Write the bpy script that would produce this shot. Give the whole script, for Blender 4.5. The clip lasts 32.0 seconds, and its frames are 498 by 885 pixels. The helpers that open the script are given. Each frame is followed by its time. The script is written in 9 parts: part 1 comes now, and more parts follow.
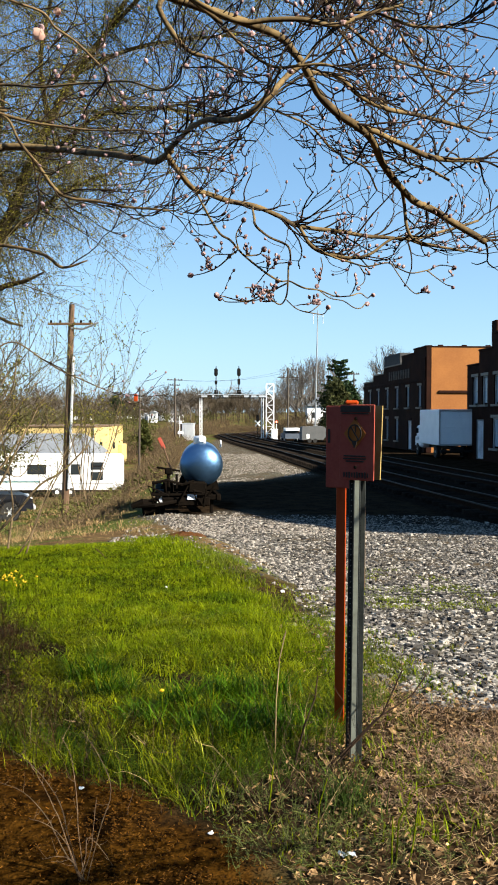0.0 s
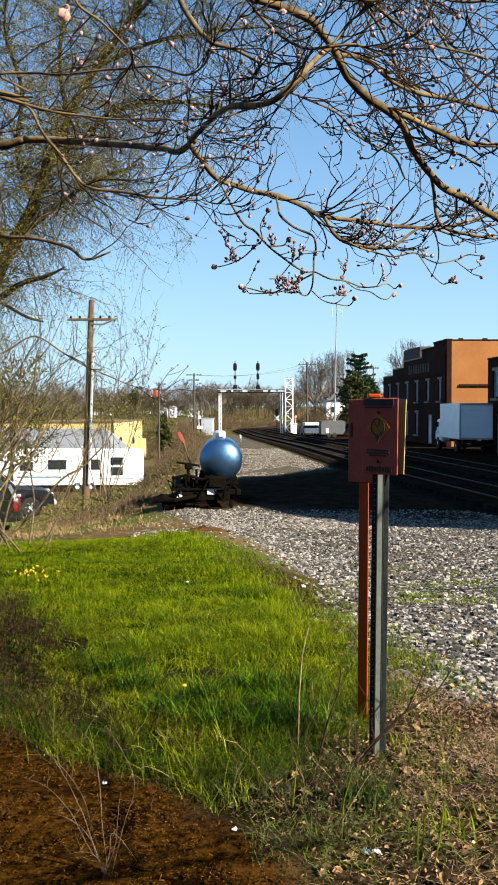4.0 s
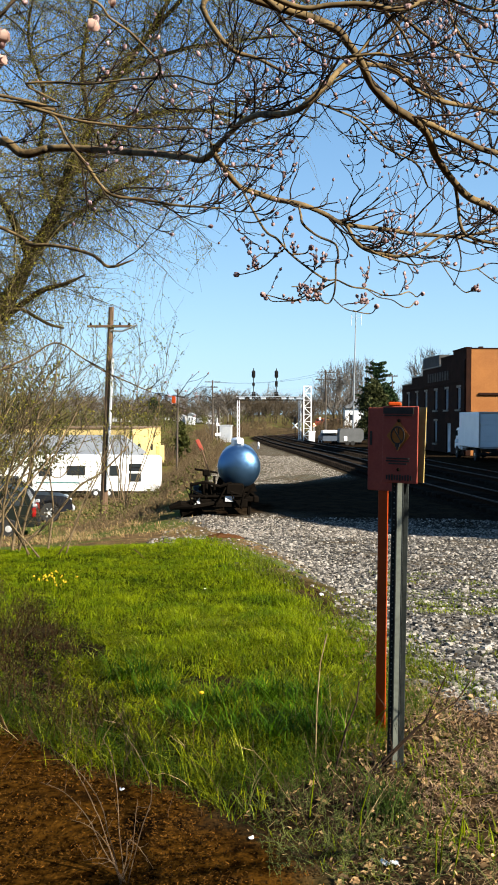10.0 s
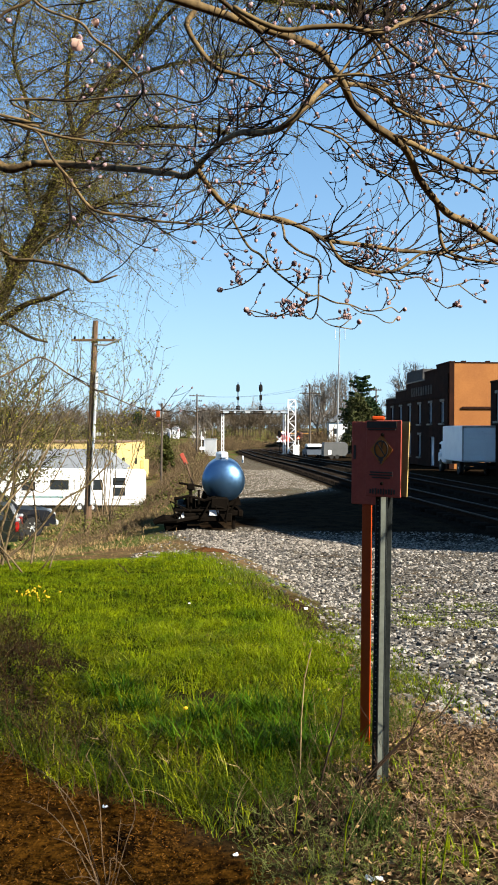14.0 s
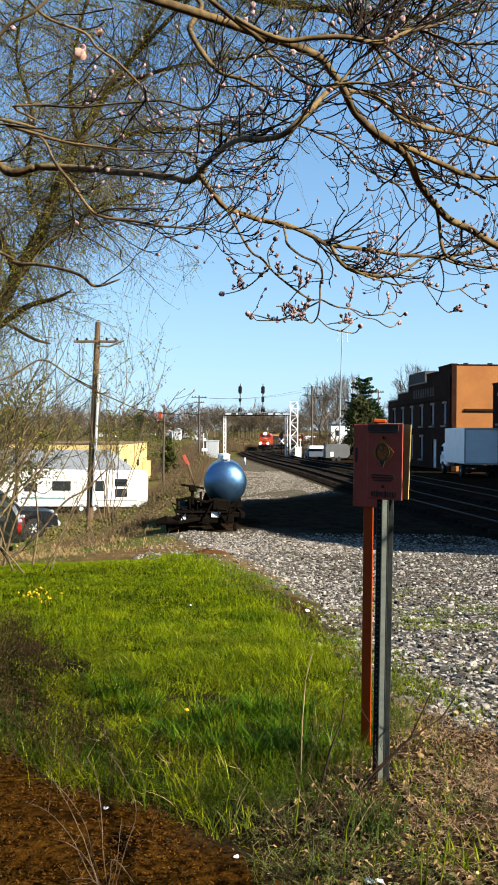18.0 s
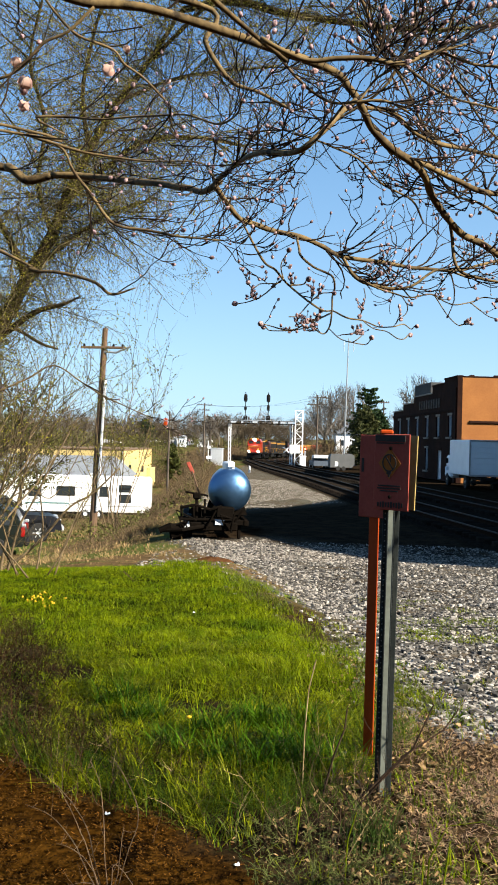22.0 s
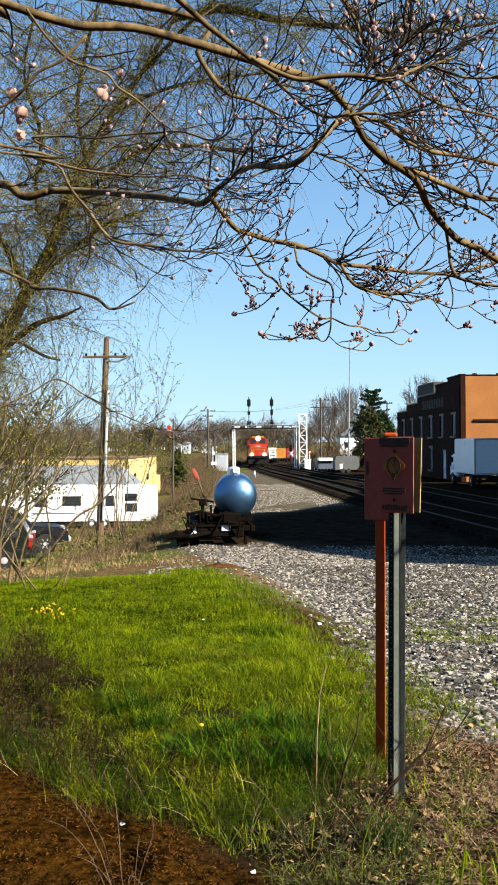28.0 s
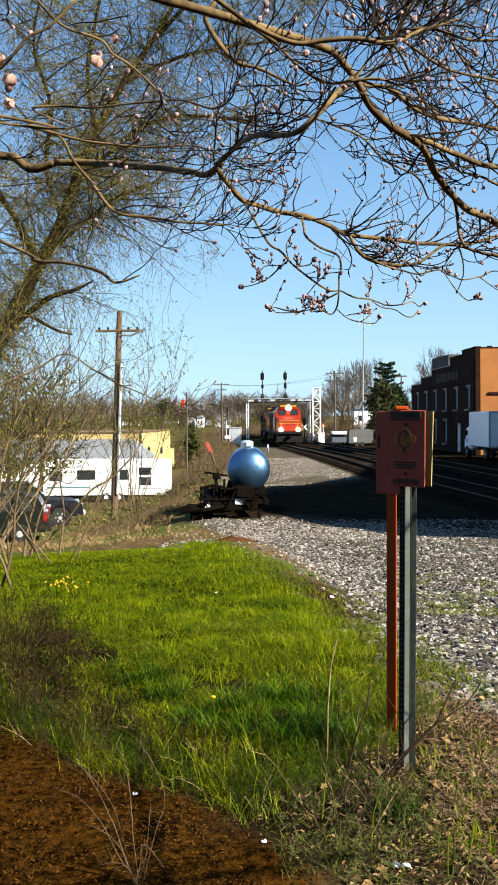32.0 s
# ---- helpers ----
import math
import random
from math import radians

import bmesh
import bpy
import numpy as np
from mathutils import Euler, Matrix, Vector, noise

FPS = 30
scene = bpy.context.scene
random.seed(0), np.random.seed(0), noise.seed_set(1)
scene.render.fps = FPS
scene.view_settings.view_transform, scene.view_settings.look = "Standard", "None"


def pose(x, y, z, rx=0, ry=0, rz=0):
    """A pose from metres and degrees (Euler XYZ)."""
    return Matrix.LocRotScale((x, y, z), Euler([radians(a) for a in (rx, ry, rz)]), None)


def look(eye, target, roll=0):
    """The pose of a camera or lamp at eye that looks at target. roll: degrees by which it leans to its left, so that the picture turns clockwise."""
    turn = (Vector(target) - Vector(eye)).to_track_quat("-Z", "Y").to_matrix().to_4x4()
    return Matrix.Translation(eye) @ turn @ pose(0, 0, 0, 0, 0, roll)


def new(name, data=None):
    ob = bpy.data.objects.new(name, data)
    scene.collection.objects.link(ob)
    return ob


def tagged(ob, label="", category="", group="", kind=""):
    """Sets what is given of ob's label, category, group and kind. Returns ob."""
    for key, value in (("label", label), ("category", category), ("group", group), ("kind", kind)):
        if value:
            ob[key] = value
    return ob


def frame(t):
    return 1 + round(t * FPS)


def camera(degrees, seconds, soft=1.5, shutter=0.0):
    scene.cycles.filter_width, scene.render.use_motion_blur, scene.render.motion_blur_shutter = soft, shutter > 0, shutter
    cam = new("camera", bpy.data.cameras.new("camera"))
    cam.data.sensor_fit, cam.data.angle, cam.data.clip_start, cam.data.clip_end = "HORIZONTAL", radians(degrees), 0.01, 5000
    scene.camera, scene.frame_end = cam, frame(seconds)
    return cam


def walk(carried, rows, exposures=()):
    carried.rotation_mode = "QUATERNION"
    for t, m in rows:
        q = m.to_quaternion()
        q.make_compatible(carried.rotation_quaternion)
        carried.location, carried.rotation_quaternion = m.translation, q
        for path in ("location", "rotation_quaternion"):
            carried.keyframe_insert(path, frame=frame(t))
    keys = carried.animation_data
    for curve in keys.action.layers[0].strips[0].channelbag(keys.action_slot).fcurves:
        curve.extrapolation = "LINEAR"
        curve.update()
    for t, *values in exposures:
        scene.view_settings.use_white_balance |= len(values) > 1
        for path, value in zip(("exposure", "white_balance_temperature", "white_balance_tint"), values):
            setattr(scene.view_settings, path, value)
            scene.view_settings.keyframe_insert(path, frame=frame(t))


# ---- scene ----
# ---- camera ----
cam = camera(32.77, 32.0, soft=1.8)


def view(x, y, z, yaw, pitch, roll):
    """A camera pose: yaw to the left of +y, pitch up, roll, in degrees."""
    a, p = radians(yaw), radians(pitch)
    return look((x, y, z), (x - math.sin(a) * math.cos(p), y + math.cos(a) * math.cos(p), z + math.sin(p)), roll)


walk(cam, [
    (0, view(0.0000, -0.0000, 1.6000, 0.000, -1.756, -0.000)),
    (0.5, view(-0.0001, 0.0016, 1.6011, -0.064, -1.344, -0.051)),
    (1, view(-0.0021, 0.0083, 1.6019, 0.459, -1.460, -0.317)),
    (1.5, view(-0.0020, 0.0117, 1.6008, -0.084, -1.290, -0.456)),
    (2, view(-0.0042, 0.0198, 1.5992, 0.211, -1.972, 0.228)),
    (2.5, view(-0.0082, 0.0241, 1.5971, 0.559, -2.151, 0.096)),
    (4.5, view(-0.0134, 0.0261, 1.5972, 1.511, -2.060, -0.138)),
    (5, view(-0.0120, 0.0204, 1.5974, 2.251, -1.942, -0.183)),
    (5.5, view(-0.0094, 0.0197, 1.5967, 3.911, -2.413, -0.680)),
    (6, view(-0.0114, 0.0132, 1.5963, 3.348, -2.133, -0.392)),
    (6.5, view(-0.0103, 0.0126, 1.5995, 2.900, -1.358, -0.671)),
    (7, view(-0.0118, 0.0156, 1.5974, 1.888, -1.612, -0.157)),
    (7.5, view(-0.0120, 0.0126, 1.5973, 2.392, -1.485, -0.170)),
    (8, view(-0.0117, 0.0147, 1.5963, 2.397, -1.761, -0.064)),
    (8.5, view(-0.0119, 0.0136, 1.5958, 2.230, -1.812, -0.169)),
    (9, view(-0.0134, 0.0170, 1.5966, 2.250, -1.785, -0.008)),
    (9.5, view(-0.0171, 0.0187, 1.5972, 2.473, -1.624, 0.084)),
    (10, view(-0.0194, 0.0248, 1.5974, 2.515, -1.618, 0.140)),
    (10.5, view(-0.0217, 0.0265, 1.5974, 2.947, -1.659, 0.024)),
    (11, view(-0.0237, 0.0296, 1.5967, 3.297, -1.787, 0.145)),
    (11.5, view(-0.0225, 0.0277, 1.5968, 3.607, -1.687, 0.203)),
    (12, view(-0.0207, 0.0247, 1.5970, 3.452, -1.761, 0.220)),
    (12.5, view(-0.0209, 0.0242, 1.5975, 3.588, -1.705, -0.065)),
    (13, view(-0.0224, 0.0158, 1.6001, 3.161, -0.501, -0.007)),
    (13.5, view(-0.0217, 0.0211, 1.6001, 2.488, -0.585, 0.231)),
    (14, view(-0.0173, 0.0210, 1.5993, 1.464, -0.683, 0.103)),
    (14.5, view(-0.0145, 0.0228, 1.5985, 1.388, -1.064, 0.025)),
    (16.5, view(-0.0096, 0.0152, 1.5995, 0.231, -0.924, -0.064)),
    (17, view(-0.0107, 0.0117, 1.5992, 0.468, -0.707, 0.236)),
    (17.5, view(-0.0091, 0.0048, 1.5999, 0.951, -0.623, 0.030)),
    (18, view(-0.0156, 0.0130, 1.6030, 1.603, -0.570, 0.261)),
    (18.5, view(-0.0188, 0.0113, 1.6016, 1.242, -0.255, 0.591)),
    (19, view(-0.0193, 0.0085, 1.6025, 1.476, -0.153, 0.322)),
    (19.5, view(-0.0184, 0.0014, 1.6028, 1.506, 0.141, 0.484)),
    (20, view(-0.0176, 0.0015, 1.6020, 1.592, -0.193, 0.611)),
    (20.5, view(-0.0188, 0.0001, 1.6035, 2.070, -0.065, 0.412)),
    (21, view(-0.0189, -0.0004, 1.6006, 2.022, -0.736, 0.875)),
    (21.5, view(-0.0245, -0.0001, 1.6028, 1.884, -0.401, 1.187)),
    (22, view(-0.0278, -0.0043, 1.6038, 1.926, -0.020, 1.236)),
    (22.5, view(-0.0307, -0.0072, 1.6023, 1.906, -0.133, 1.536)),
    (23, view(-0.0356, -0.0062, 1.6053, -0.078, 0.262, 1.334)),
    (23.5, view(-0.0410, -0.0052, 1.6072, 0.938, -1.231, 0.264)),
    (24, view(-0.0324, -0.0117, 1.6027, 2.027, -1.179, 0.013)),
    (24.5, view(-0.0241, -0.0141, 1.6086, 1.309, 0.083, -0.468)),
    (25, view(-0.0315, -0.0167, 1.6107, 2.113, 0.638, 0.486)),
    (25.5, view(-0.0387, -0.0204, 1.6122, 1.426, 0.474, 1.059)),
    (27.5, view(-0.0255, -0.0025, 1.6121, 1.673, 0.270, -0.278)),
    (28, view(-0.0256, -0.0134, 1.6135, 2.218, 0.303, -0.424)),
    (28.5, view(-0.0307, -0.0189, 1.6173, 3.485, -0.486, -0.620)),
    (29, view(-0.0322, -0.0171, 1.6178, 3.032, -0.537, -0.681)),
    (29.5, view(-0.0183, -0.0059, 1.6195, 3.472, -1.583, -1.154)),
    (30, view(-0.0121, -0.0012, 1.6148, 2.894, -1.846, -1.024)),
    (30.5, view(-0.0099, -0.0042, 1.6152, 2.490, -1.360, -0.980)),
    (31, view(-0.0096, -0.0049, 1.6143, 2.272, -1.670, -1.147)),
    (31.5, view(-0.0100, -0.0015, 1.6135, 2.658, -1.586, -0.829)),
    (32, view(-0.0114, -0.0016, 1.6148, 3.162, -1.469, -0.598)),
])

# ---- world and sun ----
SUN_EL, SUN_AZ = radians(32), radians(121)      # azimuth clockwise from +y
SUN_DIR = Vector((math.sin(SUN_AZ) * math.cos(SUN_EL), math.cos(SUN_AZ) * math.cos(SUN_EL), math.sin(SUN_EL)))
world = bpy.data.worlds.new("world")
scene.world = world
world.use_nodes = True
wn = world.node_tree
sky = wn.nodes.new("ShaderNodeTexSky")
sky.sky_type = 'NISHITA'
sky.sun_disc = False
sky.sun_elevation, sky.sun_rotation = SUN_EL, SUN_AZ
sky.air_density, sky.dust_density, sky.ozone_density = 1.0, 0.0, 1.6
wn.nodes["Background"].inputs["Strength"].default_value = 0.0522
clear = wn.nodes.new("ShaderNodeHueSaturation")
clear.inputs["Saturation"].default_value = 1.08
tint = wn.nodes.new("ShaderNodeMix")
tint.data_type, tint.blend_type = 'RGBA', 'MULTIPLY'
tint.inputs[0].default_value, tint.inputs[7].default_value = 1.0, (0.56, 0.55, 0.545, 1)
wn.links.new(sky.outputs[0], clear.inputs["Color"])
haze = wn.nodes.new("ShaderNodeMix")
haze.data_type, haze.blend_type = 'RGBA', 'ADD'
haze.inputs[0].default_value, haze.inputs[7].default_value = 1.0, (0.4, 1.12, 2.2, 1)
haze.clamp_result = False
wn.links.new(clear.outputs[0], tint.inputs[6])
wn.links.new(tint.outputs[2], haze.inputs[6])
# pale blue haze that thickens towards the horizon
way = wn.nodes.new("ShaderNodeTexCoord")
split = wn.nodes.new("ShaderNodeSeparateXYZ")
wn.links.new(way.outputs["Generated"], split.inputs[0])
low = wn.nodes.new("ShaderNodeMapRange")
low.inputs["From Min"].default_value, low.inputs["From Max"].default_value = 0.0, 1.0
low.inputs["To Min"].default_value, low.inputs["To Max"].default_value = 1.0, 0.0
wn.links.new(split.outputs["Z"], low.inputs["Value"])
thick = wn.nodes.new("ShaderNodeMath")
thick.operation = 'POWER'
thick.inputs[1].default_value = 5.0
wn.links.new(low.outputs[0], thick.inputs[0])
share = wn.nodes.new("ShaderNodeMath")
share.operation = 'MULTIPLY'
share.inputs[1].default_value = 0.85
wn.links.new(thick.outputs[0], share.inputs[0])
pale = wn.nodes.new("ShaderNodeMix")
pale.data_type = 'RGBA'
pale.inputs[7].default_value = (2.95, 4.85, 6.4, 1)
wn.links.new(share.outputs[0], pale.inputs[0])
wn.links.new(haze.outputs[2], pale.inputs[6])
wn.links.new(pale.outputs[2], wn.nodes["Background"].inputs["Color"])
lamp = bpy.data.lights.new("sun", 'SUN')
lamp.energy, lamp.angle, lamp.color = 5.0, radians(0.55), (1.0, 0.92, 0.76)
sun = new("sun", lamp)
sun.matrix_world = look(SUN_DIR * 100, (0, 0, 0))
scene.view_settings.exposure = 1.8


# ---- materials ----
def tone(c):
    """Base colour scaled down to deepen shade; bright white paint stays as it is."""
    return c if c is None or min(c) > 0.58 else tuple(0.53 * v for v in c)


def surface(name, c1, c2, scale=4.0, rough=0.7, metal=0.0, bump=0.2, fine=40.0, c3=None, wear=0.62, spec=0.2, bdist=0.01, coat=0.0):
    """A worn surface: two tones at a large and a fine scale, an optional stain colour, and relief."""
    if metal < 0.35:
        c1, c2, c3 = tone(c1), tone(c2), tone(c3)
    m = bpy.data.materials.new(name)
    m.use_nodes = True
    nt = m.node_tree
    n, l = nt.nodes, nt.links
    p = n["Principled BSDF"]
    co = n.new("ShaderNodeTexCoord")
    big = n.new("ShaderNodeTexNoise")
    big.inputs["Scale"].default_value, big.inputs["Detail"].default_value, big.inputs["Roughness"].default_value = scale, 5, 0.6
    small = n.new("ShaderNodeTexNoise")
    small.inputs["Scale"].default_value, small.inputs["Detail"].default_value = fine, 3
    for t in (big, small):
        l.new(co.outputs["Object"], t.inputs["Vector"])
    add = n.new("ShaderNodeMath")
    add.operation = 'MULTIPLY_ADD'
    add.inputs[1].default_value, add.inputs[2].default_value = 0.55, -0.27
    l.new(small.outputs["Fac"], add.inputs[0])
    s = n.new("ShaderNodeMath")
    l.new(big.outputs["Fac"], s.inputs[0]), l.new(add.outputs[0], s.inputs[1])
    ramp = n.new("ShaderNodeMapRange")
    ramp.inputs["From Min"].default_value, ramp.inputs["From Max"].default_value = 0.3, 0.7
    l.new(s.outputs[0], ramp.inputs["Value"])
    mix = n.new("ShaderNodeMix")
    mix.data_type = 'RGBA'
    mix.inputs[6].default_value, mix.inputs[7].default_value = (*c1, 1), (*c2, 1)
    l.new(ramp.outputs[0], mix.inputs[0])
    out = mix.outputs[2]
    if c3:
        st = n.new("ShaderNodeTexNoise")
        st.inputs["Scale"].default_value, st.inputs["Detail"].default_value, st.inputs["Roughness"].default_value = scale * 1.7, 8, 0.7
        off = n.new("ShaderNodeMapping")
        off.inputs["Location"].default_value = (7, 3, 5)
        l.new(co.outputs["Object"], off.inputs["Vector"]), l.new(off.outputs[0], st.inputs["Vector"])
        r2 = n.new("ShaderNodeMapRange")
        r2.inputs["From Min"].default_value, r2.inputs["From Max"].default_value = wear, wear + 0.1
        l.new(st.outputs["Fac"], r2.inputs["Value"])
        mx = n.new("ShaderNodeMix")
        mx.data_type = 'RGBA'
        l.new(out, mx.inputs[6])
        mx.inputs[7].default_value = (*c3, 1)
        l.new(r2.outputs[0], mx.inputs[0])
        out = mx.outputs[2]
    l.new(out, p.inputs["Base Color"])
    p.inputs["Metallic"].default_value = metal
    p.inputs["Specular IOR Level"].default_value = spec
    p.inputs["Coat Weight"].default_value = coat
    rr = n.new("ShaderNodeMapRange")
    rr.inputs["To Min"].default_value, rr.inputs["To Max"].default_value = max(0.03, rough - 0.12), min(1, rough + 0.12)
    l.new(small.outputs["Fac"], rr.inputs["Value"]), l.new(rr.outputs[0], p.inputs["Roughness"])
    if bump:
        b = n.new("ShaderNodeBump")
        b.inputs["Strength"].default_value, b.inputs["Distance"].default_value = bump, bdist
        l.new(s.outputs[0], b.inputs["Height"]), l.new(b.outputs[0], p.inputs["Normal"])
    return m


def vary(m, low=0.7, high=1.3):
    """Tone that changes from object to object and from island to island."""
    nt = m.node_tree
    p = nt.nodes["Principled BSDF"]
    src = p.inputs["Base Color"].links[0].from_socket
    inf, geo = nt.nodes.new("ShaderNodeObjectInfo"), nt.nodes.new("ShaderNodeNewGeometry")
    a = nt.nodes.new("ShaderNodeMath")
    a.operation = 'ADD'
    nt.links.new(inf.outputs["Random"], a.inputs[0]), nt.links.new(geo.outputs["Random Per Island"], a.inputs[1])
    f = nt.nodes.new("ShaderNodeMath")
    f.operation = 'FRACT'
    nt.links.new(a.outputs[0], f.inputs[0])
    r = nt.nodes.new("ShaderNodeMapRange")
    r.inputs["To Min"].default_value, r.inputs["To Max"].default_value = low, high
    nt.links.new(f.outputs[0], r.inputs["Value"])
    v = nt.nodes.new("ShaderNodeHueSaturation")
    nt.links.new(src, v.inputs["Color"]), nt.links.new(r.outputs[0], v.inputs["Value"])
    nt.links.new(v.outputs[0], p.inputs["Base Color"])
    return m


def leafy(name, c1, c2, trans=0.35, low=0.6, high=1.4, scale=2.0):
    """A thin leaf or blade that lets some light through."""
    m = vary(surface(name, c1, c2, scale, 0.6, bump=0, spec=0.06), low, high)
    nt = m.node_tree
    p = nt.nodes["Principled BSDF"]
    t = nt.nodes.new("ShaderNodeBsdfTranslucent")
    nt.links.new(p.inputs["Base Color"].links[0].from_socket, t.inputs["Color"])
    mx = nt.nodes.new("ShaderNodeMixShader")
    mx.inputs[0].default_value = trans
    nt.links.new(p.outputs[0], mx.inputs[1]), nt.links.new(t.outputs[0], mx.inputs[2])
    nt.links.new(mx.outputs[0], nt.nodes["Material Output"].inputs["Surface"])
    return m


def glow(name, colour, strength):
    m = bpy.data.materials.new(name)
    m.use_nodes = True
    p = m.node_tree.nodes["Principled BSDF"]
    p.inputs["Base Color"].default_value = (*colour, 1)
    p.inputs["Emission Color"].default_value, p.inputs["Emission Strength"].default_value = (*colour, 1), strength
    return m


def glassy(name, colour, rough=0.05):
    m = bpy.data.materials.new(name)
    m.use_nodes = True
    p = m.node_tree.nodes["Principled BSDF"]
    p.inputs["Base Color"].default_value = (*colour, 1)
    p.inputs["Roughness"].default_value, p.inputs["Specular IOR Level"].default_value = rough, 0.6
    return m


# ---- building blocks ----
class Solid:
    """Points and faces of one mesh."""

    def __init__(self):
        self.v, self.f = [], []

    def put(self, vs, fs, m=None):
        k = len(self.v)
        self.v += [tuple(m @ Vector(p)) for p in vs] if m else [tuple(p) for p in vs]
        self.f += [tuple(i + k for i in q) for q in fs]
        return self

    def box(self, x, y, z, sx, sy, sz, bev=0.0, m=None):
        """A box round a centre, its edges cut by bev."""
        hx, hy, hz = sx / 2, sy / 2, sz / 2
        b = min(bev, hx * 0.9, hy * 0.9, hz * 0.9)
        if b <= 0:
            vs = [(x + i * hx, y + j * hy, z + k * hz) for i in (-1, 1) for j in (-1, 1) for k in (-1, 1)]
            return self.put(vs, [(0, 1, 3, 2), (4, 6, 7, 5), (0, 4, 5, 1), (2, 3, 7, 6), (0, 2, 6, 4), (1, 5, 7, 3)], m)
        vs, at = [], {}
        for i in (-1, 1):
            for j in (-1, 1):
                for k in (-1, 1):
                    for a in range(3):
                        d = [hx - b, hy - b, hz - b]
                        d[a] += b
                        at[i, j, k, a] = len(vs)
                        vs.append((x + i * d[0], y + j * d[1], z + k * d[2]))
        fs, rng = [], (-1, 1)
        for s in rng:
            fs.append([at[s, j, k, 0] for j, k in ((-1, -1), (1, -1), (1, 1), (-1, 1))][::s])
            fs.append([at[i, s, k, 1] for i, k in ((-1, -1), (1, -1), (1, 1), (-1, 1))][::-s])
            fs.append([at[i, j, s, 2] for i, j in ((-1, -1), (1, -1), (1, 1), (-1, 1))][::s])
        for i in rng:
            for j in rng:
                fs.append([at[i, j, -1, 0], at[i, j, 1, 0], at[i, j, 1, 1], at[i, j, -1, 1]][::-i * j])
                fs.append([at[i, -1, j, 0], at[i, 1, j, 0], at[i, 1, j, 2], at[i, -1, j, 2]][::i * j])
                fs.append([at[-1, i, j, 1], at[1, i, j, 1], at[1, i, j, 2], at[-1, i, j, 2]][::-i * j])
                for k in rng:
                    fs.append([at[i, j, k, 0], at[i, j, k, 1], at[i, j, k, 2]][::i * j * k])
        return self.put(vs, fs, m)

    def tube(self, pts, rads, n=6, cap=True, m=None):
        """A round bar along points, with a radius at each."""
        pts = [Vector(p) for p in pts]
        if not hasattr(rads, "__len__"):
            rads = [rads] * len(pts)
        vs, fs, ref = [], [], None
        for i, p in enumerate(pts):
            d = (pts[min(i + 1, len(pts) - 1)] - pts[max(i - 1, 0)])
            d = d.normalized() if d.length > 1e-9 else Vector((0, 0, 1))
            if ref is None:
                ref = d.orthogonal().normalized()
            ref = (ref - d * ref.dot(d))
            ref = ref.normalized() if ref.length > 1e-6 else d.orthogonal().normalized()
            w = d.cross(ref)
            for k in range(n):
                a = 2 * math.pi * k / n
                vs.append(p + (ref * math.cos(a) + w * math.sin(a)) * rads[i])
        for i in range(len(pts) - 1):
            for k in range(n):
                fs.append((i * n + k, i * n + (k + 1) % n, (i + 1) * n + (k + 1) % n, (i + 1) * n + k))
        if cap:
            fs.append(tuple(range(n))[::-1])
            fs.append(tuple((len(pts) - 1) * n + k for k in range(n)))
        return self.put(vs, fs, m)

    def turned(self, profile, n=16, m=None):
        """A profile of (radius, height) turned about z."""
        vs = [(r * math.cos(2 * math.pi * k / n), r * math.sin(2 * math.pi * k / n), z) for r, z in profile for k in range(n)]
        fs = [(i * n + k, i * n + (k + 1) % n, (i + 1) * n + (k + 1) % n, (i + 1) * n + k) for i in range(len(profile) - 1) for k in range(n)]
        fs += [tuple(range(n))[::-1], tuple((len(profile) - 1) * n + k for k in range(n))]
        return self.put(vs, fs, m)

    def slab(self, outline, depth, m=None):
        """An outline in x and z pushed through y from 0 to depth."""
        k = len(outline)
        vs = [(x, 0, z) for x, z in outline] + [(x, depth, z) for x, z in outline]
        fs = [tuple(range(k)), tuple(range(k, 2 * k))[::-1]] + [(i, i + k, (i + 1) % k + k, (i + 1) % k) for i in range(k)]
        return self.put(vs, fs, m)


def part(name, s, material, parent=None, label="", smooth=False, category="", kind="", group=""):
    """One mesh object from a Solid, under its thing."""
    me = bpy.data.meshes.new(name)
    me.from_pydata(s.v, [], s.f)
    me.materials.append(material)
    if smooth:
        me.polygons.foreach_set("use_smooth", [True] * len(me.polygons))
    ob = new(name, me)
    ob.parent = parent
    return tagged(ob, label, category, group, kind)


def again(name, ob, m, parent):
    """Another piece on the mesh of ob."""
    o = new(name, ob.data)
    o.parent = parent
    o.matrix_basis = m
    return o


def thing(name, label, category, m=None, group="", kind=""):
    ob = new(name)
    ob.empty_display_size = 0.2
    ob.matrix_basis = m or Matrix()
    return tagged(ob, label, category, group, kind)


def step(a, b, x):
    t = min(1, max(0, (x - a) / (b - a)))
    return t * t * (3 - 2 * t)


def glide(rows, x):
    """Smooth reading of rows (x, value) between their steps."""
    if x <= rows[0][0]:
        return rows[0][1]
    for (a, p), (b, q) in zip(rows, rows[1:]):
        if x <= b:
            return p + (q - p) * (x - a) / (b - a)
    return rows[-1][1]


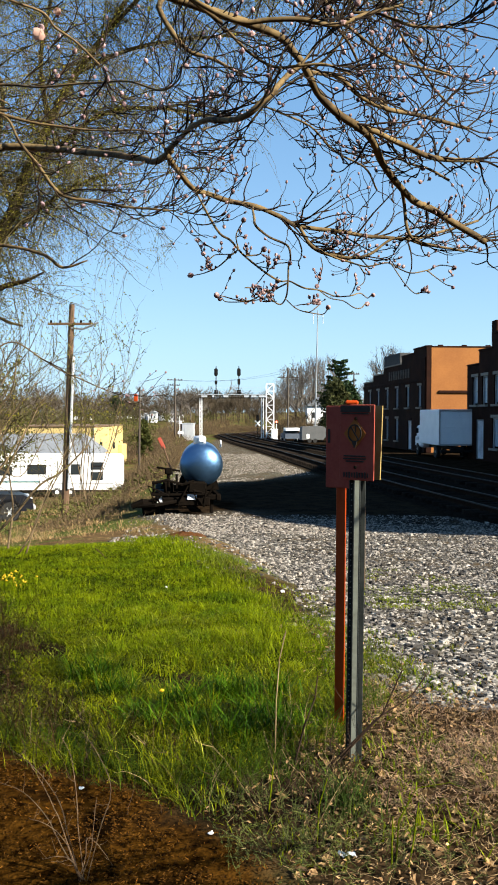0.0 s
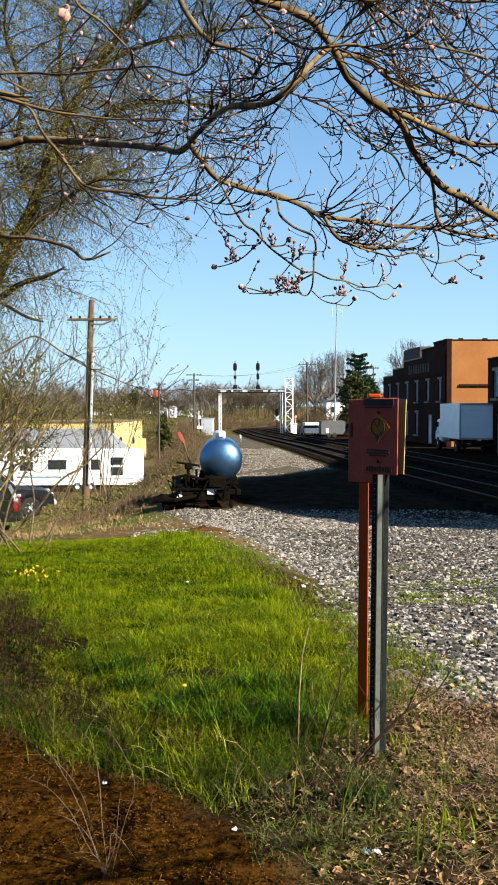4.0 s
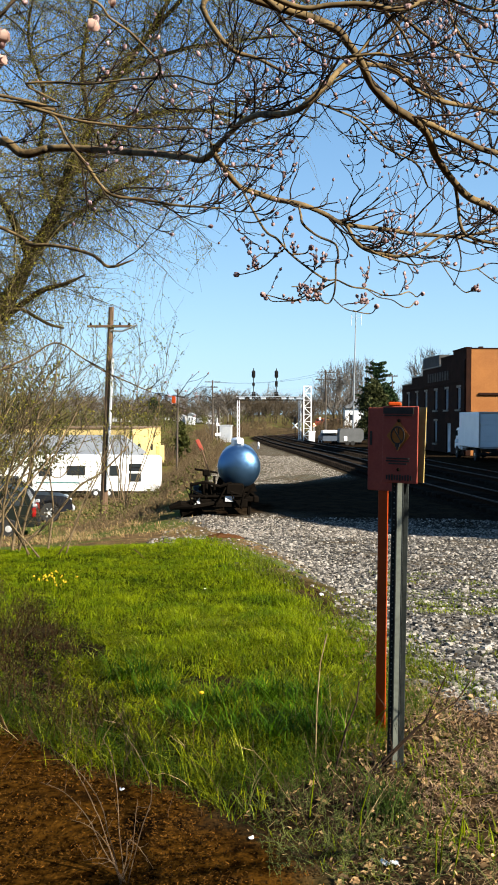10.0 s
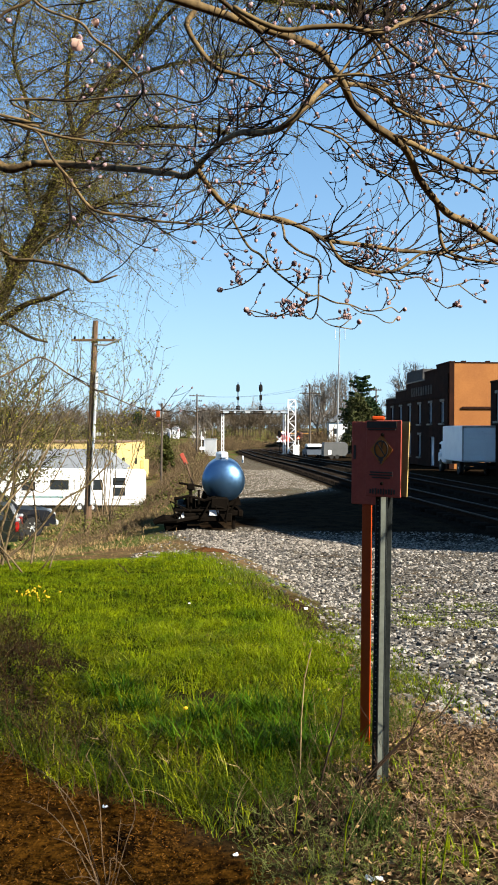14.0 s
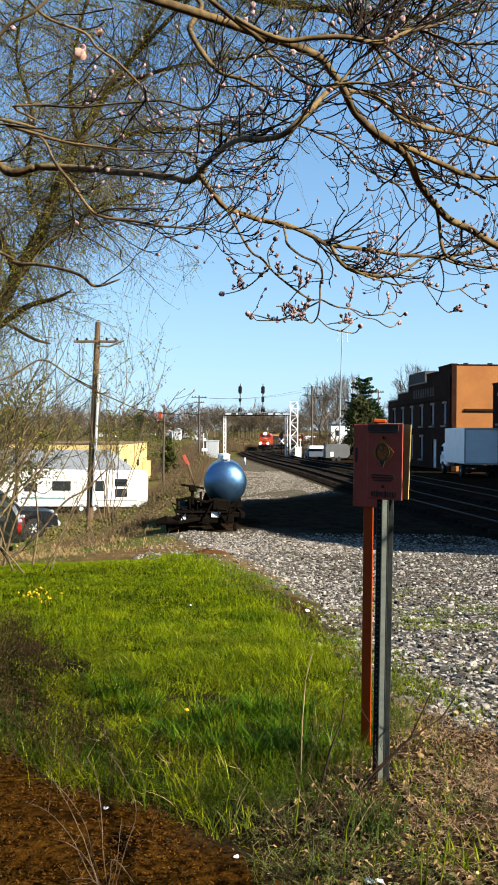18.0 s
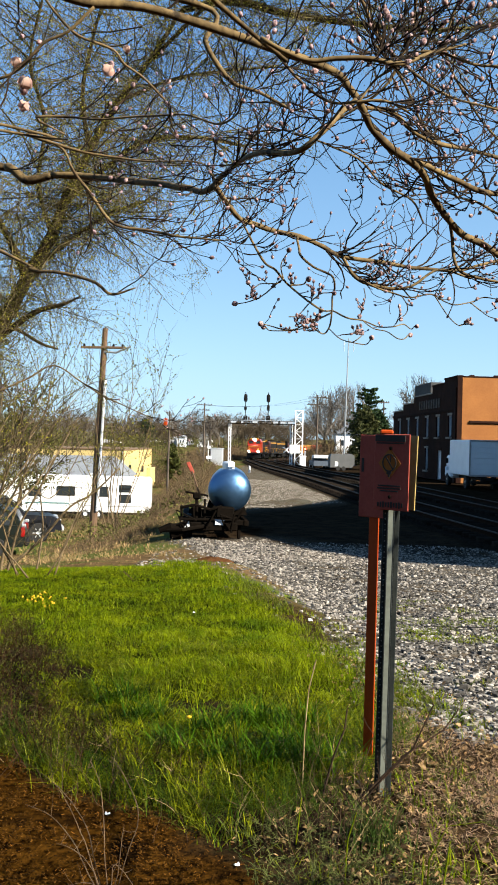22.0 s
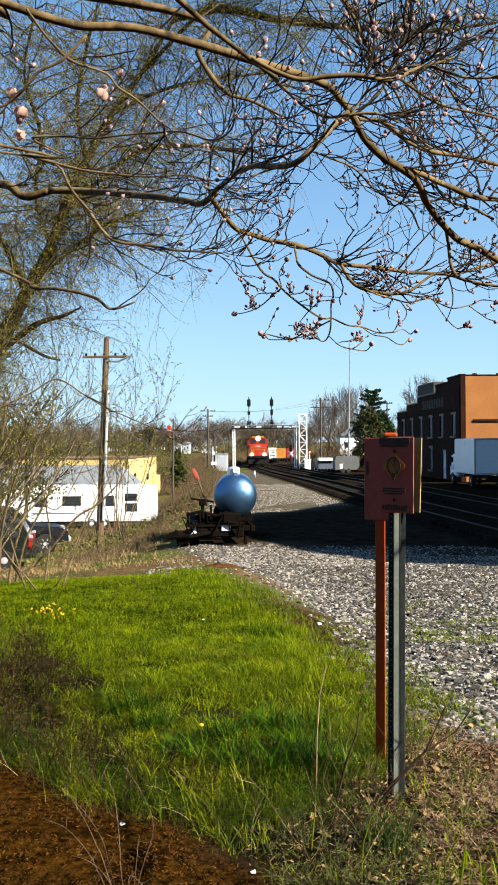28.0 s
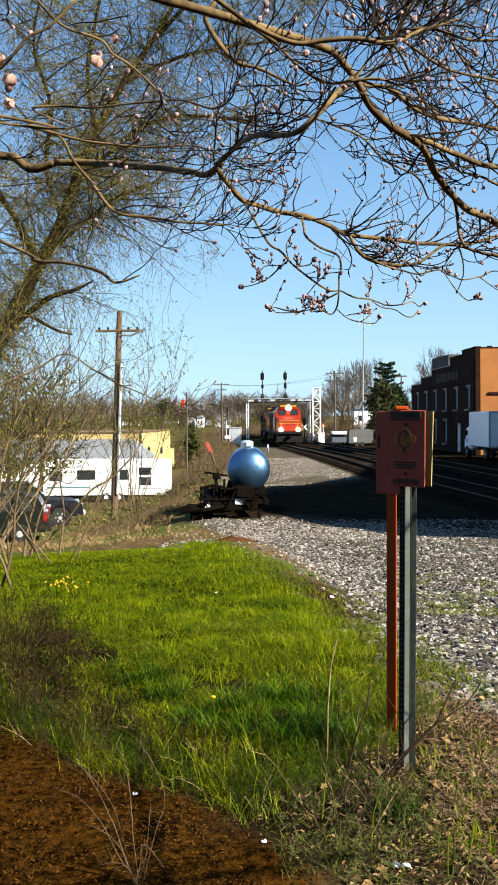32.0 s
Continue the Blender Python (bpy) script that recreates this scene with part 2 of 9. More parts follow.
# colours and surfaces
BRICK = vary(surface("brick_red", (0.048, 0.02, 0.013), (0.024, 0.011, 0.008), 1.2, 0.85, fine=25, bump=0.4, spec=0.04), 0.8, 1.2)
BRICK_ORANGE = surface("painted_brick_orange", (0.46, 0.185, 0.05), (0.36, 0.135, 0.038), 0.45, 0.85, fine=9, c3=(0.34, 0.115, 0.038), wear=0.62, bump=0.4)
STONE = surface("sandstone_trim", (0.42, 0.38, 0.32), (0.3, 0.27, 0.23), 3, 0.85)
ROOFING = surface("tar_roof", (0.06, 0.06, 0.065), (0.1, 0.1, 0.1), 2, 0.9)
SHINGLE = surface("grey_shingle", (0.22, 0.24, 0.27), (0.3, 0.32, 0.35), 3, 0.85, fine=30)
WHITE = surface("white_paint", (0.78, 0.79, 0.8), (0.7, 0.71, 0.73), 1.2, 0.45, fine=20, c3=(0.55, 0.54, 0.5), wear=0.68, bump=0.03)
OFFWHITE = surface("dusty_white_paint", (0.6, 0.62, 0.66), (0.5, 0.52, 0.56), 1.0, 0.5, fine=12, c3=(0.36, 0.36, 0.36), wear=0.63, bump=0.05)
GLASS = glassy("dark_window_glass", (0.02, 0.025, 0.03))
STEEL = surface("galvanised_steel", (0.5, 0.51, 0.52), (0.4, 0.41, 0.42), 6, 0.45, 0.8, 0.05)
ALU = surface("aluminium", (0.72, 0.73, 0.75), (0.62, 0.63, 0.65), 5, 0.35, 0.7, 0.03)
BLACK = surface("black_steel", (0.014, 0.014, 0.015), (0.026, 0.024, 0.022), 5, 0.65, 0.0, 0.1, spec=0.06)
GRIME = surface("greasy_iron", (0.007, 0.006, 0.005), (0.012, 0.009, 0.007), 6, 0.85, 0.0, 0.3, c3=(0.025, 0.014, 0.008), wear=0.68, spec=0.0)
RUBBER = surface("tyre_rubber", (0.02, 0.02, 0.02), (0.035, 0.034, 0.033), 8, 0.8)
WOOD_POLE = surface("weathered_pole_wood", (0.22, 0.135, 0.08), (0.13, 0.08, 0.052), 2.5, 0.9, fine=60, bump=0.5)
TIE_WOOD = vary(surface("creosoted_tie", (0.022, 0.017, 0.013), (0.038, 0.03, 0.025), 3, 0.9, fine=30, bump=0.5, spec=0.0), 0.6, 1.3)
RAIL_STEEL = surface("rail_rust", (0.05, 0.03, 0.02), (0.03, 0.019, 0.014), 6, 0.85, 0.0, 0.2, spec=0.0)
RAIL_TOP = surface("rail_polished", (0.045, 0.042, 0.04), (0.028, 0.026, 0.024), 6, 0.6, 0.25, 0.02, spec=0.06)


# ---- ground ----
TRACK = [(0, 11.2), (12, 9.5), (31, 6.75), (46, 5.0), (72.5, 2.4), (102, -0.7), (125, -3.0), (142, -4.2), (160, -5.1), (182, -5.6),
         (200, -5.0), (218, -3.5), (240, -0.6), (263, 3.3), (290, 9.0), (330, 19.5), (380, 36), (440, 60), (520, 96)]
BED_Z = -1.35


def grade(y):
    """The line falls gently away from the camera."""
    return -0.32 * step(55, 110, y) - 1.5 * step(115, 245, y)


def track_x(y):
    """The x of the near track's middle at y, rounded off between the plan's points."""
    r = 9.0
    return (glide(TRACK, y - r) + 2 * glide(TRACK, y) + glide(TRACK, y + r)) / 4 if y > 9 else glide(TRACK, y)


def ground_z(x, y):
    v = y - 4.5 * step(0.9, -0.9, x) * step(22, 12, y)
    right = -1.35 * (0.35 * step(3.5, 14, v) + 0.65 * step(6, 25, v))
    left = glide([(9.5, 0.0), (13, -0.75), (28, -2.45), (38, -2.95), (58, -4.3), (120, -4.4), (260, -1.0), (600, 4.0), (1500, 9)], y)
    edge = glide([(0, -3.2), (11, -2.6), (26, -3.6), (60, -5.2), (110, -9), (140, -11), (260, -9), (500, 30), (600, 60)], y)
    w = step(edge + 1.0, edge - 4.2, x)
    z = right * (1 - w) + left * w
    far = glide([(0, 0), (180, 0), (350, 1.5), (900, 10), (3000, 20)], y)
    z += far * (1 - w) * step(6, 40, abs(x - track_x(min(y, 500))))
    z += grade(y) * (1 - w)
    if y < 40:
        z += 0.05 * noise.noise((x * 0.6, y * 0.6, 0)) + 0.025 * noise.noise((x * 2.3, y * 2.3, 4)) * step(14, 6, y)
    return z


# dark spots of the turf: blades thinned, shade painted on the ground
DARK_GAPS = ((-1.4, 5.67, 0.24), (-0.33, 5.05, 0.2), (-0.55, 5.05, 0.13), (-0.12, 4.65, 0.2), (-0.33, 4.15, 0.14), (-0.55, 4.0, 0.12), (-0.88, 4.1, 0.13), (-1.5, 4.8, 0.22), (-1.84, 6.2, 0.26), (-0.2, 3.6, 0.14), (0.12, 3.6, 0.14), (0.3, 4.4, 0.12))


def dark_gap(x, y):
    """How deep a spot lies in a turf gap painted dark as shade, 0 to 1."""
    j = 0.35 * noise.noise((x * 6, y * 6, 21))
    return max(step(1.25, 0.55, math.hypot((x - a) / r, (y - b) / (1.25 * r)) + j) for a, b, r in DARK_GAPS)


def zone(x, y):
    """What covers the ground: weights of turf, gravel, mulch, litter, dirt."""
    j = 0.22 * noise.noise((x * 1.4, y * 1.4, 9)) + 0.1 * noise.noise((x * 5, y * 5, 2))
    edge = glide([(2.0, 0.35), (2.9, 0.08), (3.15, -0.05), (3.4, -0.26), (3.6, -0.48), (3.8, -0.83), (4.05, -1.1), (4.4, -1.5), (5.2, -2.4)], y)
    mulch = step(edge + 0.12 + j * 0.5, edge - 0.12 + j * 0.5, x) * step(5.3, 4.8, y + j)
    gx = glide([(3.2, 0.55), (4.2, 0.66), (5.5, 0.54), (6.35, 0.37), (7.9, 0.06), (9.8, -0.55), (11.5, -1.12), (12.5, -1.9)], y)
    turf = step(gx + 0.2 + j, gx - 0.2 + j, x) * step(3.6, 3.95, y - 1.3 * max(x, -0.3) + 1.4 * j) * step(11.9, 11.2, y + j)
    turf *= 1 - mulch
    turf *= 0.4 + 0.6 * step(0.45, 1.1, math.hypot((x + 1.9) / 0.62, (y - 5.3) / 1.15) + 1.2 * j)
    stone_edge = glide([(4.0, 9.0), (4.5, 1.6), (4.75, 1.15), (5.1, 0.78), (6.1, 0.6), (8.0, 0.58), (9.0, 0.5), (10.5, 0.34), (12, 0.08), (14, -0.3), (16, -0.65), (18, -1.05), (20, -1.45), (22, -2.0), (25, -3.1), (60, -4.6)], y)
    gravel = step(stone_edge - 0.3 + j, stone_edge + 0.3 + j, x) * (1 - turf) * (1 - mulch) * (1 - 0.1 * step(24, 34, y)) * step(0.5, 1.1, math.hypot((x + 1.35) / 0.7, (y - 19.6) / 1.2) + j)
    litter = (1 - turf) * (1 - mulch) * (1 - gravel) * step(10.5, 8.5, y) * step(-4.0, -3.0, x)
    return turf, gravel, mulch, litter


def cinder_shade(x, y):
    """Black cinders and oily earth along the line; elsewhere dark patches painted in for shade."""
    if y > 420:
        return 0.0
    # shaded band across the yard, put into the ground colour
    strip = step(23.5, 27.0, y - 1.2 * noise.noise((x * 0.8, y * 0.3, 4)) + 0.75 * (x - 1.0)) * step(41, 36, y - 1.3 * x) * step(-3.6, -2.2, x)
    # dark ellipse painted for the shade under the tank cart
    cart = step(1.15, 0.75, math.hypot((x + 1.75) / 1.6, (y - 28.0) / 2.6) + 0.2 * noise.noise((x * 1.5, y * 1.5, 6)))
    # painted shade under brambles, in grass gaps and along the turf's front
    gap_shade = 0.0
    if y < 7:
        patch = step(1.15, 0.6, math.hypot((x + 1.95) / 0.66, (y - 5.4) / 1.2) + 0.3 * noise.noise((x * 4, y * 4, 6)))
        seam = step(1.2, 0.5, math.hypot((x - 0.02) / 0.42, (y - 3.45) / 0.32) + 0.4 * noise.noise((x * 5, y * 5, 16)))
        gap_shade = max(dark_gap(x, y), patch, 0.9 * seam)
    # the first term also darkens the shaded street right of the line
    return max(step(-2.4, -1.6, x - track_x(y)), 0.9 * strip, cart, gap_shade)


def ground_material():
    m = bpy.data.materials.new("ground_cover")
    m.use_nodes = True
    nt = m.node_tree
    n, l = nt.nodes, nt.links
    p = n["Principled BSDF"]
    geo = n.new("ShaderNodeNewGeometry")

    def noise_tex(scale, detail=5, kind="ShaderNodeTexNoise"):
        t = n.new(kind)
        t.inputs["Scale"].default_value = scale
        if kind == "ShaderNodeTexNoise":
            t.inputs["Detail"].default_value = detail
        l.new(geo.outputs["Position"], t.inputs["Vector"])
        return t

    def two(c1, c2, fac, lo=0.35, hi=0.65):
        r = n.new("ShaderNodeMapRange")
        r.inputs["From Min"].default_value, r.inputs["From Max"].default_value = lo, hi
        l.new(fac, r.inputs["Value"])
        x = n.new("ShaderNodeMix")
        x.data_type = 'RGBA'
        for s, c in ((6, c1), (7, c2)):
            if isinstance(c, tuple):
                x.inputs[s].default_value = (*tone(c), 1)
            else:
                l.new(c, x.inputs[s])
        l.new(r.outputs[0], x.inputs[0])
        return x.outputs[2]

    coarse, mid, fine, grit = noise_tex(0.35), noise_tex(2.5), noise_tex(22), noise_tex(90, 3)
    cells = noise_tex(24, kind="ShaderNodeTexVoronoi")
    dry = two((0.22, 0.14, 0.066), (0.11, 0.072, 0.038), mid.outputs["Fac"])
    dry = two(dry, (0.1, 0.13, 0.032), coarse.outputs["Fac"], 0.44, 0.6)
    # near-black ground stands in for the shade between grass blades
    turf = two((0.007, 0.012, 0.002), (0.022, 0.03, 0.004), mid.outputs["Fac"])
    stone = two((0.035, 0.028, 0.02), (0.22, 0.2, 0.17), cells.outputs["Color"], 0.2, 0.8)
    stone = two(stone, (0.13, 0.095, 0.06), mid.outputs["Fac"], 0.48, 0.66)
    mulch = two((0.012, 0.005, 0.001), (0.095, 0.04, 0.006), fine.outputs["Fac"])
    # dark noise patches stand in for bough shadows on the mulch
    mulch = two(mulch, (0.01, 0.005, 0.002), mid.outputs["Fac"], 0.52, 0.64)
    litter = two((0.012, 0.008, 0.004), (0.085, 0.052, 0.026), fine.outputs["Fac"])
    # one dark colour for cinders and for painted shade
    shade_dark = two((0.013, 0.008, 0.005), (0.04, 0.027, 0.016), mid.outputs["Fac"])
    out = dry
    for name, colour in (("w_turf", turf), ("w_gravel", stone), ("w_mulch", mulch), ("w_litter", litter), ("w_cinder_shade", shade_dark)):
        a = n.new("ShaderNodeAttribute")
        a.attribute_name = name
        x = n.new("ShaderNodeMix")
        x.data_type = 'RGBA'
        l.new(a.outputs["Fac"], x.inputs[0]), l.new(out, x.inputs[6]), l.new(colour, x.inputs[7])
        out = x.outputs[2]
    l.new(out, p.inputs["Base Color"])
    p.inputs["Roughness"].default_value, p.inputs["Specular IOR Level"].default_value = 0.95, 0.0
    b = n.new("ShaderNodeBump")
    b.inputs["Strength"].default_value, b.inputs["Distance"].default_value = 0.6, 0.012
    l.new(grit.outputs["Fac"], b.inputs["Height"])
    b2 = n.new("ShaderNodeBump")
    b2.inputs["Strength"].default_value, b2.inputs["Distance"].default_value = 0.6, 0.025
    l.new(fine.outputs["Fac"], b2.inputs["Height"]), l.new(b2.outputs[0], b.inputs["Normal"])
    l.new(b.outputs[0], p.inputs["Normal"])
    return m


def spaced(rows):
    out = []
    for a, b, d in rows:
        k = max(1, round((b - a) / d))
        out += [a + (b - a) * i / k for i in range(k)]
    return out + [rows[-1][1]]


def build_ground():
    xs = spaced([(-3000, -400, 260), (-400, -100, 25), (-100, -24, 5), (-24, -6, 0.6), (-6, -3, 0.15), (-3, 3, 0.07), (3, 7, 0.2), (7, 26, 0.8), (26, 120, 6), (120, 400, 28), (400, 3000, 260)])
    ys = spaced([(-3000, -300, 300), (-300, -40, 26), (-40, -4, 4), (-4, 1.8, 0.3), (1.8, 7, 0.07), (7, 14, 0.14), (14, 32, 0.5), (32, 80, 1.5), (80, 320, 6), (320, 800, 30), (800, 4500, 250)])
    nx = len(xs)
    vs, w, c = [], [], []
    for y in ys:
        for x in xs:
            vs.append((x, y, ground_z(x, y)))
            w.append(zone(x, y) if y < 200 else (0, 0, 0, 0))
            c.append(cinder_shade(x, y))
    fs = [(j * nx + i, j * nx + i + 1, (j + 1) * nx + i + 1, (j + 1) * nx + i) for j in range(len(ys) - 1) for i in range(nx - 1)]
    me = bpy.data.meshes.new("ground")
    me.from_pydata(vs, [], fs)
    for k, name in enumerate(("w_turf", "w_gravel", "w_mulch", "w_litter")):
        a = me.attributes.new(name, 'FLOAT', 'POINT')
        a.data.foreach_set("value", [q[k] for q in w])
    me.attributes.new("w_cinder_shade", 'FLOAT', 'POINT').data.foreach_set("value", c)
    me.polygons.foreach_set("use_smooth", [True] * len(me.polygons))
    me.materials.append(ground_material())
    tagged(new("ground", me), "uneven ground of turf, grey gravel, mulch and dry leaf litter", "ground", kind="structure")


build_ground()


# ---- railway ----
def track_pose(y, off=0.0, z=BED_Z):
    """The pose on the line at y: its +y axis runs along the track, away from the camera."""
    a = math.atan2(track_x(y + 2) - track_x(y - 2), 4.0)
    return pose(track_x(y) + off * math.cos(a), y - off * math.sin(a), z + grade(y), 0, 0, -math.degrees(a))


BALLAST = surface("ballast_bed", (0.012, 0.0095, 0.0075), (0.032, 0.026, 0.02), 5, 0.95, fine=30, bump=1.0, bdist=0.05, spec=0.0)


def strip(off, half, z, top, y0, y1, dy, material, name, label, category):
    """A long bar or bank that follows the line: a trapezoid profile of half widths half (foot) and top."""
    s, ys = Solid(), []
    y = y0
    while y <= y1:
        ys.append(y)
        y += dy
    vs, fs = [], []
    for y in ys:
        m = track_pose(y, 0, 0)
        for u, h in ((off - half, z[0]), (off - top, z[1]), (off + top, z[1]), (off + half, z[0])):
            vs.append(m @ Vector((u, 0, h)))
    for i in range(len(ys) - 1):
        for k in range(3):
            fs.append((4 * i + k, 4 * i + k + 1, 4 * i + k + 5, 4 * i + k + 4))
        fs.append((4 * i + 3, 4 * i, 4 * i + 4, 4 * i + 7))
    n = len(vs)
    fs += [(0, 1, 2, 3), (n - 1, n - 2, n - 3, n - 4)]
    s.put(vs, fs)
    return part(name, s, material, None, label, category=category, kind="structure")


strip(2.35, 4.4, (BED_Z - 0.35, BED_Z + 0.06), 3.9, 2, 420, 3, BALLAST, "railway_bed", "dark stone ballast bed under two railway tracks", "ballast")
RAIL_Z = BED_Z + 0.36
for off in (0.0, 4.1):
    for side in (-0.755, 0.755):
        foot = strip(off + side, 0.07, (BED_Z + 0.18, BED_Z + 0.21), 0.06, 2, 420, 3, RAIL_STEEL, "rail", "rusty steel rail with a worn bright head", "rail")
        web = strip(off + side, 0.012, (BED_Z + 0.2, BED_Z + 0.33), 0.012, 2, 420, 3, RAIL_STEEL, "web", "", "")
        head = strip(off + side, 0.036, (BED_Z + 0.32, RAIL_Z), 0.034, 2, 420, 3, RAIL_TOP, "head", "polished steel rail head", "")
        for o in (web, head):
            o.parent = foot
            for k in ("category", "kind"):
                if k in o:
                    del o[k]
tie = Solid().box(0, 0, 0.1, 2.6, 0.23, 0.2, 0.015)
first = None
for off in (0.0, 4.1):
    ties = thing("track_ties", "dark creosoted wooden ties of a railway track", "ties", kind="structure")
    far_s = Solid()
    y, k = 14.0, 0
    while y < 330:
        m = track_pose(y, off, BED_Z - 0.005 + 0.01 * random.random())
        if y < 110:
            if first is None:
                first = part("tie", tie, TIE_WOOD, ties)
                first.matrix_basis = m
            else:
                again("tie", first, m, ties)
        else:
            far_s.box(0, 0, 0.1, 2.6, 0.23, 0.2, 0, m)
        y += 0.62
    part("distant_ties", far_s, TIE_WOOD, ties, kind="stuff")


def signal_head(at, parent, lower):
    h = Solid()
    ring = [(0.26 * math.cos(a), (0.3 if math.sin(a) > 0 else -0.3) + 0.26 * math.sin(a)) for a in [2 * math.pi * (k + 0.5) / 20 for k in range(20)]]
    h.slab(ring, 0.06, pose(*at) )
    for k in (-0.3, 0.0, 0.3):
        h.tube([(at[0], at[1] - 0.32, at[2] + k), (at[0], at[1], at[2] + k)], [0.12, 0.13], 10)
    h.box(at[0], at[1] + 0.15, at[2], 0.25, 0.25, 0.85, 0.03)
    part("lower_head", Solid().box(at[0], at[1] - 0.02, at[2] - 1.35, 0.4, 0.25, 0.8 if lower else 0.34, 0.05), BLACK, parent)
    return part("signal_head", h, BLACK, parent, "black signal head with hooded lamps")


def build_gantry():
    g = thing("signal_gantry", "silver steel signal gantry spanning two railway tracks", "signal gantry")
    xl, xr, y, zb = -6.8, 2.6, 119.8, BED_Z - 0.42
    beam_z = 1.6 + 2.62
    for x in (xl, 1.9):
        s = Solid()
        for dx in (-0.14, 0.14):
            s.box(x + dx, y, (zb + beam_z) / 2, 0.11, 0.28, beam_z - zb, 0.02)
        for k in range(9):
            z = zb + 0.3 + k * (beam_z - zb - 0.4) / 9
            s.tube([(x - 0.12, y, z), (x + 0.12, y, z + 0.6)], 0.025, 4)
        part("post", s, WHITE, g)
        part("footing", Solid().box(x, y, zb + 0.15, 0.8, 0.8, 0.5, 0.05), STONE, g, "concrete footing")
    s = Solid()
    for dy in (-0.35, 0.35):
        for dz in (0.0, 0.42):
            s.box((xl + xr) / 2, y + dy, beam_z + dz, xr - xl + 0.6, 0.09, 0.09)
    k = xl
    while k < xr - 0.3:
        for dy in (-0.35, 0.35):
            s.tube([(k, y + dy, beam_z), (k + 0.42, y + dy, beam_z + 0.42)], 0.03, 4)
            s.tube([(k + 0.42, y + dy, beam_z + 0.42), (k + 0.84, y + dy, beam_z)], 0.03, 4)
        k += 0.84
    part("truss_beam", s, GRIME, g, "dark steel truss beam")
    part("walkway", Solid().box((xl + xr) / 2, y, beam_z + 0.47, xr - xl + 0.6, 0.9, 0.05), ALU, g, "grey walkway grating")
    for x0, x1 in ((-6.7, -5.9), (-5.2, -4.9), (-3.6, -2.9), (-0.7, -0.05), (0.35, 1.05), (1.4, 2.4)):
        part("face_plate", Solid().box((x0 + x1) / 2, y - 0.42, beam_z + 0.24, x1 - x0, 0.04, 0.26), ALU, g, "bare bright metal plate")
    r = Solid()
    for z in (0.95, 1.45):
        r.tube([(xl - 0.3, y - 0.45, beam_z + z), (xr + 0.3, y - 0.45, beam_z + z)], 0.011, 4)
    for i in range(9):
        x = xl - 0.3 + i * (xr - xl + 0.6) / 8
        r.tube([(x, y - 0.45, beam_z + 0.45), (x, y - 0.45, beam_z + 1.45)], 0.011, 4)
    part("handrail", r, STEEL, g)
    for x, lower in ((-4.65, 0), (-1.43, 1)):
        p = Solid().tube([(x, y, beam_z + 0.4), (x, y, 8.7)], 0.06, 8)
        p.box(x, y - 0.1, beam_z + 2.2, 0.36, 0.25, 0.5, 0.05)
        p.box(x, y, beam_z + 0.75, 0.55, 0.5, 0.75, 0.04)
        part("mast", p, BLACK, g, "black signal mast with relay box")
        signal_head((x, y - 0.15, 7.85), g, lower)
    # lattice tower
    t = thing("lattice_tower", "silver lattice steel tower beside the tracks", "lattice tower")
    x0, zt, w = 2.97, 6.2, 0.52
    for dx in (-w, w):
        for dy in (-w, w):
            part("leg", Solid().box(x0 + dx, y + dy, (zb + zt) / 2, 0.13, 0.13, zt - zb), WHITE, t)
    k, n = 0, 8
    for k in range(n):
        a, b = zb + (zt - zb) * k / n, zb + (zt - zb) * (k + 1) / n
        s = Solid()
        for d in (-w, w):
            q = 1 if k % 2 else -1
            s.tube([(x0 - w * q, y + d, a), (x0 + w * q, y + d, b)], 0.045, 4)
            s.tube([(x0 + d, y - w * q, a), (x0 + d, y + w * q, b)], 0.045, 4)
            s.tube([(x0 - w, y + d, b), (x0 + w, y + d, b)], 0.035, 4)
        part("brace", s, WHITE, t)


build_gantry()


# ---- brick buildings beside the line ----
WALL_X = 20.58                      # wall line: x = WALL_X - 0.088 y
WALL_TURN = math.degrees(math.atan(0.088))
WIN_FRAME = surface("white_window_frame", (0.5, 0.52, 0.54), (0.4, 0.42, 0.44), 4, 0.6, bump=0.05)
# pale base colour stands in for sky mirrored in the glass
PANE = glassy("sky_painted_pane", (0.25, 0.3, 0.36), 0.12)


def wall_m(y):
    """Frame of the street wall: +x runs away from the camera along the wall, +y into the building."""
    return Matrix.Translation((WALL_X - 0.088 * y, y, BED_Z)) @ Matrix.Rotation(radians(90 + WALL_TURN), 4, 'Z') @ Matrix.Diagonal((1, -1, 1, 1))


def brick_wall(steps, holes, thick, m):
    """A wall with openings and a stepped top: steps of (u0, u1, top), holes of (u0, u1, z0, z1)."""
    us = sorted({u for s in steps for u in s[:2]} | {u for h in holes for u in h[:2]})
    s = Solid()
    for a, b in zip(us, us[1:]):
        mid = (a + b) / 2
        tops = [t for u, v, t in steps if u <= mid <= v]
        if not tops:
            continue
        z = 0.0
        for h in sorted((h for h in holes if h[0] <= mid <= h[1]), key=lambda h: h[2]):
            if h[2] > z:
                s.box(mid, thick / 2, (z + h[2]) / 2, b - a, thick, h[2] - z, 0, m)
            z = h[3]
        s.box(mid, thick / 2, (z + tops[0]) / 2, b - a, thick, tops[0] - z, 0, m)
    return s


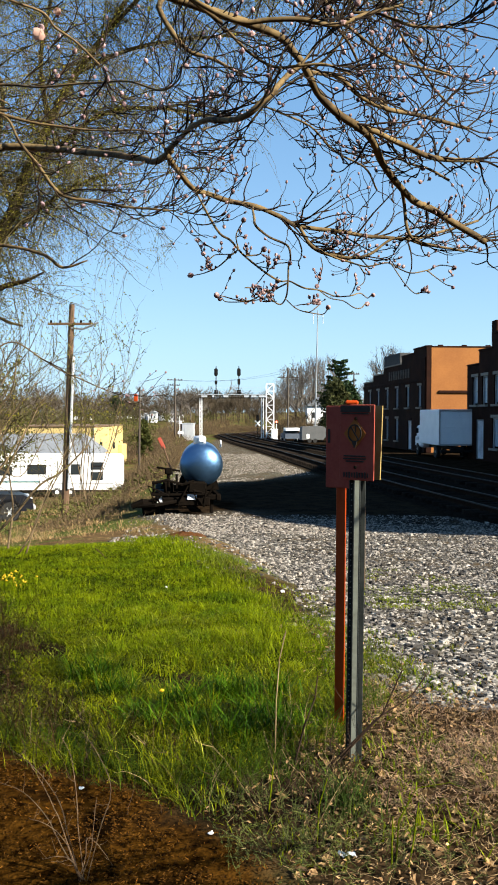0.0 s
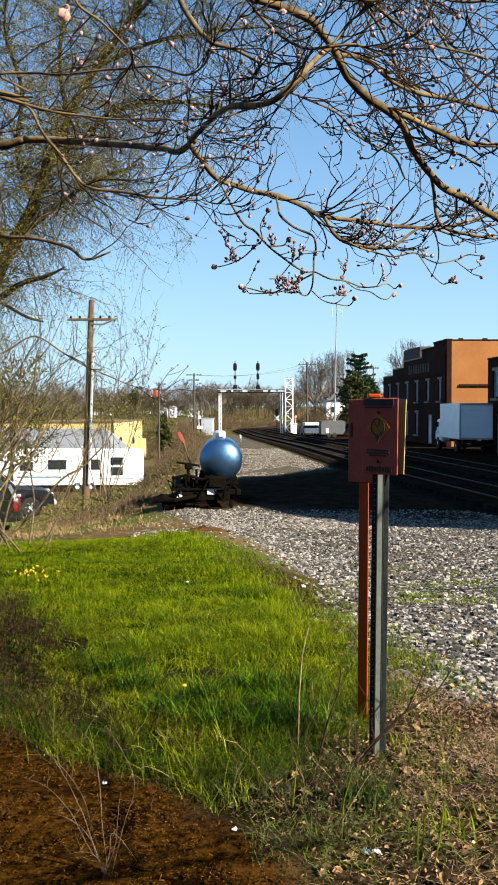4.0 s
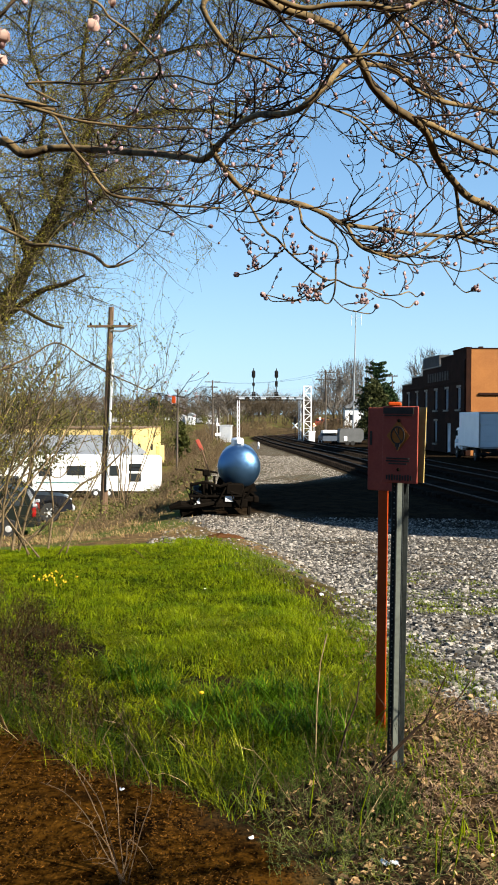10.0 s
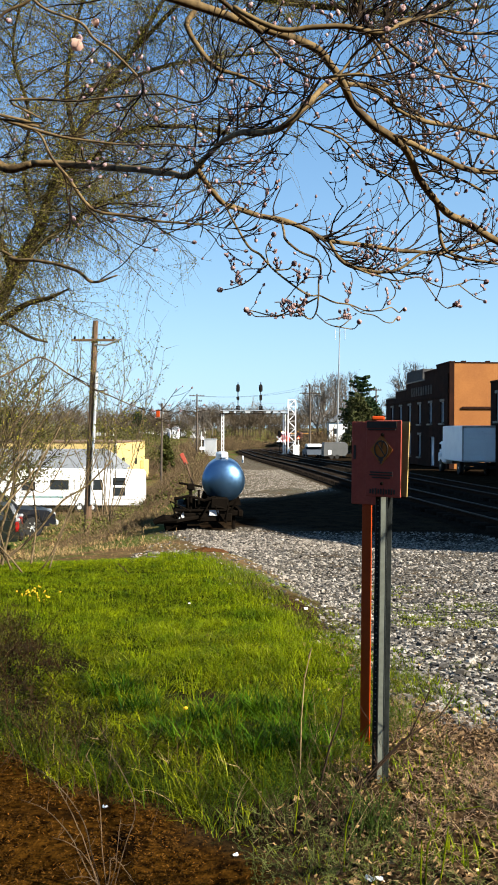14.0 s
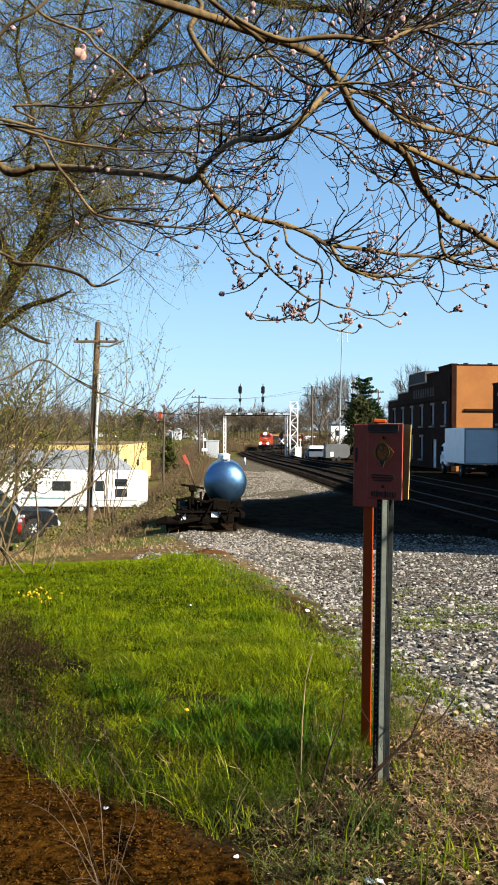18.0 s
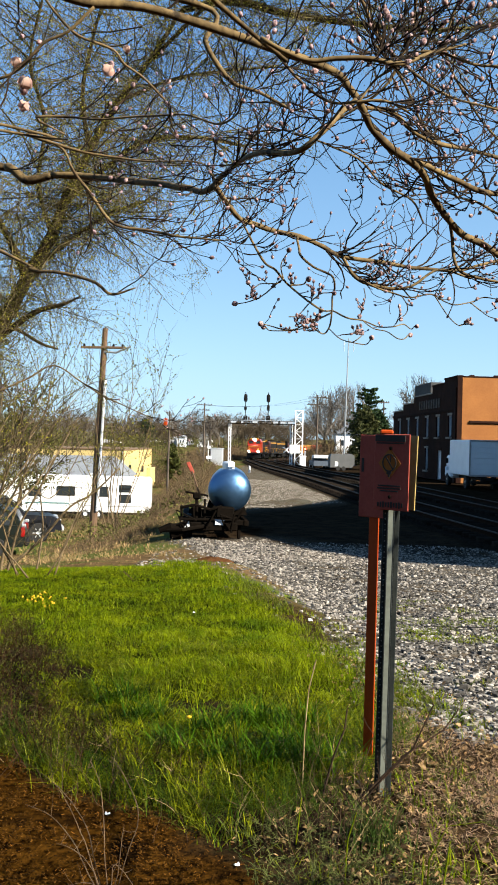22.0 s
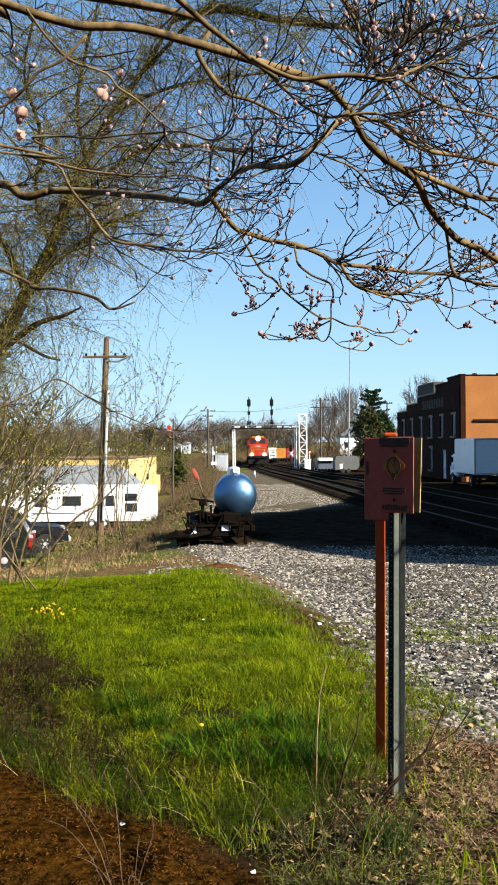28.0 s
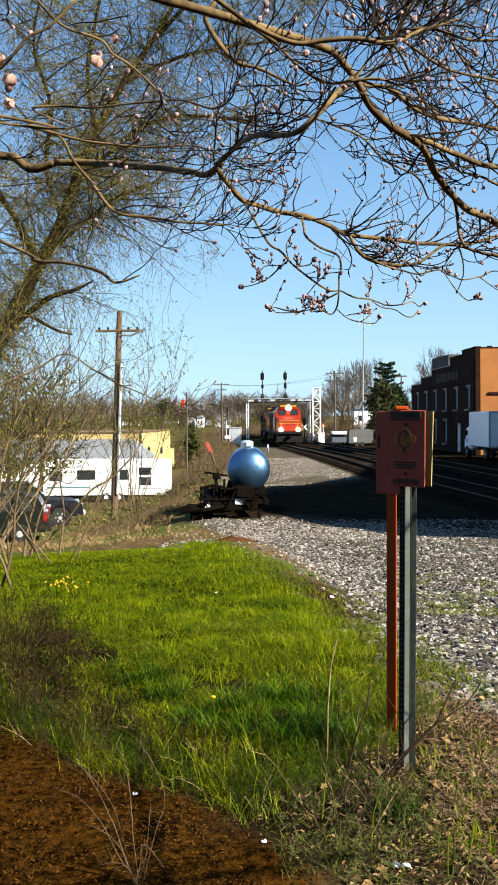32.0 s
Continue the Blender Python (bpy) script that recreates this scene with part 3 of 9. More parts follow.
def window_in(parent, m, u0, u1, z0, z1, arched=False, door=False):
    w = thing("window" if not door else "door", "", "")
    w.parent = parent
    s = Solid()
    for a, b in ((u0, u0 + 0.09), (u1 - 0.09, u1)):
        s.box((a + b) / 2, 0.14, (z0 + z1) / 2, b - a, 0.1, z1 - z0, 0, m)
    s.box((u0 + u1) / 2, 0.14, z1 - 0.05, u1 - u0 - 0.18, 0.1, 0.1, 0, m)
    if not door:
        s.box((u0 + u1) / 2, 0.14, (z0 + z1) / 2, u1 - u0 - 0.18, 0.09, 0.07, 0, m)
    part("frame", s, WIN_FRAME, w)
    if door:
        d = Solid().box((u0 + u1) / 2, 0.17, (z0 + z1) / 2, u1 - u0 - 0.18, 0.05, z1 - z0 - 0.1, 0, m)
        for k in (0.28, 0.7):
            d.box((u0 + u1) / 2, 0.135, z0 + (z1 - z0) * k, (u1 - u0) * 0.5, 0.02, (z1 - z0) * 0.3, 0, m)
        part("door_leaf", d, OFFWHITE, w, "white panelled door leaf")
    else:
        for k in (0.27, 0.73):
            part("pane", Solid().box((u0 + u1) / 2, 0.17, z0 + (z1 - z0) * k, u1 - u0 - 0.2, 0.02, (z1 - z0) * 0.42, 0, m), PANE, w)
        part("sill", Solid().box((u0 + u1) / 2, -0.03, z0 - 0.07, u1 - u0 + 0.25, 0.3, 0.14, 0, m), STONE, w, "stone sill")
    part("lintel", Solid().box((u0 + u1) / 2, -0.005, z1 + 0.11, u1 - u0 + 0.3, 0.06, 0.2, 0, m), STONE if not door else BRICK, w)
    return w


def build_mill():
    b = thing("brick_building", "two-storey dark red brick warehouse with stepped parapet and orange painted end", "building")
    y0 = 69.2
    m = wall_m(y0)
    steps = [(0, 3.8, 8.65), (3.8, 7.6, 8.3), (7.6, 14.2, 7.65), (14.2, 18.6, 7.1), (18.6, 23, 6.5)]
    ups = [(1.55 + 3.62 * k, 2.5 + 3.62 * k, 3.75, 5.55) for k in range(6)]
    downs = [(1.55 + 3.62 * k, 2.5 + 3.62 * k, 0.75, 2.75) for k in (2, 3, 4, 5)]
    door = (4.4, 5.7, 0.05, 2.6)
    part("wall_front", brick_wall(steps, ups + downs + [door], 0.4, m), BRICK, b)
    for h in ups + downs:
        window_in(b, m, *h)
    window_in(b, m, *door, door=True)
    e = Solid().box(0.2, 8.2, 4.3, 0.4, 15.6, 8.6, 0, m)
    part("wall_end", e, BRICK_ORANGE, b, "orange painted brick end wall")
    part("ledge", Solid().box(-0.06, 5.2, 4.98, 0.16, 8.4, 0.2, 0.02, m), BRICK, b, "dark brick ledge")
    part("wall_far", Solid().box(22.8, 8.2, 3.2, 0.4, 15.6, 6.4, 0, m), BRICK, b)
    part("wall_rear", Solid().box(11.5, 16.2, 3.2, 23, 0.4, 6.4, 0, m), BRICK, b)
    part("roof", Solid().box(11.5, 8.2, 6.2, 22, 15.4, 0.2, 0, m), ROOFING, b, "dark flat roof")
    for u, v, t in steps:
        part("coping", Solid().box((u + v) / 2, 0.2, t + 0.06, v - u - 0.02, 0.52, 0.12, 0.02, m), STONE if t < 8 else BRICK, b)
    cop = Solid().box(0.2, 8.2, 8.66, 0.5, 15.4, 0.1, 0.02, m)
    for k in range(8):
        cop.box(0.2, 1.2 + 2 * k, 8.76, 0.3, 0.35, 0.12, 0.02, m)
    part("coping", cop, BRICK, b)
    part("roof_block", Solid().box(13.0, 2.47, 7.55, 6.0, 4.0, 2.7, 0.02, m), ROOFING, b, "dark penthouse block on the roof")
    pil = Solid().box(0.45, -0.06, 3.9, 0.7, 0.14, 7.8, 0.02, m)
    part("pilaster", pil, BRICK, b)
    part("belt_course", Solid().box(11.6, -0.04, 6.0, 22.6, 0.1, 0.22, 0.01, m), BRICK, b)
    # faded wall lettering that cannot be read: plain bars
    sign = Solid()
    for k in range(9):
        sign.box(5.3 + k * 0.82, -0.03, 6.75, 0.42, 0.05, 0.8, 0, m)
    part("wall_lettering", sign, surface("faded_wall_paint", (0.17, 0.15, 0.13), (0.06, 0.05, 0.045), 3, 0.9), b, "faded pale lettering bars on brick")


def build_store():
    b = thing("brick_store", "low dark brick store with stepped gable and tall white windows", "building")
    y1 = 59.6
    m = wall_m(44.0)
    n = y1 - 44.0
    k = math.hypot(1, 0.088)
    n *= k
    steps = [(n - 2.3, n, 6.45), (n - 4.85, n - 2.3, 7.35), (0, n - 4.85, 8.3)]
    ups = [(n - u - 1.0, n - u, 3.75, 5.65) for u in (1.05, 2.85, 5.0, 7.2, 9.4, 11.6)]
    downs = [(n - u - 1.2, n - u, 0.9, 2.85) for u in (4.7, 7.2, 9.4, 11.6)]
    door = (n - 3.2, n - 1.7, 0.05, 2.75)
    part("wall_front", brick_wall(steps, ups + downs + [door], 0.4, m), BRICK, b)
    for h in ups + downs:
        window_in(b, m, *h)
    window_in(b, m, *door, door=True)
    part("wall_far", Solid().box(n - 0.2, 7.2, 2.9, 0.4, 13.6, 5.8, 0, m), BRICK, b)
    part("wall_near", Solid().box(0.2, 7.2, 2.9, 0.4, 13.6, 5.8, 0, m), BRICK, b)
    part("wall_rear", Solid().box(n / 2, 14.2, 2.9, n, 0.4, 5.8, 0, m), BRICK, b)
    part("roof", Solid().box(n / 2, 7.2, 5.7, n - 0.8, 13.4, 0.2, 0, m), ROOFING, b)
    for u, v, t in steps:
        part("coping", Solid().box((u + v) / 2, 0.2, t + 0.06, v - u - 0.02, 0.54, 0.12, 0.02, m), BRICK, b)
    part("chimney", Solid().box(n - 4.4, 0.6, 8.2, 0.8, 0.8, 2.0, 0.03, m), BRICK, b)
    # unseen store nearer the road, shaped to cast the wide shade on the gravel
    c = thing("unseen_shade_store", "unseen plain brick store shaped to cast shade on the gravel", "building")
    plan = [(22.6, 9.1), (26.5, 8.9), (40.0, -4.0), (46.0, 54.0), (27.5, 54.0), (23.2, 32.3), (21.9, 29.4), (20.6, 26.4), (19.0, 25.6), (17.6, 20.0), (19.25, 15.3), (20.9, 11.7)]
    for name, z0, z1, mat in (("wall", -0.4, 14.6, BRICK), ("roof", 14.6, 14.8, ROOFING)):
        n = len(plan)
        vs = [(x, y, BED_Z + z) for z in (z0, z1) for x, y in plan]
        part(name, Solid().put(vs, [tuple(range(n))[::-1], tuple(range(n, 2 * n))] + [(i, (i + 1) % n, (i + 1) % n + n, i + n) for i in range(n)]), mat, c)


build_mill()
build_store()
# unseen wall added behind the camera to cut skylight and darken reflections
part("wall_south", Solid().box(0, -16, 3.6, 90, 0.4, 9.2, 0.02), BRICK, None, "plain dark brick wall added behind the camera to block skylight", category="wall", kind="structure")


def build_box_truck():
    t = thing("box_truck", "white box truck parked in the shade beside the brick store", "truck", pose(14.35, 58.6, BED_Z, 0, 0, 2))
    part("cargo_box", Solid().box(0, 2.8, 2.2, 2.45, 5.6, 2.5, 0.05), WHITE, t)
    fr = Solid()
    for x in (-1.18, 1.18):
        fr.box(x, -0.03, 2.2, 0.1, 0.08, 2.45, 0.01)
    for z in (0.98, 3.38):
        fr.box(0, -0.03, z, 2.3, 0.08, 0.12, 0.01)
    part("door_frame", fr, STEEL, t)
    for k in range(6):
        part("door_slat", Solid().box(0, -0.02, 1.25 + k * 0.37, 2.2, 0.04, 0.34, 0.01), WHITE, t)
    part("chassis", Solid().box(0, 3.4, 0.75, 0.9, 7.4, 0.22, 0.02), BLACK, t)
    part("bumper", Solid().box(0, -0.15, 0.55, 2.3, 0.15, 0.18, 0.02), BLACK, t)
    part("cab", Solid().box(0, 6.6, 1.45, 2.1, 1.7, 1.7, 0.15), WHITE, t)
    part("hood", Solid().box(0, 7.8, 1.05, 1.9, 1.0, 0.9, 0.15), WHITE, t)
    for x in (-0.95, 0.95):
        for y in (1.5, 6.9):
            w = part("wheel", Solid().turned([(0.25, -0.14), (0.44, -0.14), (0.47, -0.08), (0.47, 0.08), (0.44, 0.14), (0.25, 0.14)], 18, pose(x, y, 0.47, 0, 90)), RUBBER, t)
            part("rim", Solid().turned([(0.05, -0.15), (0.24, -0.12), (0.24, 0.12), (0.05, 0.15)], 14, pose(x, y, 0.47, 0, 90)), STEEL, w)
    part("mirror", Solid().box(-1.3, 6.1, 1.9, 0.2, 0.12, 0.4, 0.03), BLACK, t)
    part("side_mirror", Solid().box(-1.25, 6.2, 1.3, 0.24, 0.1, 0.3, 0.03), WHITE, t)


build_box_truck()


# ---- marker posts ----
ORANGE = surface("faded_orange_plastic", (0.62, 0.075, 0.003), (0.5, 0.058, 0.003), 5, 0.5, fine=60, bump=0.05, c3=(0.36, 0.12, 0.06), wear=0.66)
SIGN_PINK = surface("sun_faded_orange_sheet", (0.58, 0.125, 0.085), (0.45, 0.092, 0.064), 8, 0.65, fine=70, bump=0.03, c3=(0.34, 0.12, 0.08), wear=0.64, spec=0.06)
SIGN_YELLOW = surface("yellow_sheet", (0.62, 0.2, 0.02), (0.5, 0.15, 0.018), 10, 0.5, bump=0.02)
BOARD = surface("yellowed_fibreglass", (0.55, 0.42, 0.16), (0.45, 0.33, 0.11), 10, 0.55, bump=0.05)
INK = surface("black_print", (0.03, 0.025, 0.022), (0.07, 0.05, 0.04), 12, 0.6, bump=0)
CHANNEL = surface("dull_green_steel", (0.018, 0.022, 0.022), (0.035, 0.04, 0.038), 10, 0.5, 0.4, 0.1)
STRIP = surface("pale_post_steel", (0.42, 0.46, 0.39), (0.28, 0.3, 0.25), 9, 0.5, 0.3, 0.1)


def build_marker():
    s = thing("warning_marker", "faded orange warning sign on a perforated steel channel post", "warning sign", pose(0.487, 3.9, 0.012, 0, 0.6, -9))
    # channel post: a forward web between two lips, punched with holes
    part("channel_web", Solid().slab([(-0.011, -0.2), (0.011, -0.2), (0.011, 1.62), (-0.011, 1.58)], 0.005, pose(0.0, -0.03, 0)), STRIP, s, "pale steel web")
    for x in (-0.0135, 0.0135):
        part("channel_side", Solid().box(x, -0.014, 0.62, 0.005, 0.034, 1.95, 0.001), CHANNEL, s)
    for x in (-0.027, 0.027):
        part("channel_lip", Solid().box(x, 0.0, 0.62, 0.022, 0.006, 1.95, 0.002), CHANNEL, s)
    hole = None
    for k in range(52):
        m = pose(-0.026, -0.0042, 0.06 + k * 0.0254)
        if hole is None:
            hole = part("punched_hole", Solid().turned([(0.0034, -0.0012), (0.0034, 0.0012)], 8, pose(0, 0, 0, 90)), STRIP, s)
            hole.matrix_basis = m
        else:
            again("punched_hole", hole, m, s)
    pl = Solid().box(-0.0, -0.055, 1.47, 0.206, 0.006, 0.345, 0.003)
    front = part("sign_plate", pl, SIGN_PINK, s, "sun-faded orange metal plate")
    front.matrix_basis = Matrix.Translation((0.02, 0, 0)) @ pose(0, 0, 0, 0, 0, -25) @ Matrix.Diagonal((0.85, 1, 1, 1))
    y = -0.0605
    part("header_bar", Solid().box(-0.01, y, 1.622, 0.176, 0.004, 0.028), INK, front, "black bar of unreadable lettering")
    part("header_line", Solid().box(-0.01, y, 1.601, 0.16, 0.004, 0.006), INK, front)
    d = Solid().slab([(0, -0.07), (0.066, 0), (0, 0.07), (-0.066, 0)], 0.003, pose(-0.01, y - 0.001, 1.51))
    part("diamond", d, SIGN_YELLOW, front, "yellow warning diamond")
    ring = Solid()
    n = 28
    vs, fs = [], []
    for k in range(n):
        a = 2 * math.pi * k / n
        for r in (0.041, 0.0345):
            for q in (0, 0.003):
                vs.append((r * math.cos(a), q, r * math.sin(a)))
    for k in range(n):
        i, j = 4 * k, 4 * ((k + 1) % n)
        fs += [(i, j, j + 2, i + 2), (i + 1, i + 3, j + 3, j + 1), (i, i + 1, j + 1, j), (i + 2, j + 2, j + 3, i + 3)]
    ring.put(vs, fs, pose(-0.01, y - 0.0055, 1.512))
    ring.box(0, 0, 0, 0.006, 0.003, 0.07, 0, pose(-0.01, y - 0.004, 1.512, 0, -38))
    part("barred_ring", ring, INK, front, "black ring with a slanting bar")
    pic = Solid().box(-0.004, y - 0.0045, 1.53, 0.006, 0.002, 0.03)
    part("pictogram_mark", pic, INK, front)
    pic = Solid().box(-0.01, y - 0.0045, 1.468, 0.026, 0.003, 0.016).box(-0.01, y - 0.0045, 1.455, 0.012, 0.003, 0.016)
    part("pictogram", pic, INK, front)
    for z, w in ((1.408, 0.125), (1.396, 0.13), (1.384, 0.1)):
        part("text_line", Solid().box(-0.01, y, z, w * 1.05, 0.003, 0.0065), INK, front)
    lt = Solid()
    for k in range(10):
        lt.box(-0.072 + k * 0.0155, y, 1.322, 0.0085, 0.003, 0.02 + 0.004 * (k % 3))
    part("bottom_lettering", lt, INK, front, "black lettering bars")
    for z in (1.578, 1.358):
        part("bolt", Solid().turned([(0.008, 0), (0.008, 0.006), (0.004, 0.008)], 8, pose(-0.003, y - 0.002, z, 90)), GRIME, front)
    # second plate behind, set over to one side
    part("backing_board", Solid().slab([(0.03, 1.305), (0.132, 1.3), (0.14, 1.638), (0.03, 1.64)], 0.008, Matrix.Translation((-0.018, 0.012, 0)) @ pose(0, 0, 0, 0, 0, -25)), BOARD, s, "yellowed fibreglass board")
    part("cap", Solid().box(-0.03, -0.02, 1.652, 0.06, 0.04, 0.02, 0.006), ORANGE, s)
    k = thing("wooden_stake", "thin brown wooden stake in the gravel", "stake", pose(1.3, 9.6, ground_z(1.3, 9.6)))
    part("stake", Solid().box(0, 0, 0.55, 0.045, 0.03, 1.3, 0.004), WOOD_POLE, k)
    o = thing("orange_marker_post", "faded orange flat plastic marker post with a small plate", "marker post", pose(0.47, 4.33, 0, 0, 0.4, -36))
    p = Solid().box(-0.005, 0, 0.62, 0.056, 0.007, 1.5, 0.002)
    p.box(-0.027, 0.003, 0.62, 0.01, 0.009, 1.5, 0.003).box(0.017, 0.002, 0.62, 0.01, 0.008, 1.5, 0.003)
    part("post", p, ORANGE, o)
    part("plate", Solid().box(-0.005, -0.012, 1.445, 0.17, 0.008, 0.42, 0.004), SIGN_PINK, o, "faded orange plate")
    part("label", Solid().box(-0.07, -0.018, 1.5, 0.012, 0.004, 0.07), INK, o)


build_marker()


# ---- gas tank cart ----
TANK_BLUE = surface("tank_blue_silver", (0.072, 0.153, 0.276), (0.078, 0.16, 0.288), 2, 0.38, 0.95, 0.02, fine=10, coat=0.0)


def build_tank():
    t = thing("tank_trailer", "blue-silver gas tank with a white dome on a rusty rail cart", "tank", pose(-1.62, 26.6, BED_Z, 0, 0, 8))
    r, zc = 0.68, 1.43
    prof = [(0.02, -0.42)] + [(r * math.sin(a), -0.42 * math.cos(a)) for a in [math.pi / 2 * k / 8 for k in range(1, 9)]]
    prof += [(r, 2.6)] + [(r * math.cos(a), 2.6 + 0.42 * math.sin(a)) for a in [math.pi / 2 * k / 8 for k in range(1, 8)]] + [(0.02, 3.02)]
    part("tank_shell", Solid().turned(prof, 40, pose(0.12, 0.0, zc, 0, 0, -4.6) @ pose(0, 0, 0, -90)), TANK_BLUE, t, smooth=True)
    dome = Solid().turned([(0.2, 0), (0.2, 0.2), (0.17, 0.25), (0.1, 0.27)], 20, pose(0.1, 0.35, zc + r - 0.04))
    part("dome", dome, ALU, t, "white-topped valve dome", smooth=False)
    part("dome_cap", Solid().box(0.16, 0.1, zc + r + 0.12, 0.22, 0.1, 0.17, 0.02), WHITE, t)
    for y in (0.3, 2.2):
        part("saddle", Solid().slab([(-0.6, 0), (0.6, 0), (0.5, 0.35), (0.25, 0.18), (-0.25, 0.18), (-0.5, 0.35)], 0.12, pose(0.12, y, 0.62)), GRIME, t)
    fr = Solid()
    for x in (-1.0, 0.55):
        fr.box(x, 1.0, 0.5, 0.14, 4.2, 0.2, 0.02)
    for y in (-1.0, 0.2, 1.5, 3.0):
        fr.box(-0.22, y, 0.5, 1.7, 0.14, 0.16, 0.02)
    part("frame", fr, GRIME, t)
    part("deck", Solid().box(-0.65, -0.7, 0.6, 1.6, 0.9, 0.06, 0.01), GRIME, t)
    part("end_beam", Solid().box(-0.6, -1.2, 0.4, 1.75, 0.14, 0.26, 0.03), GRIME, t)
    part("plate", Solid().box(-0.3, -1.3, 0.52, 0.28, 0.02, 0.16, 0.01, pose(0, 0, 0, 0, 3)), OFFWHITE, t, "pale plate on the end beam")
    part("plate", Solid().slab([(-0.12, 0), (0.05, 0.02), (0.02, 0.2)], 0.02, pose(-1.2, -1.31, 0.38)), OFFWHITE, t)
    for x, y in ((-1.15, -0.4), (-1.15, 2.3), (0.62, 2.3)):
        w = part("wheel", Solid().turned([(0.12, -0.1), (0.33, -0.1), (0.36, -0.05), (0.36, 0.05), (0.33, 0.1), (0.12, 0.1)], 18, pose(x, y, 0.36, 0, 90)), RUBBER, t)
        part("rim", Solid().turned([(0.04, -0.11), (0.14, -0.1), (0.14, 0.1), (0.04, 0.11)], 12, pose(x, y, 0.36, 0, 90)), GRIME, w)
    part("support_leg", Solid().box(0.35, -0.9, 0.3, 0.1, 0.1, 0.6, 0.02), GRIME, t)
    part("tool_box", Solid().box(-0.15, -0.95, 0.8, 0.55, 0.4, 0.35, 0.04, pose(0, 0, 0, 0, 4)), GRIME, t)
    part("valve_box", Solid().box(-0.85, -0.6, 0.85, 0.3, 0.3, 0.45, 0.05, pose(0, 0, 0, 0, -6)), GRIME, t)
    rb = random.Random(4)
    for k in range(7):
        x0, y0 = rb.uniform(-1.7, 0.3), rb.uniform(-1.4, -0.6)
        part("hose", Solid().tube([(x0, y0, 0.35), (x0 + rb.uniform(-0.4, 0.4), y0 - 0.2, rb.uniform(0.5, 0.95)), (x0 + rb.uniform(-0.6, 0.6), y0 - 0.1, rb.uniform(0.15, 0.7))], 0.03, 5), GRIME, t)
    part("coupler", Solid().tube([(-1.5, -1.3, 0.4), (-1.75, -1.55, 0.45), (-2.05, -1.5, 0.3)], 0.09, 7), GRIME, t)
    part("side_rail", Solid().tube([(-1.45, -1.15, 0.95), (-1.0, -1.2, 1.05), (-0.55, -1.1, 0.9), (-0.2, -1.1, 1.0)], 0.045, 6), GRIME, t)
    jack = Solid().tube([(-0.95, -0.9, 0.6), (-0.95, -0.9, 1.25)], 0.05, 8)
    jack.box(-0.95, -0.9, 1.3, 0.22, 0.2, 0.2, 0.03).tube([(-1.3, -0.95, 1.42), (-0.6, -0.85, 1.3)], 0.035, 6)
    part("winch", jack, GRIME, t)
    for k, (x, h) in enumerate(((-1.4, 0.4), (-0.7, 0.6), (-0.42, 0.4))):
        part("stake", Solid().box(x, -0.85, 0.6 + h / 2, 0.07, 0.07, h, 0.01), GRIME, t)
    part("drawbar", Solid().tube([(-0.5, -1.2, 0.45), (-1.4, -1.7, 0.35), (-2.0, -1.5, 0.3)], 0.06, 6), GRIME, t)
    part("boom", Solid().tube([(-0.75, 0.4, 1.1), (-1.05, 0.55, 2.0)], 0.025, 6), WOOD_POLE, t)
    part("flag", Solid().box(0, 0, 0, 0.12, 0.04, 0.38, 0.01, pose(-1.1, 0.6, 2.1, 0, -25)), SIGN_PINK, t, "faded red marker board")
    part("valve", Solid().tube([(0.74, 0.1, 2.0), (0.74, 0.0, 2.1), (0.74, 0.05, 2.2)], 0.03, 6), OFFWHITE, t)
    part("barrel", Solid().turned([(0.2, 0), (0.24, 0.05), (0.24, 0.45), (0.2, 0.5)], 14, pose(-1.75, -0.9, 0.15, 0, 80)), GRIME, t)


build_tank()


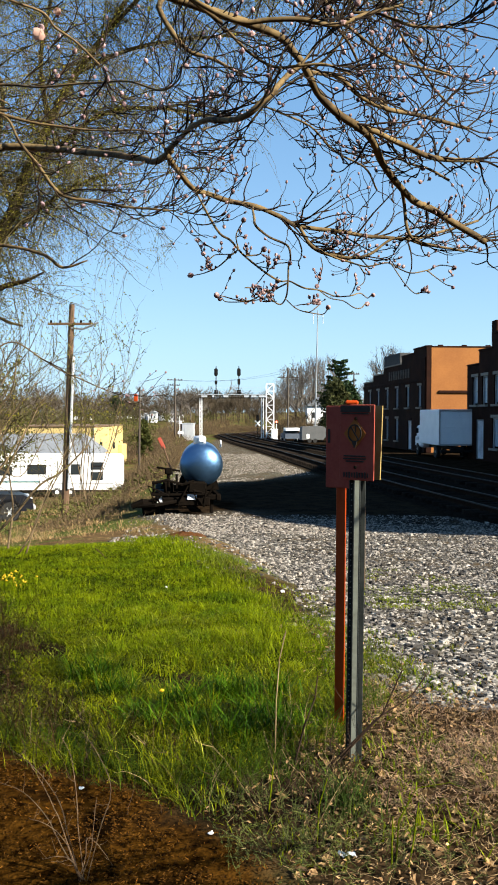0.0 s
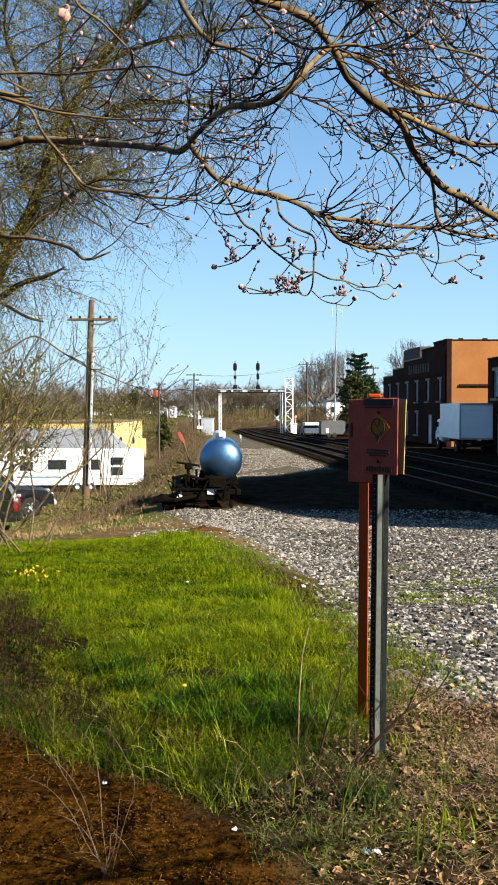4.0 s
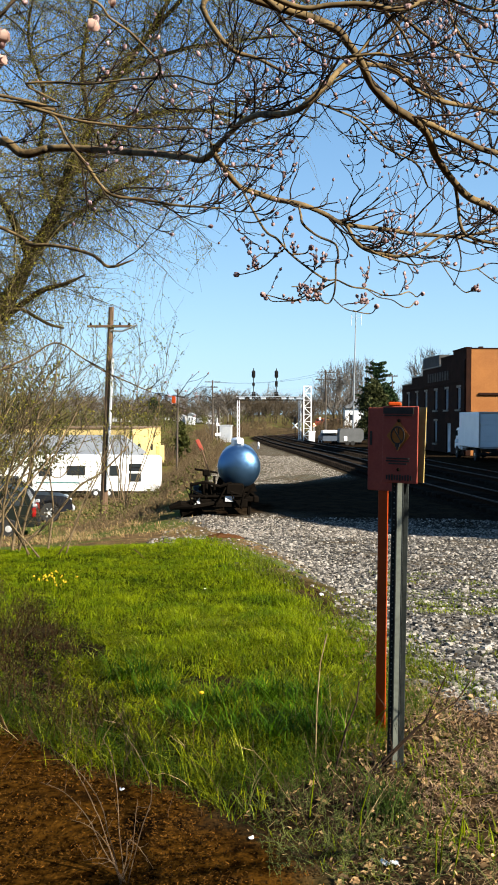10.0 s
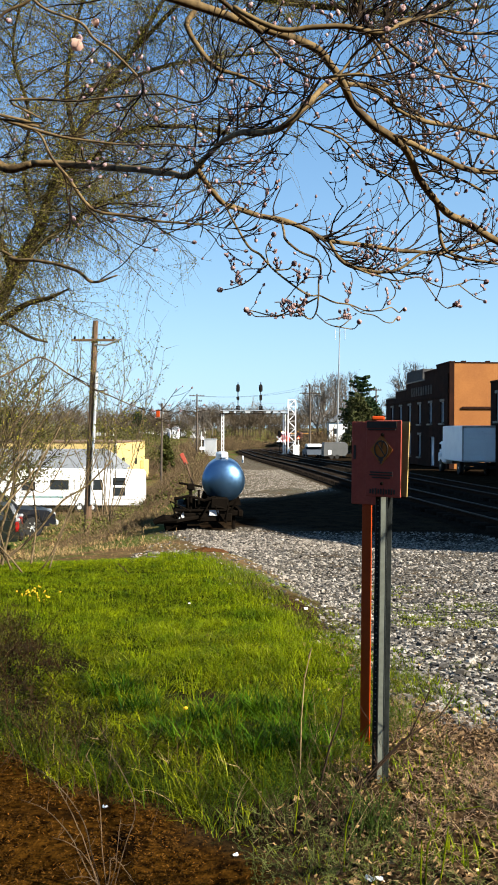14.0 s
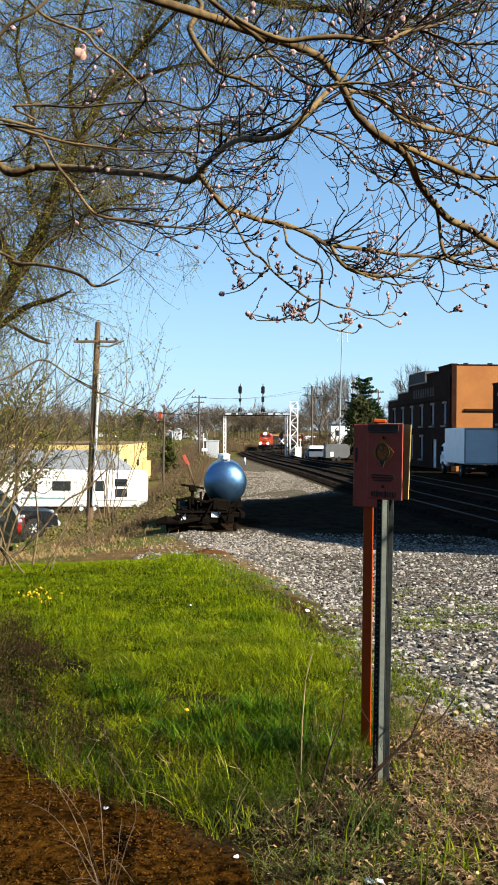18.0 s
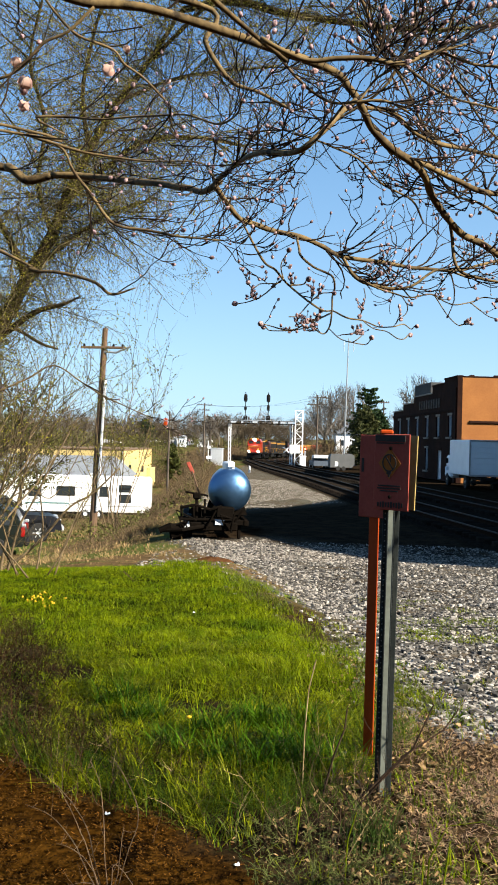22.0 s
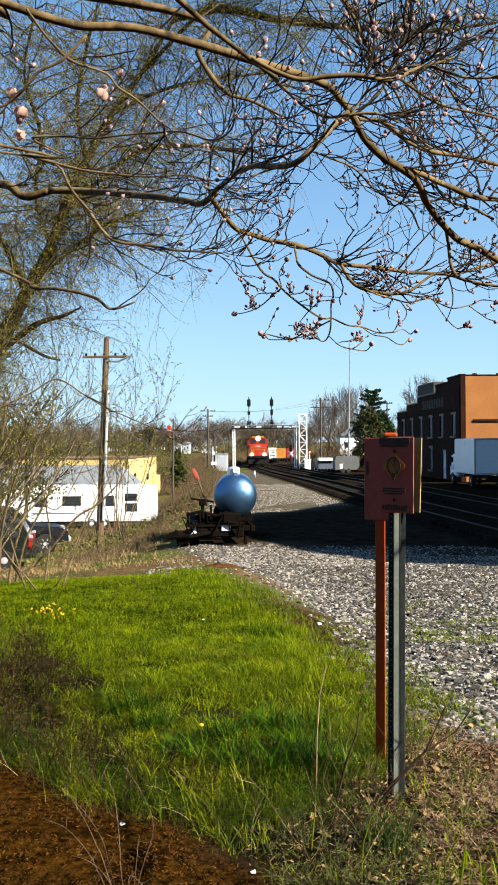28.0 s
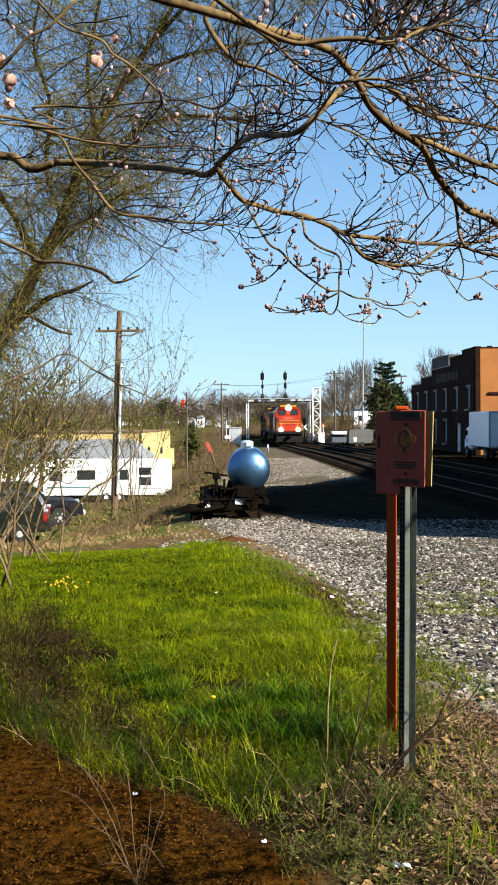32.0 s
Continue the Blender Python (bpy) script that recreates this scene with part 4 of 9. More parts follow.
# ---- road vehicles and trailers down on the left ----
def build_camper():
    t = thing("camper_trailer", "long white camper trailer with dark windows parked on the low ground", "camper trailer", pose(-14.6, 61.6, -4.3, 0, 0, 2))
    L, z0, h = 10.4, 0.55, 2.55
    out = [(-L / 2 + 0.1, z0 + 0.1), (-L / 2 + 0.5, z0), (L / 2 - 0.15, z0), (L / 2, z0 + 0.25), (L / 2, z0 + h - 0.25), (L / 2 - 0.2, z0 + h), (-L / 2 + 1.2, z0 + h + 0.05), (-L / 2 + 0.25, z0 + h - 0.2), (-L / 2, z0 + 1.0)]
    part("body", Solid().slab(out, 2.4), WHITE, t)
    part("skirt", Solid().box(0, 1.2, z0 - 0.05, L - 1.5, 2.2, 0.25, 0.03), BLACK, t)
    for x, w, z, hh in ((-3.1, 0.85, 1.95, 0.55), (-0.85, 1.25, 2.05, 0.6), (1.85, 0.75, 2.05, 0.65), (3.5, 0.78, 2.42, 0.2), (3.5, 0.78, 2.15, 0.14), (3.5, 0.78, 1.55, 0.5)):
        f = part("window", Solid().box(x, -0.015, z, w + 0.1, 0.03, hh + 0.1, 0.01), BLACK, t, "dark framed window")
        part("pane", Solid().box(x, -0.035, z, w, 0.012, hh), GLASS, f)
    part("stripe", Solid().box(-2.2, -0.006, 1.15, 3.2, 0.012, 0.1), surface("teal_stripe", (0.1, 0.28, 0.3), (0.14, 0.33, 0.34), 3, 0.5), t, "teal stripe")
    part("stripe", Solid().box(2.6, -0.006, 1.0, 4.2, 0.012, 0.06), surface("grey_stripe", (0.4, 0.42, 0.44), (0.45, 0.46, 0.48), 3, 0.5), t)
    part("roof_vent", Solid().box(1.0, 1.2, z0 + h + 0.1, 0.6, 0.6, 0.25, 0.04), OFFWHITE, t)
    for x in (0.6, 1.55):
        w = part("wheel", Solid().turned([(0.2, -0.12), (0.35, -0.12), (0.38, -0.06), (0.38, 0.06), (0.35, 0.12), (0.2, 0.12)], 18, pose(x, 0.12, 0.38, 90)), RUBBER, t)
        part("rim", Solid().turned([(0.03, -0.13), (0.13, -0.11), (0.15, 0.12), (0.03, 0.13)], 14, pose(x, 0.1, 0.38, 90)), WHITE, w)
    part("hitch", Solid().tube([(-L / 2, 1.2, 0.6), (-L / 2 - 1.2, 1.2, 0.5)], 0.07, 6), BLACK, t)


build_camper()


def build_pickup():
    t = thing("pickup_truck", "dark blue-black pickup truck parked behind bare shrubs", "pickup truck", pose(-11.75, 35.0, ground_z(-11.0, 35.3) - 0.05, 0, 0, 20) @ Matrix.Diagonal((1.02, 1.02, 1.06, 1)))
    paint = surface("dark_blue_car_paint", (0.01, 0.012, 0.018), (0.016, 0.018, 0.026), 2, 0.4, 0.1, 0.0, coat=0.05, spec=0.2)
    # x along the truck, front towards +x
    body = [(-2.7, 0.55), (-2.75, 1.05), (-0.75, 1.08), (-0.5, 1.12), (1.0, 1.14), (2.3, 1.06), (2.65, 0.9), (2.7, 0.5), (2.3, 0.42), (-2.4, 0.42)]
    part("body", Solid().slab(body, 1.85), paint, t)
    cab = [(-0.85, 1.1), (-0.7, 1.75), (-0.35, 1.82), (0.5, 1.8), (1.25, 1.12)]
    c = part("cab", Solid().slab(cab, 1.65, pose(0, 0.1, 0)), paint, t)
    part("side_window", Solid().slab([(-0.65, 1.2), (-0.58, 1.68), (0.02, 1.72), (0.02, 1.18)], 0.02, pose(0, 0.085, 0)), GLASS, c)
    part("side_window", Solid().slab([(0.1, 1.18), (0.1, 1.72), (0.45, 1.7), (0.98, 1.18)], 0.02, pose(0, 0.085, 0)), GLASS, c)
    part("windscreen", Solid().box(0, 0, 0, 0.02, 1.45, 0.85, 0.0, pose(0.92, 0.92, 1.48, 0, -46)), GLASS, c)
    for x in (-1.65, 1.72):
        for y in (0.1, 1.75):
            part("wheel_arch", Solid().turned([(0.3, -0.1), (0.47, -0.1), (0.47, 0.1), (0.3, 0.1)], 20, pose(x, y, 0.45, 90)), BLACK, t)
            w = part("wheel", Solid().turned([(0.2, -0.13), (0.37, -0.13), (0.4, -0.07), (0.4, 0.07), (0.37, 0.13), (0.2, 0.13)], 20, pose(x, y - 0.02, 0.4, 90)), RUBBER, t)
            rim = Solid().turned([(0.03, -0.14), (0.07, -0.16), (0.07, 0.16), (0.03, 0.14)], 12, pose(x, y - 0.02, 0.4, 90))
            for k in range(6):
                a = math.pi * k / 3
                rim.box(0.13, 0, 0, 0.16, 0.06, 0.05, 0, pose(x, y - 0.12 if y < 1 else y + 0.08, 0.4) @ pose(0, 0, 0, 0, math.degrees(a)))
            part("rim", rim, ALU, w, "bright spoked rim")
    part("headlight", Solid().box(2.55, 0.2, 0.88, 0.24, 0.3, 0.2, 0.04), ALU, t)
    part("headlight", Solid().box(2.55, 1.65, 0.88, 0.24, 0.3, 0.2, 0.04), ALU, t)
    part("bumper", Solid().box(2.72, 0.92, 0.55, 0.15, 1.8, 0.22, 0.05), ALU, t)
    part("mirror", Solid().box(0.75, -0.12, 1.22, 0.12, 0.22, 0.16, 0.03), paint, t)


build_pickup()


def build_estate_car():
    """x along the car, its tail towards +x."""
    t = thing("estate_car", "dark green estate car with red tail lamps behind bare shrubs", "car", pose(-10.95, 28.3, ground_z(-11.0, 29.0) - 0.03, 0, 0, 13))
    paint = surface("dark_green_car_paint", (0.010, 0.015, 0.012), (0.016, 0.021, 0.018), 2, 0.35, 0.1, 0.0, coat=0.05, spec=0.25)
    body = [(-2.35, 0.4), (-2.45, 0.75), (-2.3, 0.95), (-1.2, 1.08), (2.2, 1.12), (2.35, 0.95), (2.4, 0.6), (2.3, 0.38), (-2.2, 0.32)]
    part("body", Solid().slab(body, 1.8), paint, t)
    cab = [(-1.25, 1.06), (-0.45, 1.62), (0.3, 1.74), (1.5, 1.72), (2.0, 1.55), (2.25, 1.08)]
    c = part("cab", Solid().slab(cab, 1.56, pose(0, 0.12, 0)), paint, t)
    for a in ([(-0.95, 1.12), (-0.35, 1.56), (0.2, 1.64), (0.2, 1.12)], [(0.28, 1.12), (0.28, 1.65), (1.15, 1.65), (1.15, 1.12)], [(1.23, 1.12), (1.23, 1.64), (1.72, 1.56), (1.98, 1.12)]):
        part("side_window", Solid().slab(a, 0.02, pose(0, 0.105, 0)), GLASS, c)
    part("rear_window", Solid().box(0, 0, 0, 0.02, 1.3, 0.5, 0.0, pose(2.15, 0.9, 1.34, 0, -27)), GLASS, c)
    lens = surface("red_lens", (0.4, 0.012, 0.012), (0.3, 0.01, 0.01), 4, 0.3)
    for y in (0.0, 1.68):
        part("tail_lamp", Solid().box(2.3, y + 0.06, 0.88, 0.15, 0.16, 0.34, 0.03), lens, t, "red tail lamp lens")
        part("trim", Solid().box(2.33, y + 0.06, 1.12, 0.14, 0.14, 0.1, 0.02), ALU, t, "pale lamp trim")
    part("bumper", Solid().box(2.42, 0.9, 0.5, 0.16, 1.75, 0.22, 0.05), BLACK, t)
    for x in (-1.45, 1.45):
        for y in (0.06, 1.74):
            w = part("wheel", Solid().turned([(0.2, -0.11), (0.31, -0.11), (0.335, -0.06), (0.335, 0.06), (0.31, 0.11), (0.2, 0.11)], 20, pose(x, y, 0.335, 90)), RUBBER, t)
            part("rim", Solid().turned([(0.03, -0.12), (0.19, -0.1), (0.2, 0.1), (0.03, 0.12)], 14, pose(x, y, 0.335, 90)), ALU, w, "dull alloy rim")
    part("mirror", Solid().box(-0.7, -0.1, 1.14, 0.1, 0.2, 0.14, 0.03), paint, t)


build_estate_car()


def build_shed(name, label, x0, x1, y, z0, eave, ridge, depth, wall, roof, gable_x=True):
    b = thing(name, label, "building")
    part("wall", Solid().box((x0 + x1) / 2, y + depth / 2, (z0 + eave) / 2, x1 - x0, depth, eave - z0, 0.02), wall, b)
    if ridge > eave:
        r = Solid().put([(x0 - 0.3, y - 0.4, eave - 0.05), (x1 + 0.3, y - 0.4, eave - 0.05), (x1 - 1.2, y + depth / 2, ridge), (x0 - 0.3, y + depth / 2, ridge), (x0 - 0.3, y + depth + 0.4, eave - 0.05), (x1 + 0.3, y + depth + 0.4, eave - 0.05)],
                        [(0, 1, 2, 3), (3, 2, 5, 4), (1, 5, 2), (0, 3, 4), (0, 4, 5, 1)])
        part("roof", r, roof, b)
    else:
        part("roof", Solid().box((x0 + x1) / 2, y + depth / 2, eave + 0.08, x1 - x0 + 0.2, depth + 0.2, 0.16, 0.02), roof, b)
    return b


YELLOW_WALL = surface("pale_yellow_render", (0.86, 0.66, 0.28), (0.76, 0.57, 0.24), 0.4, 0.85, fine=8, bump=0.1)
b = build_shed("white_shed", "long white shed with a grey shingle roof", -34, -13.4, 72, -4.4, -1.6, 0.1, 7, WHITE, SHINGLE)
for x in (-24.5, -22.5, -20.5):
    part("window", Solid().box(x, 71.97, -2.3, 1.2, 0.05, 0.7, 0.01), GLASS, b)
b = build_shed("yellow_store", "long pale yellow flat-roofed building with small windows", -40, -16.4, 90, -4.6, 0.45, 0.45, 20, YELLOW_WALL, surface("brown_roof_edge", (0.26, 0.17, 0.1), (0.2, 0.13, 0.08), 1.0, 0.8))
for y, z in ((93.7, -1.6), (102.5, -1.9)):
    part("window", Solid().box(-16.37, y, z, 0.06, 1.4, 0.75, 0.01), GLASS, b)
part("downpipe", Solid().tube([(-16.5, 89.9, -4.5), (-16.5, 89.9, 0.4)], 0.07, 6), WHITE, b, "white downpipe")
part("annex", Solid().box(-16.15, 108, -3.1, 0.5, 4, 2.4, 0.05), YELLOW_WALL, b)


# ---- poles ----
GREY_POLE = surface("grey_pole_wood", (0.16, 0.125, 0.095), (0.1, 0.08, 0.065), 2.5, 0.9, fine=60, bump=0.5)


def utility_pole(x, y, zb, zt, lean, arms, r, label, group="utility poles"):
    p = thing("utility_pole", label, "utility pole", pose(x, y, zb), group)
    top = (lean, 0, zt - zb)
    part("pole", Solid().tube([(0, 0, -0.3), (lean * 0.5, 0, (zt - zb) / 2), top], [r, r * 0.85, r * 0.68], 10), WOOD_POLE if y < 50 else GREY_POLE, p)
    for dz, half, turn in arms:
        k = (zt - zb - dz) / (zt - zb)
        part("crossarm", Solid().box(0, 0, 0, 2 * half, 0.1, 0.12, 0.02, pose(lean * k, -0.15, zt - zb - dz, 0, 0, turn)), WOOD_POLE if y < 50 else GREY_POLE, p)
        for q in (-0.85, -0.45, 0.45, 0.85):
            part("insulator", Solid().turned([(0.03, 0), (0.06, 0.03), (0.05, 0.1), (0.03, 0.14)], 8, pose(lean * k, -0.15, zt - zb - dz + 0.05, 0, 0, turn) @ pose(q * half, 0, 0)), GRIME, p)
    return p


near_pole = utility_pole(-8.95, 41.0, -3.1, 7.0, 0.42, [(0.95, 1.1, 0)], 0.19, "brown leaning wooden utility pole with one crossarm", "")
part("conduit", Solid().tube([(0.24, -0.2, 1.2), (0.52, -0.2, 7.6)], 0.07, 6), OFFWHITE, near_pole, "white conduit pipe")
part("lamp_arm", Solid().tube([(0.4, -0.1, 8.95), (1.0, -0.2, 8.9), (1.6, -0.3, 9.15), (1.75, -0.3, 9.2)], 0.05, 6), STEEL, near_pole)
utility_pole(-9.75, 75.0, -4.4, 4.2, 0.1, [], 0.1, "slim grey wooden pole with an orange marker")
utility_pole(-11.35, 130.0, -3.5, 7.5, 0, [(0.3, 1.2, 10), (1.1, 0.8, 10)], 0.16, "grey wooden utility pole with two crossarms")
utility_pole(6.9, 150.0, -1.3, 10.2, 0, [(0.4, 1.6, 8), (1.7, 1.9, 8)], 0.19, "grey wooden utility pole with two crossarms")
utility_pole(-9.4, 118.0, -1.8, 3.3, 0, [], 0.1, "short slim pole beside the signal cabinet")
utility_pole(13.6, 110.0, -1.3, 7.3, 0, [(0.2, 0.7, 5)], 0.12, "slim grey pole beside a conifer")
m = part("marker_box", Solid().box(-0.25, -0.1, 7.65, 0.32, 0.3, 0.62, 0.04), ORANGE, [o for o in scene.objects if o.name.startswith("utility_pole") and abs(o.location.x + 9.75) < 0.01][0], "orange marker box")


# ---- magnolia over the camera ----
BARK = surface("smooth_grey_brown_bark", (0.3, 0.205, 0.09), (0.085, 0.055, 0.026), 14, 0.8, spec=0.12, fine=90, bump=0.5, bdist=0.004, c3=(0.05, 0.035, 0.02), wear=0.53)
TWIG = vary(surface("twig_bark", (0.045, 0.027, 0.014), (0.016, 0.01, 0.007), 20, 0.8, bump=0, spec=0.1), 0.7, 1.3)
BUD = vary(surface("magnolia_bud", (0.68, 0.46, 0.44), (0.13, 0.06, 0.066), 130, 0.6, fine=260, bump=0.2, bdist=0.002), 0.65, 1.25)
PETAL = leafy("opening_petal", (0.9, 0.66, 0.55), (0.74, 0.42, 0.35), 0.3, 0.85, 1.15, 40)
BOUGHS = {}
BOUGHS["limb_a"] = [(-0.71, 2.47, 2.38, 0.0103), (-0.57, 2.42, 2.36, 0.0101), (-0.42, 2.23, 2.29, 0.0092), (-0.29, 2.03, 2.22, 0.0079), (-0.21, 1.88, 2.16, 0.0073), (-0.16, 1.78, 2.15, 0.0065)]
BOUGHS["limb_a0"] = [(-0.97, 2.56, 2.45, 0.0138), (-0.85, 2.51, 2.41, 0.0130), (-0.79, 2.49, 2.37, 0.0135), (-0.71, 2.47, 2.38, 0.0103)]
BOUGHS["limb_up"] = [(-0.17, 1.78, 2.15, 0.0056), (-0.11, 1.53, 2.11, 0.0048), (-0.07, 1.33, 2.06, 0.0045), (-0.01, 1.15, 2.00, 0.0041), (0.02, 1.13, 2.02, 0.0041), (0.05, 1.16, 2.06, 0.0039), (0.07, 1.17, 2.08, 0.0036)]
BOUGHS["limb_down"] = [(-0.17, 1.78, 2.14, 0.0060), (-0.15, 1.83, 2.12, 0.0058), (-0.12, 1.88, 2.10, 0.0059), (-0.07, 1.95, 2.10, 0.0062), (0.01, 2.04, 2.10, 0.0059), (0.07, 2.09, 2.09, 0.0061), (0.12, 2.11, 2.07, 0.0056), (0.24, 2.14, 2.06, 0.0052), (0.33, 2.18, 2.06, 0.0047), (0.42, 2.20, 2.06, 0.0042), (0.51, 2.26, 2.09, 0.0038), (0.62, 2.31, 2.13, 0.0033)]
BOUGHS["limb_low"] = [(0.12, 2.11, 2.07, 0.0046), (0.15, 2.09, 2.02, 0.0046), (0.19, 2.09, 2.00, 0.0046), (0.25, 2.09, 1.99, 0.0040), (0.30, 2.10, 2.00, 0.0035), (0.36, 2.10, 2.04, 0.0030), (0.44, 2.10, 2.02, 0.0025)]
BOUGHS["limb_b"] = [(-0.41, 0.96, 2.15, 0.0054), (-0.37, 0.98, 2.15, 0.0055), (-0.28, 1.02, 2.14, 0.0054), (-0.18, 1.05, 2.14, 0.0056), (0.02, 1.16, 2.12, 0.0058), (0.06, 1.18, 2.10, 0.0056), (0.08, 1.19, 2.08, 0.0057), (0.10, 1.22, 2.06, 0.0058), (0.13, 1.24, 2.04, 0.0059), (0.16, 1.27, 2.03, 0.0064), (0.19, 1.32, 2.02, 0.0057), (0.22, 1.40, 2.01, 0.0057), (0.29, 1.52, 1.99, 0.0062), (0.37, 1.63, 1.98, 0.0066), (0.47, 1.70, 1.95, 0.0065)]
BOUGHS["limb_b2"] = [(0.16, 1.27, 2.03, 0.0046), (0.20, 1.31, 2.03, 0.0041), (0.25, 1.36, 2.03, 0.0042), (0.30, 1.41, 2.03, 0.0044), (0.39, 1.47, 2.04, 0.0042)]
BOUGHS["limb_b3"] = [(0.08, 1.19, 2.08, 0.0031), (0.13, 1.24, 2.09, 0.0033), (0.17, 1.29, 2.08, 0.0034), (0.22, 1.34, 2.08, 0.0035), (0.29, 1.40, 2.09, 0.0033), (0.37, 1.45, 2.09, 0.0031)]
BOUGHS["limb_top"] = [(-0.09, 0.78, 2.01, 0.0026), (-0.05, 0.78, 1.98, 0.0022), (-0.01, 0.78, 1.96, 0.0022), (0.02, 0.78, 1.96, 0.0022), (0.05, 0.78, 1.96, 0.0022), (0.08, 0.79, 1.96, 0.0021), (0.11, 0.81, 1.98, 0.0017), (0.15, 0.84, 2.00, 0.0014)]
BOUGHS["limb_top2"] = [(0.09, 0.83, 1.99, 0.0012), (0.12, 0.83, 1.99, 0.0014), (0.16, 0.84, 1.98, 0.0014), (0.20, 0.84, 1.98, 0.0012)]
BOUGHS["limb_c"] = [(-0.35, 3.06, 3.19, 0.0111), (-0.32, 3.05, 3.05, 0.0104), (-0.27, 3.05, 2.96, 0.0096), (-0.21, 3.05, 2.90, 0.0081), (-0.12, 3.06, 2.87, 0.0059), (-0.01, 3.06, 2.81, 0.0044)]
BOUGHS["limb_d"] = [(-0.48, 1.32, 2.09, 0.0022), (-0.42, 1.32, 2.11, 0.0019), (-0.37, 1.32, 2.11, 0.0019), (-0.30, 1.27, 2.09, 0.0015), (-0.22, 1.23, 2.08, 0.0015), (-0.17, 1.18, 2.06, 0.0014), (-0.12, 1.13, 2.03, 0.0014), (-0.09, 1.08, 2.02, 0.0013), (-0.08, 1.03, 2.02, 0.0010)]
BOUGHS["limb_e"] = [(-0.55, 1.51, 2.17, 0.0030), (-0.49, 1.52, 2.15, 0.0030), (-0.45, 1.52, 2.14, 0.0030), (-0.41, 1.52, 2.13, 0.0026), (-0.36, 1.52, 2.12, 0.0022), (-0.27, 1.52, 2.11, 0.0019), (-0.18, 1.53, 2.11, 0.0015), (-0.15, 1.53, 2.08, 0.0015)]
BOUGHS["limb_f"] = [(-0.43, 1.52, 2.13, 0.0022), (-0.41, 1.52, 2.09, 0.0026), (-0.38, 1.52, 2.05, 0.0030), (-0.35, 1.52, 2.01, 0.0030), (-0.32, 1.52, 1.99, 0.0026), (-0.27, 1.52, 1.98, 0.0026), (-0.22, 1.52, 1.97, 0.0022), (-0.17, 1.52, 1.97, 0.0019), (-0.13, 1.53, 1.97, 0.0015)]
BOUGHS["limb_g"] = [(-0.28, 0.83, 2.06, 0.0013), (-0.25, 0.82, 2.02, 0.0013), (-0.23, 0.82, 2.00, 0.0013), (-0.20, 0.83, 1.99, 0.0013), (-0.19, 0.84, 1.98, 0.0011), (-0.17, 0.85, 1.97, 0.0011), (-0.15, 0.88, 1.96, 0.0009)]
BOUGHS["limb_h"] = [(-0.18, 0.67, 1.95, 0.0007), (-0.20, 0.67, 1.93, 0.0009), (-0.22, 0.67, 1.92, 0.0009), (-0.24, 0.67, 1.90, 0.0010), (-0.26, 0.67, 1.89, 0.0010), (-0.30, 0.69, 1.89, 0.0012)]
BOUGHS["limb_k"] = [(-0.62, 1.71, 1.99, 0.0038), (-0.53, 1.67, 1.94, 0.0037), (-0.47, 1.65, 1.93, 0.0032), (-0.39, 1.63, 1.91, 0.0032), (-0.36, 1.64, 1.89, 0.0028), (-0.31, 1.64, 1.90, 0.0014)]
BOUGHS["limb_l"] = [(-0.03, 1.03, 2.07, 0.0017), (-0.00, 1.03, 2.04, 0.0017), (0.03, 1.03, 2.02, 0.0017), (0.06, 1.03, 2.02, 0.0017), (0.09, 1.03, 2.02, 0.0015), (0.12, 1.04, 2.01, 0.0012)]
BOUGHS["limb_m"] = [(0.03, 0.87, 1.95, 0.0012), (0.02, 0.98, 1.97, 0.0014), (0.00, 1.13, 2.00, 0.0016), (-0.04, 1.23, 2.02, 0.0015), (-0.07, 1.23, 2.01, 0.0012)]
BOUGHS["limb_n"] = [(0.06, 1.03, 2.02, 0.0015), (0.08, 1.04, 2.05, 0.0015), (0.10, 0.99, 2.05, 0.0014), (0.12, 0.99, 2.09, 0.0012)]
BOUGHS["limb_o"] = [(0.22, 1.34, 2.08, 0.0022), (0.19, 1.34, 2.11, 0.0019), (0.15, 1.29, 2.16, 0.0019), (0.10, 1.24, 2.19, 0.0018)]
BOUGHS["limb_p"] = [(-0.01, 1.54, 2.17, 0.0015), (0.05, 1.54, 2.15, 0.0019), (0.11, 1.59, 2.14, 0.0019), (0.16, 1.64, 2.11, 0.0020), (0.23, 1.69, 2.09, 0.0020), (0.26, 1.74, 2.06, 0.0017)]
BOUGHS["limb_q"] = [(0.28, 1.54, 1.99, 0.0030), (0.29, 1.54, 1.93, 0.0030), (0.32, 1.54, 1.91, 0.0026), (0.39, 1.54, 1.90, 0.0022)]
BOUGHS["limb_r"] = [(0.34, 1.45, 2.00, 0.0024), (0.30, 1.44, 2.02, 0.0021), (0.26, 1.44, 2.03, 0.0017), (0.23, 1.44, 2.06, 0.0014)]
BOUGHS["limb_aa"] = [(0.051, 1.25, 2.306, 0.0032), (0.084, 1.27, 2.273, 0.0029), (0.117, 1.29, 2.223, 0.0027), (0.167, 1.31, 2.181, 0.0024), (0.234, 1.33, 2.148, 0.0021), (0.326, 1.35, 2.135, 0.0019)]
BOUGHS["limb_ab"] = [(0.202, 1.40, 2.399, 0.0030), (0.188, 1.42, 2.362, 0.0027), (0.178, 1.44, 2.296, 0.0025), (0.141, 1.46, 2.222, 0.0023), (0.057, 1.48, 2.166, 0.0020), (0.001, 1.50, 2.110, 0.0017)]
